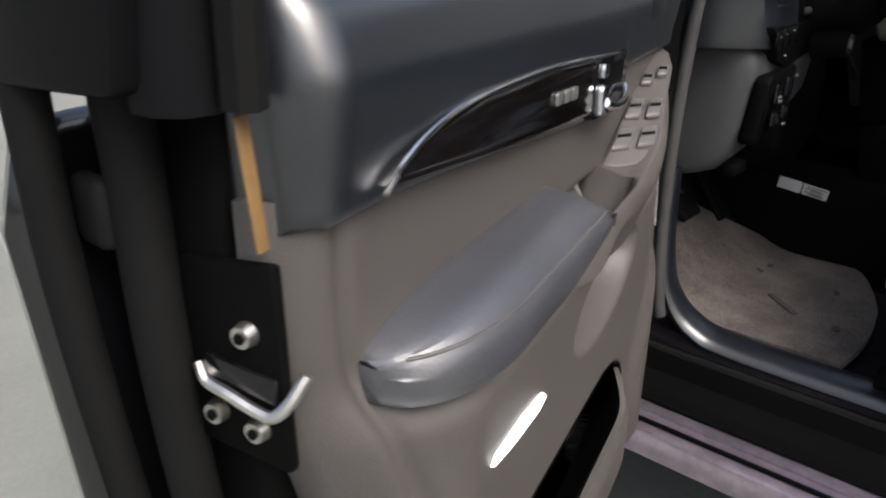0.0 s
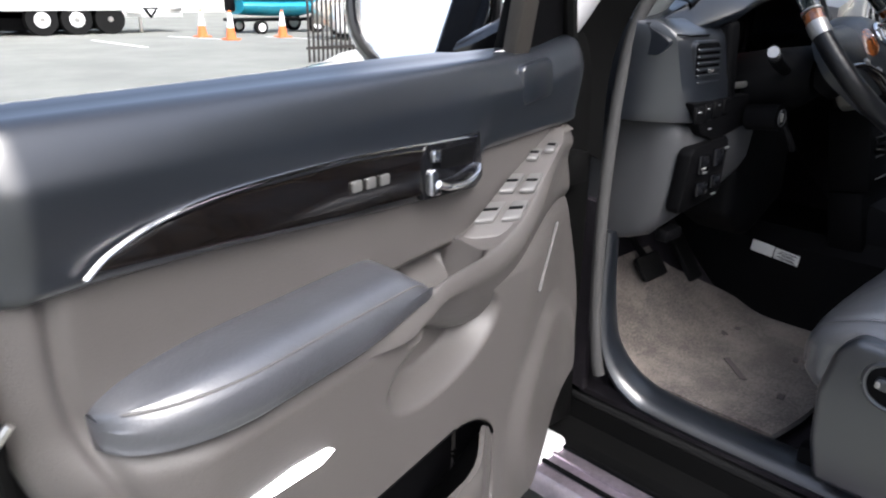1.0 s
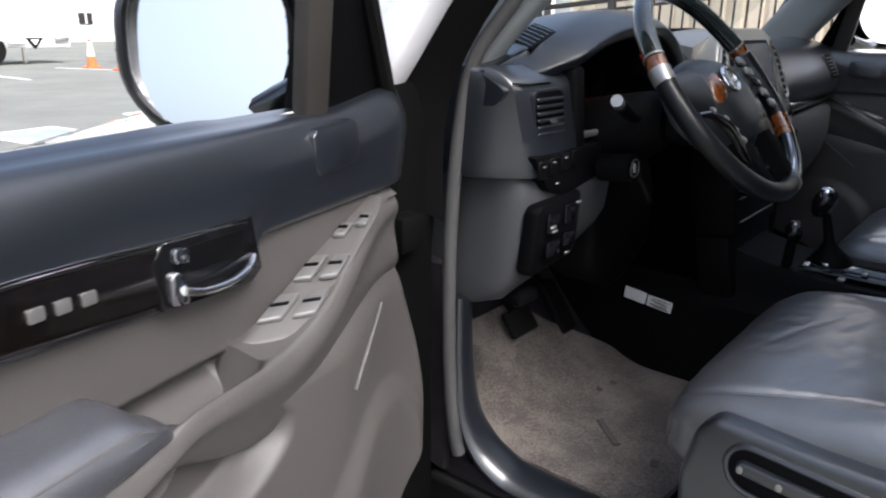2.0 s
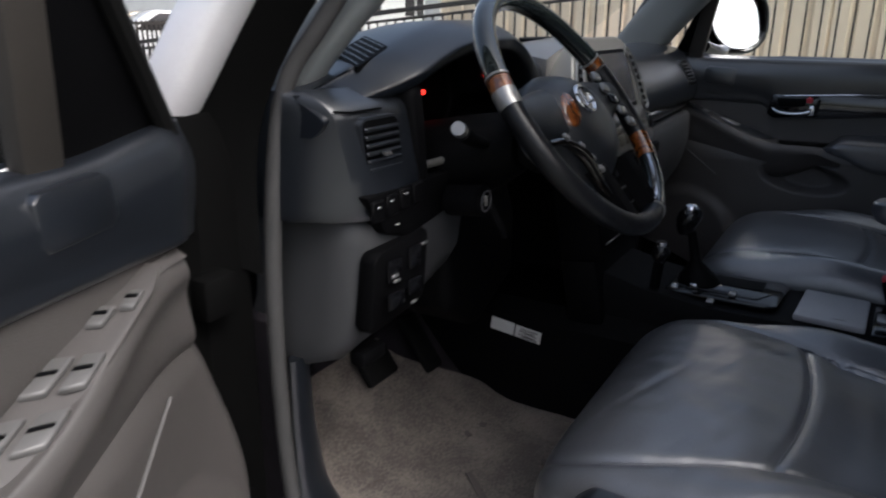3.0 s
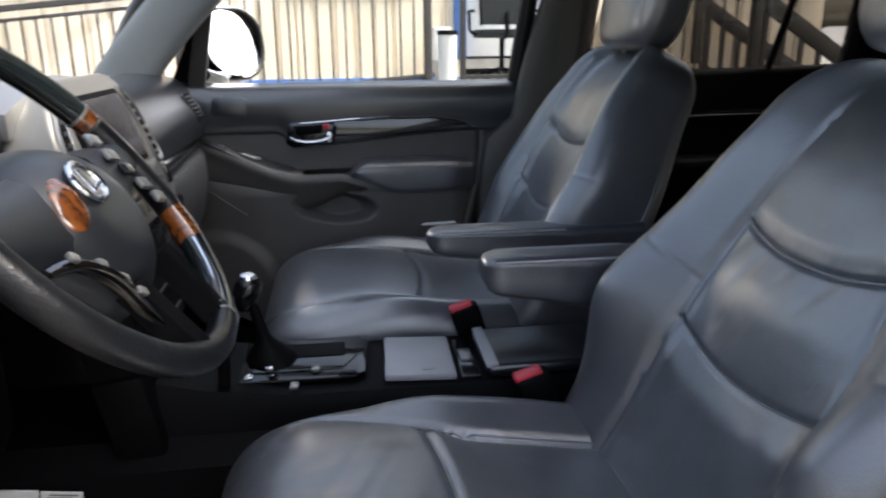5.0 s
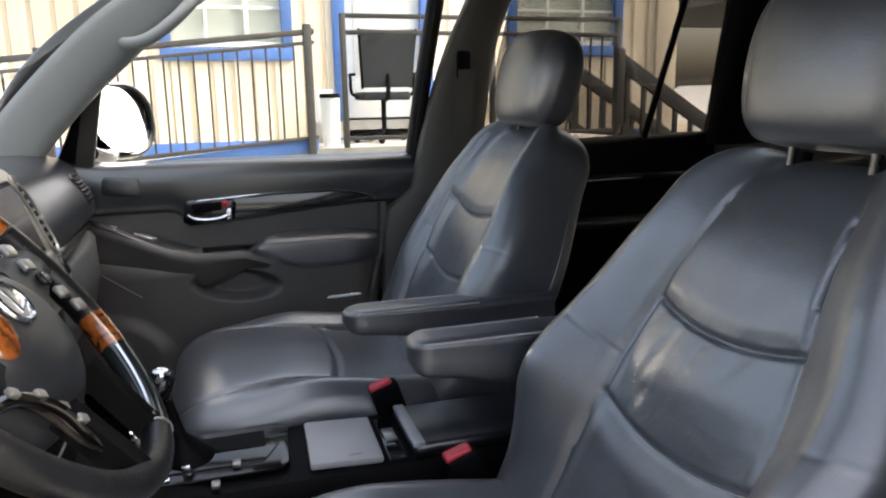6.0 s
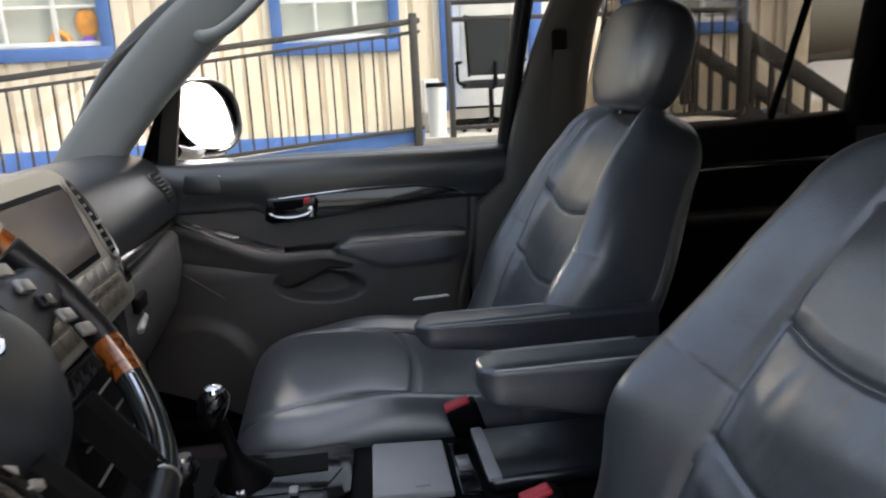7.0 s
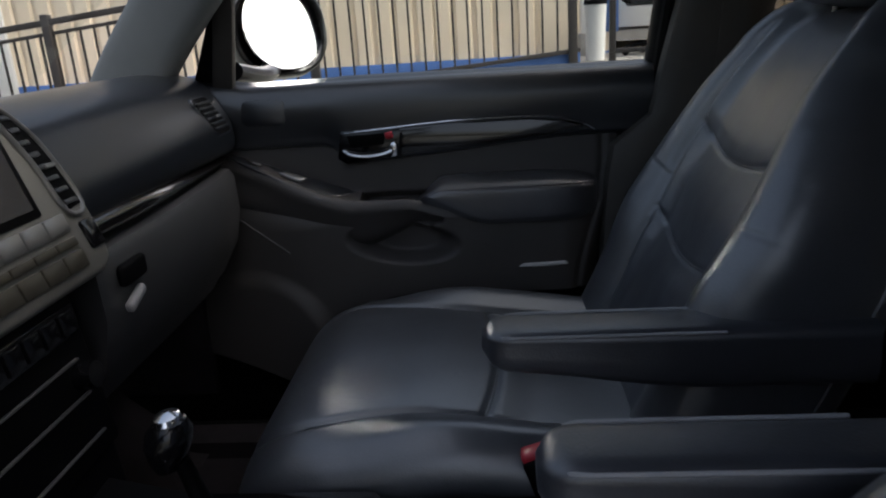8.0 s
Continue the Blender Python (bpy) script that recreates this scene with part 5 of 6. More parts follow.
    # grip pocket and switch plinth
    loops = []
    for i in range(61):
        u = lerp(0.66, 0.118, i / 60)
        zt = lerp(0.990, 1.074, sstep(0.40, 0.16, u) * 0.55 + 0.45 * max(0, min(1, (0.40 - u) / 0.25))) - 0.020 * sstep(0.50, 0.58, u)
        nn = 0.052 * sstep(0.08, 0.36, u) * 0.92 * (1 - 0.35 * sstep(0.57, 0.66, u))
        cup = 0.045 * sstep(0.415, 0.43, u) * sstep(0.535, 0.512, u)
        dr = lerp(1.0, 0.35, sstep(0.40, 0.60, u))
        prof = [(-0.02, zt - 0.10 * dr), (nn * 0.45, zt - 0.085 * dr), (nn - 0.006, zt - 0.04 * dr), (nn, zt - 0.018), (nn - 0.006, zt - 0.002), (nn - 0.013, zt - cup * 0.3), (nn * 0.55, zt - cup), (-0.02, zt - cup)]
        loops.append([F(u, p.y, p.x) for p in spline([(a, b, 0) for a, b in prof], 4, closed=True)])
    pl = part("switch_plinth", loft(loops), M_TAUPE, d, "taupe plinth for the window switches", sharp=55)
    # Black plate on the cup's floor, painting its inner shade.
    part("grip_pocket_shade", slab(roundrect(0.08, 0.03, 0.013), lambda u, q, t: F(0.485 + u, 0.9475 + t, 0.016 + q * 0.8), 0, 0.004, 0.001), M_BLACK, pl)
    sl = lambda u, q, t: F(lerp(0.392, 0.165, u) - q * 1.33 * (1 - u), lerp(0.986, 1.076, u) + t, lerp(0.022, 0.001, u) + q * lerp(1.0, 0.6, u))
    if open_end:
        swp = part("switch_plate", slab([(0.05, -0.022), (0.02, -0.012), (0.02, 0.012), (0.05, 0.022), (0.86, 0.024), (1.0, 0.012), (1.0, -0.018), (0.9, -0.024)], sl, 0.001, 0.007, 0.003), M_TAUPE, pl, "taupe window switch plate")
        for u, q in ((0.20, -0.011), (0.20, 0.011), (0.44, -0.011), (0.44, 0.011), (0.70, -0.009), (0.78, 0.010)):
            w = 0.075 if u < 0.6 else 0.045
            part("window_switch", slab([(u - w, q - 0.008), (u - w, q + 0.008), (u + w, q + 0.008), (u + w, q - 0.008)], sl, 0.006, 0.012, 0.002), M_SWITCH, swp)
            part("switch_mark", slab([(u - 0.006, q - 0.006), (u - 0.006, q + 0.006), (u + 0.006, q + 0.006), (u + 0.006, q - 0.006)], sl, 0.0125, 0.0142, 0), M_BLACK, swp)
    else:
        swp = part("switch_plate", slab([(0.05, -0.022), (0.05, 0.026), (0.86, 0.022), (0.95, 0.01), (0.9, -0.02)], sl, 0.001, 0.006, 0.003), M_DARK, pl)
        part("window_switch", slab([(0.35, -0.008), (0.35, 0.008), (0.52, 0.008), (0.52, -0.008)], sl, 0.005, 0.012, 0.002), M_SILVER, swp)
        part("lock_switch", slab([(0.70, -0.006), (0.70, 0.006), (0.76, 0.006), (0.76, -0.006)], sl, 0.005, 0.010, 0.002), M_SILVER, swp)
    # grooves, door reflector, speaker grille, pocket mouth
    lens = [(0.672, 0.889), (0.68, 0.895), (0.72, 0.900), (0.768, 0.899), (0.774, 0.894), (0.74, 0.888), (0.69, 0.884)] if open_end else [(0.700, 0.850), (0.71, 0.856), (0.786, 0.858), (0.792, 0.852), (0.745, 0.849)]
    # The driver's reflector glows in place of the light it reflects.
    part("door_reflector", slab(lens, F, 0.026, 0.0405, 0.002), M_LENSGLOW if open_end else M_WHITE, d, "white door reflector lens")

    # Black sheet just over the taupe recess: the pocket's shade as colour.
    def shade_at(a, b):
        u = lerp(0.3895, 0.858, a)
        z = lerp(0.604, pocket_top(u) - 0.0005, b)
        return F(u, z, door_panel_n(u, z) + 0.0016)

    part("pocket_shade", sheet(150, 50, shade_at), M_BLACK, d, "black sheet painting the shade inside the map pocket")

    def lip_at(a, b, back=0.0):
        u = lerp(0.3885, 0.868, a)
        z = lerp(0.588, pocket_top(u) - 0.004 - 0.050 * sstep(0.39, 0.49, u), b)
        out = sstep(0.392, 0.47, u) * sstep(0.868, 0.79, u)
        return F(u, z, 0.0365 + 0.030 * out * sstep(0.0, 0.7, b) - 0.004 * out * sstep(0.93, 1.0, b) - back)

    part("pocket_lip", sheet(60, 24, lip_at, lambda a, b: lip_at(a, b, 0.006)), M_TAUPE, d, "outer wall of the map pocket", sharp=60)
    part("trim_groove", tube([F(lerp(0.18, 0.275, i / 8), lerp(0.957, 0.893, i / 8), lerp(0.014, 0.036, i / 8)) for i in range(9)], 0.002, 8), M_TAUPE2, d)
    # steel door behind the trim
    skin = [(0.27, 0.52), (0.22, 0.58), (0.06, 0.64), (-0.02, 0.72), (-0.02, 1.128), (0.93, 1.128), (0.945, 1.08), (0.93, 0.85), (0.89, 0.56), (0.86, 0.52)]
    part("outer_skin", slab([(u * 1.0, z) for u, z in skin], f, -0.135, -0.115, 0.012, 3), M_PAINT, d, "black painted outer skin")
    inner = [(0.275, 0.535), (0.24, 0.585), (0.10, 0.625), (0.02, 0.70), (0.03, 1.140), (0.895, 1.140), (0.898, 1.08), (0.885, 0.90), (0.85, 0.60), (0.82, 0.535)]
    part("door_shell", slab(inner, f, -0.118, -0.044, 0.008, 3), M_SHELL, d)
    # window frame
    g = lambda u, z: f(u, z, -0.045 + 0.27 * (z - 1.19) if z > 1.19 else -0.045)
    fs = so * 1.1
    fr = [(0.905, 1.14), (0.915, 1.25), (0.935, 1.45), (0.95, 1.60), (0.93, 1.655), (0.85, 1.672), (0.62, 1.665), (0.46 + fs, 1.60), (0.32 + fs, 1.46), (0.20 + fs, 1.31), (0.10 + fs * 0.6, 1.185)]
    if not open_end:
        fr = [(u + 0.045 * sstep(0.80, 0.90, u), z) for u, z in fr]
    pts = spline([g(u, z) for u, z in fr], 6)
    if open_end:
        part("sash_cover", slab([(0.90, 1.145), (0.945, 1.145), (0.962, 1.60), (0.93, 1.60)], lambda u, z, t: f(u, z, -0.045 + 0.27 * max(0.0, z - 1.19) + t), -0.085, 0.0, 0.006), M_FRAME, d, "black sash cover beside the window")
    part("window_frame", tube(pts, 0.027, 12, flat=0.75), M_FRAME, d, "black window frame")
    part("frame_seal", tube([p + (Vector(f(0, 0, 1)) - Vector(f(0, 0, 0))) * 0.026 for p in pts], 0.010, 8), M_RUBBER, d)
    part("sail_panel", slab([(0.10, 1.175), (0.265 + so, 1.175), (0.285 + so, 1.40), (0.20 + so * 0.3, 1.325)], lambda u, z, t: f(u, z, -0.05 + 0.27 * (z - 1.19) + t), 0, 0.028, 0.008), M_BLACK, d)
    part("window_channel", slab([(0.232 + so, 1.17), (0.272 + so, 1.17), (0.339 + so, 1.46), (0.305 + so, 1.46)], lambda u, z, t: f(u, z, -0.03 + 0.27 * (z - 1.19) + t), 0, 0.02, 0.004), material("channel_brown_" + name, (0.035, 0.031, 0.027), 0.6), d)
    gz = part("window_glass", slab([(0.30, 1.18), (0.955, 1.18), (0.965, 1.64), (0.60, 1.65), (0.43, 1.56), (0.33, 1.44)] if not open_end else [(0.30, 1.13), (0.91, 1.13), (0.91, 1.166), (0.30, 1.166)], lambda u, z, t: f(u, z, -0.06 + 0.27 * (z - 1.19) + t), 0, 0.004), M_GLASS, d)
    gz.visible_shadow = False
    part("belt_moulding", tube([f(0.11, 1.150, -0.055), f(0.5, 1.147, -0.055), f(0.92, 1.150, -0.055)], 0.011, 8), M_RUBBER, d)
    if open_end:
        part("belt_strip", tube([F(0.16, 1.188, -0.030), F(0.30, 1.183, -0.029), F(0.6, 1.182, -0.029), F(0.885, 1.182, -0.029)], 0.0028, 8), M_SATIN_GLARE, d, "thin bright strip along the window slot")
        # latch, striker bolts and seals on the shut face
        part("shut_face_seal", tube(spline([f(u, z, n) for u, z, n in ((0.955, 1.60, 0.03), (0.935, 1.3, -0.055), (0.912, 1.12, -0.078), (0.908, 1.0, -0.080), (0.895, 0.86, -0.080), (0.865, 0.64, -0.080), (0.82, 0.55, -0.080), (0.5, 0.535, -0.080), (0.29, 0.54, -0.080))], 6), 0.013, 10), M_RUBBER, d, "black rubber door seal")
        part("outer_seal", tube(spline([f(u, z, n) for u, z, n in ((0.935, 1.2, -0.105), (0.93, 1.05, -0.112), (0.91, 0.85, -0.112), (0.88, 0.62, -0.112))], 6), 0.010, 10), M_RUBBER, d)
        part("rubber_buffer", moved(rbox((0, 0, 0), (0.012, 0.028, 0.034), 0.006, 3), Matrix.Translation(f(0.918, 1.088, -0.098))), M_RUBBER, d)
        part("amber_strip", slab([(1.078, -0.0185), (1.136, -0.0245), (1.136, -0.0225), (1.078, -0.0165)], lambda z, n, t: f(0.899 + t, z, n), 0, 0.008, 0.002), M_AMBERLENS, d, "amber reflector strip on the door edge")
        lt = part("latch_plate", slab([(0.965, -0.072), (1.065, -0.072), (1.07, -0.016), (0.96, -0.014)], lambda z, n, t: f(0.893 + t, z, n), 0, 0.008, 0.003), M_SHELL, d, "black latch plate")
        for z, n in ((1.034, -0.033), (0.986, -0.056), (0.983, -0.031)):
            p0, p1 = Vector(f(0.900, z, n)), Vector(f(0.9065, z, n))
            part("bolt", rod(p0, p1, 0.0068, 14, 0.0055), M_STEEL, lt, "zinc-plated bolt")
            part("bolt_recess", rod(p1, Vector(f(0.908, z, n)), 0.0028, 6), M_BLACK, lt)
        part("latch_mouth", tube(spline([f(0.903, 1.012, -0.064), f(0.905, 1.004, -0.058), f(0.906, 1.001, -0.044), f(0.906, 0.996, -0.026), f(0.905, 0.996, -0.018), f(0.90, 1.003, -0.012), f(0.892, 1.014, -0.008)], 5), 0.0032, 8), M_STEEL, lt)
        part("latch_cavity", slab([(1.006, -0.06), (1.000, -0.018), (1.014, -0.018), (1.018, -0.06)], lambda z, n, t: f(0.8995 + t, z, n), 0, 0.004, 0.001), M_GLOSS, lt)
    return d


HINGE, SWING = Vector((-0.80, 0.08, 0.0)), radians(14)
DU, DN = Vector((-math.cos(SWING), -math.sin(SWING), 0)), Vector((math.sin(SWING), -math.cos(SWING), 0))
f_open = lambda u, z, n: tuple(HINGE + DU * u + DN * n + Vector((0, 0, z)))
f_shut = lambda u, z, n: (0.735 - n, 0.125 - u, z)
driver_door = front_door("driver_door", "open black car door with taupe trim, dark upper roll and wood strip", f_open, 0.0, 0.0, True)
passenger_door = front_door("passenger_door", "closed car door with taupe trim, dark upper roll and wood strip", f_shut, 0.006, -0.082, False)


def side_mirror(parent, c, turn, tilt, w, h, arm_to):
    base = pose(*c) @ pose(0, 0, 0, *turn)            # local: x across, z up, -y the glass side
    loops = []
    for y, k in ((0.030, 0.94), (-0.004, 0.955), (-0.008, 0.975), (0.0, 1.0), (0.02, 1.03), (0.05, 0.98), (0.08, 0.82), (0.10, 0.5), (0.106, 0.15)):
        loops.append([base @ Vector((u * k, y, v * k)) for u, v in roundrect(w + 0.022, h + 0.022, 0.092 if w > 0.185 else 0.08, 8)])
    sh = part("mirror_housing", loft(loops), M_PAINT, parent, "black mirror housing", sharp=50)
    part("mirror_rim", tube([base @ Vector((u, -0.006, v)) for u, v in roundrect(w + 0.010, h + 0.010, 0.088 if w > 0.185 else 0.075, 8)], 0.007, 8, closed=True), M_PAINT, sh)
    aim = base @ pose(0, 0, 0, *tilt)
    lead = 0.0075 * max(0, abs(tilt[2]) - 12) / 4               # a strongly turned glass is pushed past its rim to suit the camera's view
    part("mirror_glass", slab(roundrect(w, h, 0.088 if w > 0.185 else 0.08, 8), lambda u, q, t: aim @ Vector((u, t - lead, q)), -0.014, -0.010), M_MIRROR, sh, "mirror glass showing bright sky")
    part("mirror_arm", tube(spline([base @ Vector((0, 0.05, -h * 0.35)), (Vector(base.translation) + Vector(arm_to)) / 2 + Vector((0, 0, -0.05)), Vector(arm_to)], 5), 0.028, 12, flat=0.7), M_PAINT, sh)


side_mirror(driver_door, (-1.034, 0.225, 1.246), (-7, 0, -36), (-2, 0, -20), 0.190, 0.200, f_open(0.18, 1.21, -0.06))
side_mirror(passenger_door, (0.965, -0.108, 1.300), (-10, 0, -52), (-4, 0, 12), 0.180, 0.168, f_shut(0.18, 1.23, -0.06))


# ---- outside: office building with ramp, on the car's far side ----
def corrugated(name, base):
    return material(name, base, 0.6, vary=0.06, scale=2, grain=0.2, grain_scale=90)


M_SIDING = corrugated("beige_siding", (0.80, 0.69, 0.53))
M_BLUE = material("blue_paint", (0.07, 0.16, 0.42), 0.5, vary=0.12)
M_RAIL = material("dark_brown_rail", (0.032, 0.027, 0.024), 0.55, vary=0.2)
M_TRIMW = material("white_paint", (0.78, 0.78, 0.76), 0.5, vary=0.05)
M_ROOFING = material("grey_roofing", (0.20, 0.19, 0.18), 0.8, vary=0.15)
M_CONCRETE = material("ramp_deck", (0.36, 0.34, 0.31), 0.9, vary=0.12, grain=0.4, grain_scale=120)
M_INROOM = material("pale_blind", (0.75, 0.72, 0.66), 0.7, vary=0.08)
office = thing("office_building", (9.5, -0.6, 0), "beige clad office building with blue window trim and a ramp", "building")
WX, Y0, Y1, ZR = 6.75, -5.7, 4.45, 4.3
wins = [(-1.15, 0.02, 1.80, 3.1), (1.62, 3.0, 1.84, 3.1)]
door_y = (-2.62, -1.68)


def wall_piece(y0, y1, z0, z1):
    """Vertical ribbed siding between openings."""
    pts = []
    y = y0
    while y < y1 - 1e-6:
        for dy, dx in ((0.0, 0.0), (0.13, 0.0), (0.145, 0.032), (0.185, 0.032)):
            if y + dy < y1:
                pts.append((y + dy, dx))
        y += 0.20
    pts.append((y1, 0.0))
    return slab([(WX + dx, y) for y, dx in pts] + [(WX + 0.12, y1), (WX + 0.12, y0)], xy(0), z0, z1)


cuts = [(-4.95, -3.62, 1.84, 3.1), (door_y[0], door_y[1], 1.12, 3.2)] + wins
y = Y0
for a, b, z0, z1 in sorted(cuts):
    part("wall", wall_piece(y, a, 0.92, ZR), M_SIDING, office)
    if z0 > 1.2:
        part("wall", wall_piece(a, b, 0.92, z0), M_SIDING, office)
    part("wall", wall_piece(a, b, z1, ZR), M_SIDING, office)
    y = b
part("wall", wall_piece(y, Y1, 0.92, ZR), M_SIDING, office)
part("base_band", rbox((WX + 0.06, (Y0 + Y1) / 2, 0.80), (0.16, Y1 - Y0, 0.24), 0.01), M_BLUE, office, "blue painted base band")
part("skirt", rbox((WX + 0.10, (Y0 + Y1) / 2, 0.34), (0.08, Y1 - Y0, 0.68), 0.01), M_SIDING, office)
part("end_wall", rbox((9.5, Y0 + 0.05, 2.2), (5.4, 0.12, 4.2), 0.01), M_SIDING, office)
part("end_wall", rbox((9.5, Y1 - 0.05, 2.2), (5.4, 0.12, 4.2), 0.01), M_SIDING, office)
part("back_wall", rbox((12.2, (Y0 + Y1) / 2, 2.2), (0.12, Y1 - Y0, 4.2), 0.01), M_SIDING, office)
part("corner_post", rbox((WX - 0.01, Y0 + 0.10, 2.4), (0.06, 0.28, 3.6), 0.005), M_SIDING, office)
part("corner_post", rbox((WX - 0.01, Y1 - 0.06, 2.4), (0.06, 0.22, 3.6), 0.005), M_TRIMW, office, "white corner board")
part("roof", slab([(6.3, 4.25), (9.5, 5.1), (12.6, 4.25), (12.6, 4.4), (9.5, 5.25), (6.3, 4.4)], xz(Y0 - 0.3), 0, Y1 - Y0 + 0.6), M_ROOFING, office)
part("floor_deck", rbox((9.4, (Y0 + Y1) / 2, 1.05), (5.2, Y1 - Y0 - 0.3, 0.1), 0), M_CONCRETE, office)
for a, b, z0, z1 in [cuts[0]] + wins:
    w = part("window", slab([(a + 0.05, z0 + 0.05), (b - 0.05, z0 + 0.05), (b - 0.05, z1 - 0.05), (a + 0.05, z1 - 0.05)], lambda u, v, t: (WX + 0.05 + t, u, v), 0, 0.006), M_GLASS, office)
    w.visible_shadow = False
    for yy in (a, b):
        part("frame_side", rbox((WX - 0.005, yy, (z0 + z1) / 2), (0.07, 0.11, z1 - z0 + 0.12), 0.006), M_BLUE, w, "blue window trim")
    for zz in (z0, z1):
        part("frame_rail", rbox((WX - 0.006, (a + b) / 2, zz - (0.02 if zz == z0 else 0)), (0.075, b - a + 0.1, 0.12), 0.006), M_BLUE, w)
    for k in range(1, 3):
        part("sash_bar", rbox((WX + 0.035, lerp(a, b, k / 3), (z0 + z1) / 2), (0.03, 0.045 if k == 1 else 0.03, z1 - z0), 0.003), M_TRIMW, w)
    for k in range(1, 3):
        part("sash_bar", rbox((WX + 0.035, (a + b) / 2, lerp(z0, z1, k / 3)), (0.026, b - a, 0.03), 0.003), M_TRIMW, w)
    part("inner_frame", rbox((WX + 0.03, (a + b) / 2, z0 + 0.075), (0.04, b - a - 0.1, 0.05), 0.003), M_TRIMW, w)
    part("blind", rbox((WX + 0.09, (a + b) / 2, (z0 + z1) / 2), (0.01, b - a, z1 - z0), 0), M_INROOM, w, "pale window blind")
M_ORANGE = material("orange_balloon_foil", (0.85, 0.34, 0.06), 0.4, vary=0.25, scale=9)
M_PURPLE = material("purple_balloon_foil", (0.26, 0.10, 0.55), 0.4, vary=0.25, scale=9)
WB = WX + 0.055
part("decal_ring", tube([(WB, 2.06 + 0.085 * math.cos(t), 1.90 + 0.12 * math.sin(t)) for t in (2 * math.pi * i / 24 for i in range(24))], 0.032, 8, closed=True, flat=1.0), M_ORANGE, office, "orange ring-shaped window decoration")
part("decal_body", loft([[(WB + dx, 1.80 + r * 0.085 * math.cos(t), 1.87 + r * 0.13 * math.sin(t)) for t in (2 * math.pi * i / 20 for i in range(20))] for dx, r in ((0.02, 0.2), (0.016, 0.8), (0.0, 1.0), (-0.016, 0.8), (-0.02, 0.2))]), M_PURPLE, office, "purple window decoration")
part("decal_head", loft([[(WB + dx, 1.80 + r * 0.11 * math.cos(t), 2.11 + r * 0.13 * math.sin(t)) for t in (2 * math.pi * i / 20 for i in range(20))] for dx, r in ((0.02, 0.2), (0.016, 0.8), (0.0, 1.0), (-0.016, 0.8), (-0.02, 0.2))]), M_ORANGE, office, "orange window decoration")
# glazed door on the landing
od = part("entrance_door", rbox((WX + 0.06, sum(door_y) / 2, 2.15), (0.05, door_y[1] - door_y[0], 2.05), 0.008), M_TRIMW, office, "white glazed entrance door")
for yy in door_y:
    part("door_post", rbox((WX - 0.01, yy, 2.17), (0.09, 0.13, 2.15), 0.006), M_BLUE, od, "blue door post")
part("door_pane", rbox((WX + 0.03, sum(door_y) / 2, 2.3), (0.012, 0.62, 1.5), 0.004), M_INROOM, od)

# ramp: rises towards the landing; rail follows it
def ramp_top(y):
    return lerp(1.905, 1.30, (y + 1.19) / 6.2) if y > -1.19 else 1.905


ramp = thing("ramp", (6.2, 2.4, 0), "wheelchair ramp with dark railing along the office", "ramp")
part("deck", slab([(-1.25, 0.90), (-1.25, 0.80), (9.0, 0.0), (9.0, 0.06)], yz(5.55), 0, 1.2, 0.01), M_CONCRETE, ramp)
part("landing", rbox((6.15, -2.9, 0.85), (1.2, 3.3, 0.10), 0.01), M_CONCRETE, ramp)
part("landing_skirt", rbox((5.56, -2.9, 0.42), (0.04, 3.3, 0.76), 0.005), M_SIDING, ramp)
part("ramp_skirt", slab([(-1.25, 0.95), (-1.25, 0.0), (8.9, 0.0), (8.9, 0.02)], yz(5.57), 0, 0.03), M_SIDING, ramp)
part("kick_band", slab([(-1.25, 0.99), (-1.25, 0.88), (2.6, 0.50), (2.6, 0.61)], yz(5.53), 0, 0.03, 0.004), M_BLUE, ramp)
part("top_rail", slab([(-1.25, ramp_top(-1.19) + 0.025), (-1.25, ramp_top(-1.19) - 0.025), (9.0, ramp_top(9) - 0.025), (9.0, ramp_top(9) + 0.025)], yz(5.475), 0, 0.05, 0.01), M_RAIL, ramp, "dark handrail")
part("mid_rail", slab([(-1.25, ramp_top(-1.19) - 0.075), (-1.25, ramp_top(-1.19) - 0.105), (9.0, ramp_top(9) - 0.105), (9.0, ramp_top(9) - 0.075)], yz(5.485), 0, 0.03, 0.006), M_RAIL, ramp)
part("bottom_rail", slab([(-1.25, 1.02), (-1.25, 0.985), (9.0, 0.10), (9.0, 0.135)], yz(5.485), 0, 0.03, 0.006), M_RAIL, ramp)
for i in range(86):
    yy = -1.07 + 0.118 * i
    zt, zb = ramp_top(yy) - 0.09, lerp(1.0, 0.12, (yy + 1.25) / 10.25)
    part("baluster", rbox((5.5, yy, (zt + zb) / 2), (0.016, 0.016, zt - zb), 0), M_RAIL, ramp)
for yy in (-1.19, 0.9, 3.1, 5.2, 7.2):
    part("post", rbox((5.5, yy, (ramp_top(yy) + 0.06) / 2), (0.07, 0.07, ramp_top(yy) + 0.06), 0.008), M_RAIL, ramp)
# landing railing and stairs
lr = thing("landing_railing", (5.5, -2.9, 0.90), "dark metal railing round the landing", "railing")
for z in (2.04, 1.90, 0.98):
    part("rail", rbox((5.5, -2.85, z), (0.04, 2.75, 0.04), 0.008), M_RAIL, lr)
for yy in (-1.50, -2.9, -4.22):
    part("post", rbox((5.5, yy, 1.48), (0.05, 0.05, 1.16), 0.006), M_RAIL, lr)
for k in range(9):
    part("baluster", rbox((5.5, -3.05 - 0.125 * k, 1.44), (0.016, 0.016, 0.92), 0), M_RAIL, lr)
stairs = thing("stairs", (5.4, -5.0, 0), "dark wooden stairs with sloping handrails", "stairs")
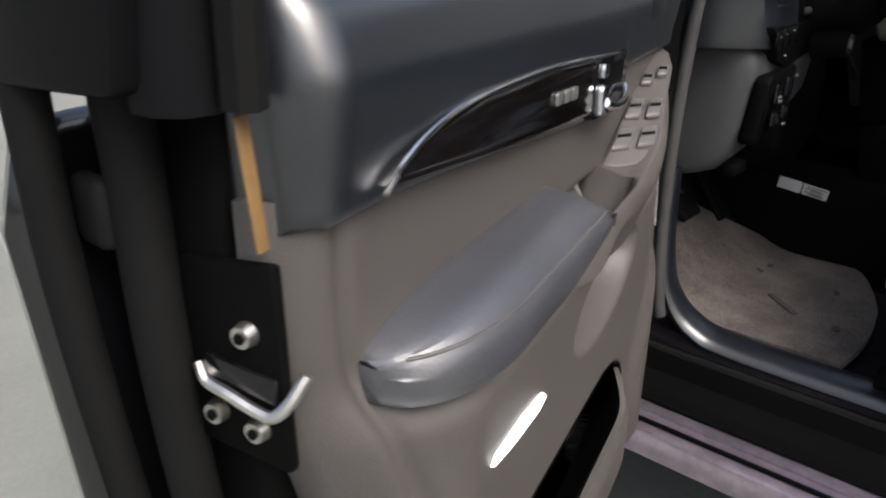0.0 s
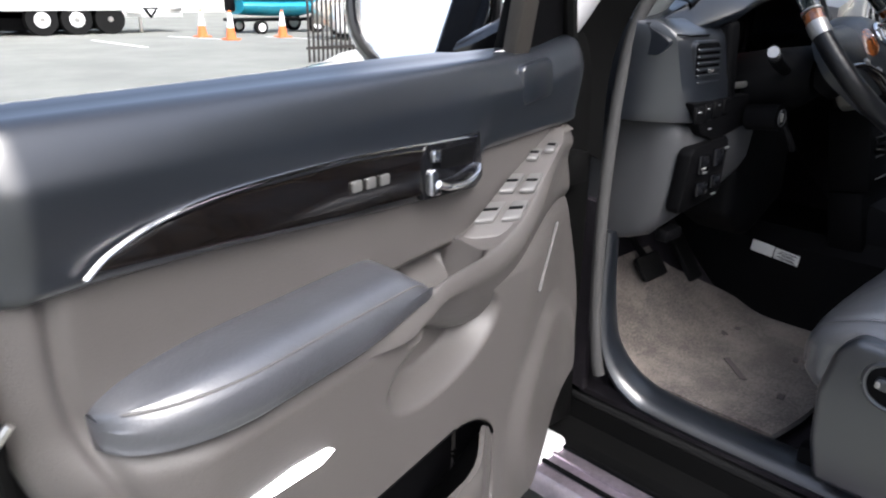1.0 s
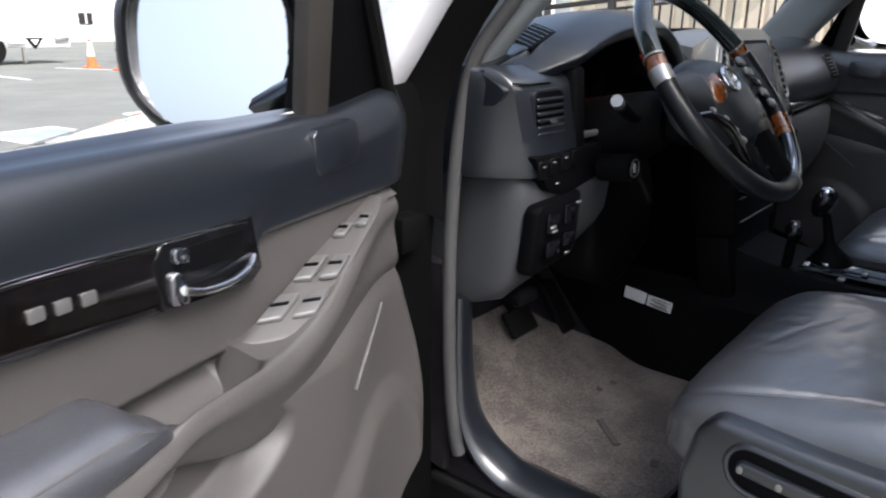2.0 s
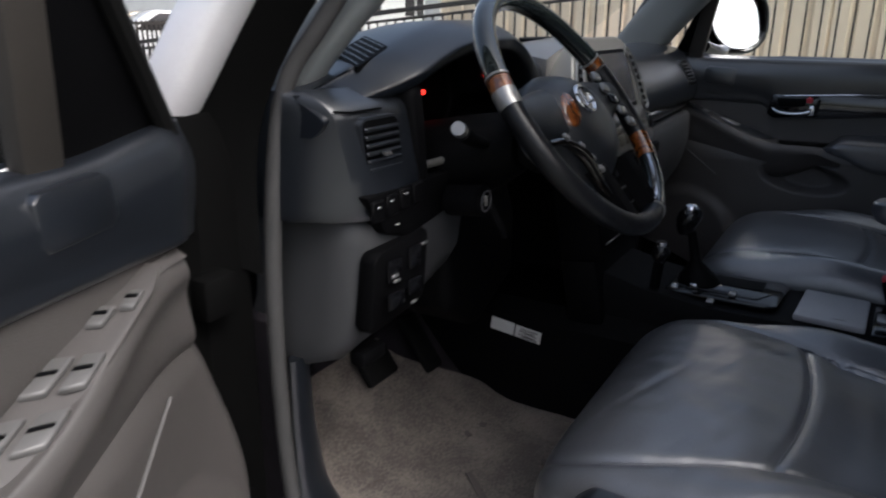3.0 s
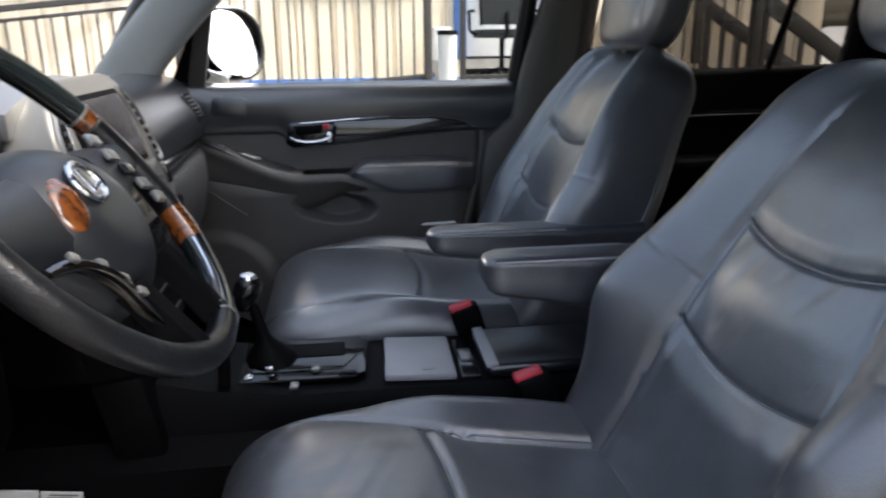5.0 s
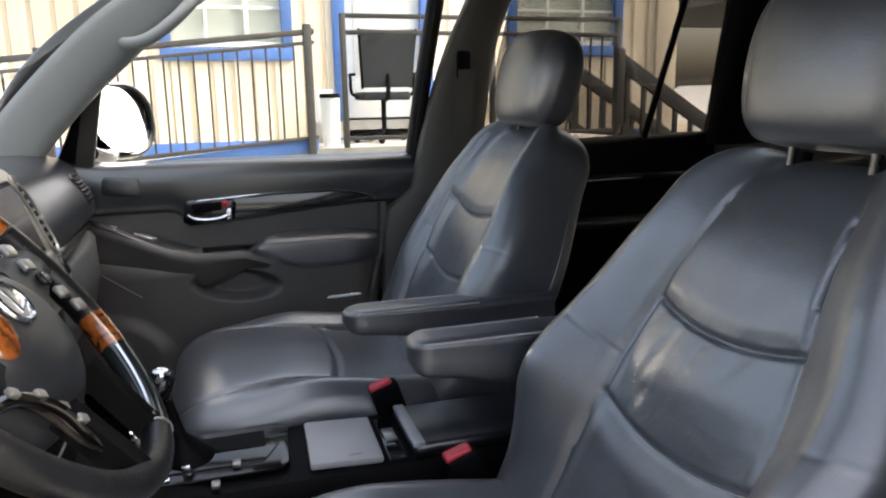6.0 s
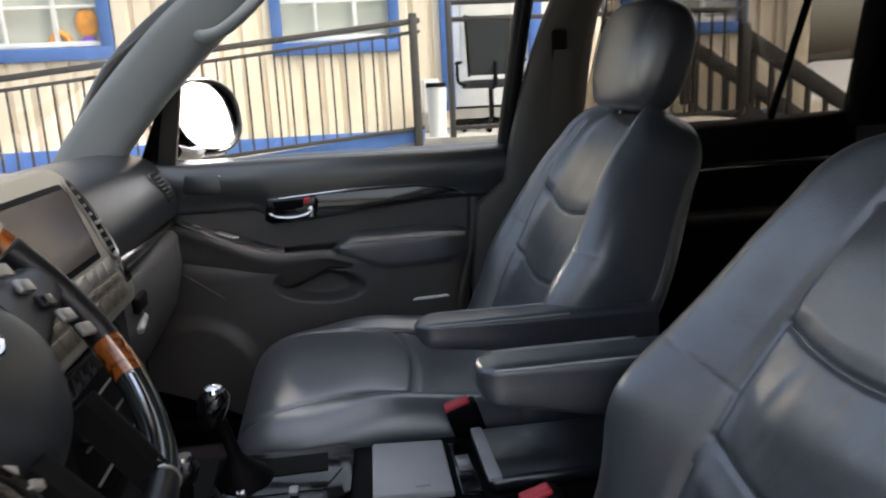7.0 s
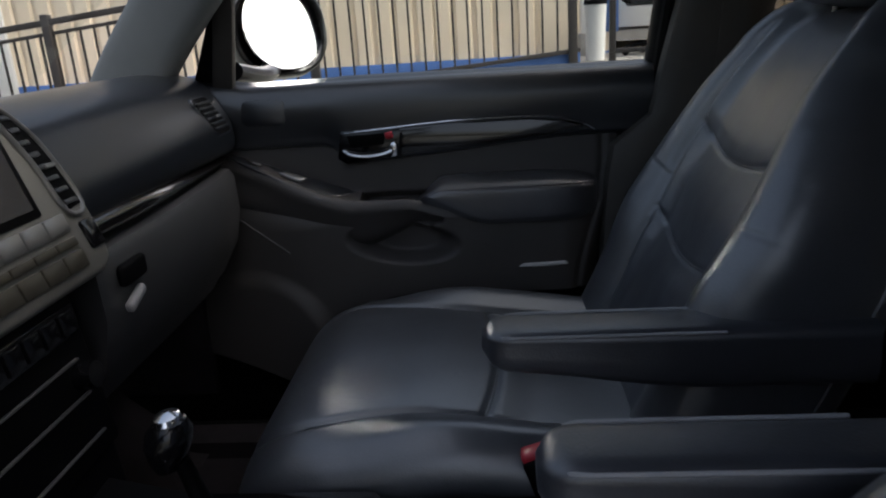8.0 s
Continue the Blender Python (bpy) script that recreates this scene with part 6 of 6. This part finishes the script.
for s, x in ((0, 5.48), (1, 6.6)):
    part("handrail", slab([(-4.25, 1.75), (-4.25, 1.57), (-5.9, 0.55), (-5.9, 0.73)], yz(x), 0, 0.05, 0.006), M_RAIL, stairs)
    part("stringer", slab([(-4.3, 1.05), (-4.3, 0.80), (-5.8, 0.0), (-6.0, 0.0), (-5.95, 0.15)], yz(x), 0, 0.05), M_RAIL, stairs)
    for k in range(8):
        yy = -4.35 - 0.19 * k
        part("baluster", rbox((x + 0.025, yy, 1.31 - 0.118 * k), (0.03, 0.05, 0.75), 0.003), M_RAIL, stairs)
    part("newel", rbox((x + 0.025, -4.25, 1.4), (0.09, 0.09, 0.75), 0.008), M_RAIL, stairs)
for k in range(6):
    part("tread", rbox((6.05, -4.55 - 0.26 * k, 0.92 - 0.17 * k), (1.1, 0.28, 0.04), 0.005), M_RAIL, stairs)

# office chair, bin and boxes on the landing
M_CHAIR = material("black_mesh_fabric", (0.018, 0.020, 0.022), 0.8, vary=0.15, grain=0.4, grain_scale=300)
CX, CY, CZ = 6.12, -1.99, 0.90
chair = thing("office_chair", (CX, CY, CZ), "black high-backed office chair on the landing", "chair")
# the back faces the wall; its mesh bows between two side rails
part("back", sheet(12, 14, lambda a, b: (CX - 0.20 + 0.05 * math.cos(math.pi * (a - 0.5)) - 0.05 * b, CY + lerp(-0.27, 0.27, a) * lerp(0.86, 1.0, b), CZ + lerp(0.53, 1.06, b)), lambda a, b: (CX - 0.22 + 0.05 * math.cos(math.pi * (a - 0.5)) - 0.05 * b, CY + lerp(-0.27, 0.27, a) * lerp(0.86, 1.0, b), CZ + lerp(0.53, 1.06, b))), M_CHAIR, chair)
for s in (-1, 1):
    part("back_rail", tube(spline([(CX - 0.17, CY + 0.24 * s, CZ + 0.52), (CX - 0.20, CY + 0.255 * s, CZ + 0.78), (CX - 0.25, CY + 0.275 * s, CZ + 1.07)], 5), 0.013, 8), M_BLACK, chair)
    part("chair_arm", tube(spline([(CX + 0.02, CY + 0.22 * s, CZ + 0.44), (CX + 0.02, CY + 0.31 * s, CZ + 0.48), (CX + 0.01, CY + 0.32 * s, CZ + 0.62), (CX + 0.10, CY + 0.31 * s, CZ + 0.655), (CX - 0.14, CY + 0.31 * s, CZ + 0.655)], 5), 0.016, 8), M_BLACK, chair)
part("back_stem", tube(spline([(CX + 0.02, CY, CZ + 0.42), (CX - 0.20, CY, CZ + 0.44), (CX - 0.21, CY, CZ + 0.66)], 5), 0.022, 8), M_BLACK, chair)
part("seat", rbox((CX + 0.06, CY, CZ + 0.45), (0.46, 0.48, 0.08), 0.03, 3), M_CHAIR, chair)
part("gas_lift", rod((CX, CY, CZ + 0.10), (CX, CY, CZ + 0.42), 0.025, 10), M_BLACK, chair)
for k in range(5):
    a = 2 * math.pi * k / 5 + 0.3
    u, v = CX + 0.28 * math.cos(a), CY + 0.28 * math.sin(a)
    part("base_arm", rod((CX, CY, CZ + 0.12), (u, v, CZ + 0.07), 0.02, 8, 0.014), M_BLACK, chair)
    part("castor", rod((u - 0.02, v, CZ + 0.028), (u + 0.02, v, CZ + 0.028), 0.028, 10), M_BLACK, chair)
bucket = thing("white_bin", (5.75, -1.40, CZ), "white plastic bin on the landing by the post", "bin")
part("body", rod((5.75, -1.40, CZ), (5.75, -1.40, CZ + 0.44), 0.075, 18, 0.09), M_TRIMW, bucket)
part("lid", rod((5.75, -1.40, CZ + 0.44), (5.75, -1.40, CZ + 0.48), 0.095, 18, 0.09), M_BLACK, bucket)
carton = thing("white_box", (6.50, -1.45, CZ), "white box on a grey crate by the entrance", "box")
part("carton", rbox((6.50, -1.45, CZ + 0.36), (0.2, 0.16, 0.32), 0.01), M_TRIMW, carton)
part("crate", rbox((6.50, -1.45, CZ + 0.10), (0.24, 0.2, 0.20), 0.01), M_CONCRETE, carton)

# ---- parking lot ahead ----
M_LINE = material("road_paint", (0.72, 0.72, 0.70), 0.7, vary=0.15, scale=3)
M_BADGE = material("blue_road_paint", (0.30, 0.42, 0.58), 0.7, vary=0.2, scale=3)
marks = thing("road_markings", (2, 9, 0.0), "white and blue painted parking markings", "road marking", kind="structure")
for x, y, L, r in ((3.88, 9.27, 0.85, 2), (3.44, 8.55, 1.4, 88), (3.85, 8.56, 1.65, 58), (4.83, 17.4, 2.9, -87), (7.3, 18.4, 2.1, -70), (9.6, 16.6, 3.0, -70), (-1.85, 2.9, 1.5, 62), (-1.75, 4.6, 1.6, 10), (-1.5, 6.2, 2.2, 8)):
    part("line", rbox((x, y, 0.004), (L, 0.11, 0.006), 0, 1, pose(0, 0, 0, 0, 0, r)), M_LINE, marks)
part("badge", rbox((1.88, 8.14, 0.005), (0.90, 1.0, 0.006), 0, 1, pose(0, 0, 0, 0, 0, 9)), M_LINE, marks)
part("badge_field", rbox((1.88, 8.14, 0.009), (0.74, 0.84, 0.006), 0, 1, pose(0, 0, 0, 0, 0, 9)), M_BADGE, marks)

M_CONE = material("orange_cone", (0.75, 0.16, 0.04), 0.5, vary=0.15)


def cone():
    c = thing("traffic_cone", (0, 0, 0), "orange traffic cone with a white collar on the asphalt", "traffic cone", group="traffic cones")
    part("base", rbox((0, 0, 0.02), (0.36, 0.36, 0.04), 0.01), M_CONE, c)
    part("body", rod((0, 0, 0.04), (0, 0, 0.72), 0.13, 18, 0.03), M_CONE, c)
    part("collar", rod((0, 0, 0.30), (0, 0, 0.66), 0.096, 18, 0.042), M_TRIMW, c)
    return c


first = cone()
first.matrix_basis = pose(7.55, 18.7, 0)
for x, y in ((7.65, 17.3), (9.35, 17.6)):
    copy_thing(first, pose(x, y, 0))

trailer = thing("semi_trailer", (3, 22.5, 0), "white box semi-trailer parked across the lot", "trailer")
part("box", rbox((0.75, 22.4, 2.17), (11.5, 2.5, 3.1), 0.05), M_TRIMW, trailer)
part("chassis", rbox((0.75, 22.4, 0.52), (11.3, 1.3, 0.2), 0.02), M_BLACK, trailer)
for k in range(18):
    part("side_rib", rbox((-4.65 + 0.63 * k, 21.13, 2.17), (0.05, 0.03, 3.0), 0.008), M_TRIMW, trailer)
part("underbody", rbox((4.9, 22.5, 0.36), (3.0, 1.5, 0.50), 0.05), M_BLACK, trailer, "dark axles and suspension")
for x in (4.35, 5.22, 6.1):
    for yy in (21.35, 23.45):
        w = part("wheel", rod((x, yy - 0.15, 0.40), (x, yy + 0.15, 0.40), 0.40, 24), M_RUBBER, trailer)
        part("rim", rod((x, yy - 0.17, 0.40), (x, yy - 0.12, 0.40), 0.20, 20, 0.17), M_TRIMW if x < 6 else M_RUBBER, w)
        part("hub", rod((x, yy - 0.19, 0.40), (x, yy - 0.16, 0.40), 0.07, 12), M_STEEL, w)
part("rear_frame", rbox((7.35, 22.0, 0.52), (1.7, 1.6, 0.16), 0.03), M_TRIMW, trailer)
part("rear_box", rbox((6.75, 21.15, 0.66), (0.45, 0.25, 0.22), 0.03), M_TRIMW, trailer)
part("warning_triangle", slab([(7.0, 0.70), (7.46, 0.70), (7.23, 0.40)], xz(21.14), 0, 0.04, 0.006), M_BLACK, trailer, "dark warning triangle")
part("triangle_field", slab([(7.12, 0.66), (7.34, 0.66), (7.23, 0.50)], xz(21.12), 0, 0.03), M_TRIMW, trailer)
part("rear_lamp", rbox((7.95, 21.16, 0.66), (0.38, 0.12, 0.12), 0.02), M_STEEL, trailer)
for x in (2.2, 7.0):
    part("landing_leg", rbox((x, 21.4, 0.25), (0.08, 0.08, 0.5), 0.01), M_STEEL, trailer)

M_TEAL = material("teal_gelcoat", (0.03, 0.30, 0.42), 0.3, vary=0.1)
boat = thing("boat_on_trailer", (11, 20, 0), "teal and white motor boat on its trailer", "boat")
BX, BY = 9.2, 19.9
part("hull", loft([[(BX + x, BY + w * math.cos(t), z + (h if math.sin(t) > 0 else 1.35 * h) * math.sin(t)) for t in (2 * math.pi * i / 20 for i in range(20))] for x, w, z, h in ((0.0, 0.55, 0.80, 0.20), (0.8, 0.75, 0.78, 0.22), (2.0, 0.75, 0.78, 0.24), (2.8, 0.5, 0.86, 0.20), (3.4, 0.06, 0.96, 0.08))]), M_TEAL, boat)
part("gunwale", loft([[(BX + x, BY + w * math.cos(t), z + 0.05 * math.sin(t)) for t in (2 * math.pi * i / 20 for i in range(20))] for x, w, z in ((-0.02, 0.58, 1.0), (0.8, 0.79, 1.0), (2.0, 0.79, 1.01), (2.8, 0.54, 1.05), (3.44, 0.09, 1.09))]), M_TRIMW, boat, "white gunwale band")
part("windshield", slab([(BX + 1.3, 1.05), (BX + 1.8, 1.05), (BX + 1.3, 1.38)], xz(BY - 0.5), 0, 1.0), M_GLASS, boat)
part("outboard_motor", rbox((BX - 0.16, BY, 0.85), (0.24, 0.3, 0.5), 0.08, 3), M_BLACK, boat)
part("frame", rbox((BX + 1.7, BY, 0.38), (3.8, 0.8, 0.08), 0.02), M_BLACK, boat)
for x, r in ((0.42, 0.19), (2.35, 0.27)):
    for yy in (BY - 0.68, BY + 0.68):
        w = part("wheel", rod((BX + x, yy - 0.09, r), (BX + x, yy + 0.09, r), r, 20), M_RUBBER, boat)
        part("rim", rod((BX + x, yy - 0.10, r), (BX + x, yy - 0.07, r), r * 0.62, 18), M_TRIMW, w)

shed = thing("white_house", (12, 42, 0), "far white building with small dark windows", "building")
part("wall", rbox((10, 42, 3.6), (60, 6, 7.2), 0.02), M_TRIMW, shed)
part("roof", slab([(-20, 7.1), (10, 9.6), (40, 7.1)], xz(38.6), 0, 7), M_ROOFING, shed)
for x, wd in ((6.0, 1.2), (11.0, 0.7), (17.1, 0.7), (21.1, 1.2), (27.0, 1.2)):
    w = part("window", rbox((x, 38.97, 1.16), (wd, 0.08, 0.56), 0.02), M_SCREEN, shed)
    part("frame", rbox((x, 38.94, 1.16), (0.08, 0.08, 0.56), 0), M_TRIMW, w)

# fence and parked cars ahead
fence = thing("iron_fence", (9, 13, 0), "dark iron fence with upright bars ahead of the car", "fence")
for z in (0.25, 1.2):
    part("rail", rbox((9.6, 11.0, z), (7.6, 0.04, 0.05), 0), M_RAIL, fence)
for k in range(75):
    part("bar", rbox((5.85 + 0.1 * k, 11.0, 0.625), (0.03, 0.03, 1.25), 0), M_RAIL, fence)


def parked_car(x, y, rot, paint, label):
    c = thing("parked_car", (0, 0, 0), label, "car", group="parked cars")
    prof = [(-2.2, 0.35), (-2.25, 0.75), (-1.9, 0.95), (-1.1, 1.0), (-0.6, 1.42), (0.9, 1.45), (1.6, 1.02), (2.15, 0.95), (2.25, 0.6), (2.2, 0.35)]
    part("body", slab(prof, yz(-0.85), 0, 1.7, 0.08, 3), paint, c)
    part("side_glass", slab([(-0.95, 1.03), (-0.55, 1.36), (0.8, 1.39), (1.3, 1.05)], yz(-0.865), 0, 1.73, 0.02), M_SCREEN, c)
    for yy in (-1.4, 1.4):
        for xx in (-0.78, 0.78):
            w = part("wheel", rod((xx - 0.1, yy, 0.33), (xx + 0.1, yy, 0.33), 0.33, 22), M_RUBBER, c)
            part("rim", rod((xx - 0.11, yy, 0.33), (xx + 0.11, yy, 0.33), 0.2, 18), M_SILVER, w)
    c.matrix_basis = pose(x, y, 0, 0, 0, rot)
    return c


M_CARWHITE = material("white_car_paint", (0.75, 0.75, 0.74), 0.3, coat=1.0, vary=0.03)
M_CARBEIGE = material("beige_car_paint", (0.45, 0.38, 0.28), 0.3, coat=1.0, vary=0.05)
parked_car(10.2, 12.6, 60, M_CARWHITE, "white sedan parked ahead")
parked_car(11.8, 15.6, 70, M_CARBEIGE, "beige sedan parked ahead of the fence")
parked_car(9.2, -9.0, 10, M_CARWHITE, "white car parked beyond the stairs")

# trees and a carport far behind the stairs and behind the camera
M_BARK = material("bark", (0.13, 0.10, 0.075), 0.9, vary=0.3, scale=20, grain=0.6, grain_scale=60)
M_LEAF = material("leaves", (0.06, 0.10, 0.03), 0.6, vary=0.4, scale=8)


def tree(x, y, h, seed):
    rnd = random.Random(seed)
    t = thing("tree", (0, 0, 0), "leafy green tree with an uneven crown", "tree", group="trees")
    part("trunk", tube(spline([(0, 0, 0), (0.05, 0.03, h * 0.3), (-0.05, 0.1, h * 0.55), (0.05, 0.0, h * 0.85)], 5), lambda k: lerp(0.18, 0.04, k), 10), M_BARK, t)
    bm = bmesh.new()
    for k in range(1500):
        a, b, r = rnd.uniform(0, 6.28), rnd.uniform(-1, 1), rnd.random() ** 0.4
        k2 = 1 + 0.35 * noise.noise((3 * math.cos(a), 3 * math.sin(a), 2 * b + seed))
        q = math.sqrt(1 - b * b)
        c = Vector((h * 0.32 * r * q * math.cos(a) * k2, h * 0.32 * r * q * math.sin(a) * k2, h * 0.66 + h * 0.30 * r * b * k2))
        u = Vector((rnd.uniform(-1, 1), rnd.uniform(-1, 1), rnd.uniform(-1, 1))).normalized()
        v = u.orthogonal().normalized()
        s = h * 0.035
        bm.faces.new([bm.verts.new(c + u * s), bm.verts.new(c + v * s * 0.5), bm.verts.new(c - u * s), bm.verts.new(c - v * s * 0.5)])
    part("crown", bm, M_LEAF, t)
    t.matrix_basis = pose(x, y, 0)


tree(-9.0, -14.0, 6.0, 3)
tree(-2.5, -22.0, 7.0, 5)
carport = thing("carport", (12, -13, 0), "dark flat-roofed carport far behind the stairs", "carport")
part("roof", rbox((12, -13, 3.2), (9, 6, 0.35), 0.02), M_ROOFING, carport)
for x in (8.0, 16.0):
    for yy in (-10.4, -15.6):
        part("post", rbox((x, yy, 1.55), (0.2, 0.2, 3.1), 0.01), M_RAIL, carport)

pole = thing("white_pole", (9.0, 7.2, 0), "white painted steel pole beyond the ramp", "pole")
part("shaft", rod((9.0, 7.2, 0.0), (9.0, 7.2, 4.2), 0.07, 16), M_TRIMW, pole)
part("base_plate", rbox((9.0, 7.2, 0.02), (0.3, 0.3, 0.04), 0.005), M_STEEL, pole)

# made-up white building, added for the brightness beyond the end of the ramp
hall = thing("white_backdrop", (27, 20, 0), "made-up white building filling the bright view beyond the ramp", "building")
part("wall", rbox((27, 20, 2.6), (22, 8, 5.2), 0.02), M_TRIMW, hall)
part("roof", slab([(15.6, 5.15), (27, 6.8), (38.4, 5.15)], xz(15.6), 0, 8.8), M_ROOFING, hall)
for x in (18.5, 21.5, 24.5, 27.5, 30.5, 33.5):
    w = part("window", rbox((x, 15.98, 2.0), (1.3, 0.08, 1.1), 0.02), M_SCREEN, hall)
    part("frame", rbox((x, 15.94, 2.0), (0.06, 0.08, 1.1), 0), M_TRIMW, w)
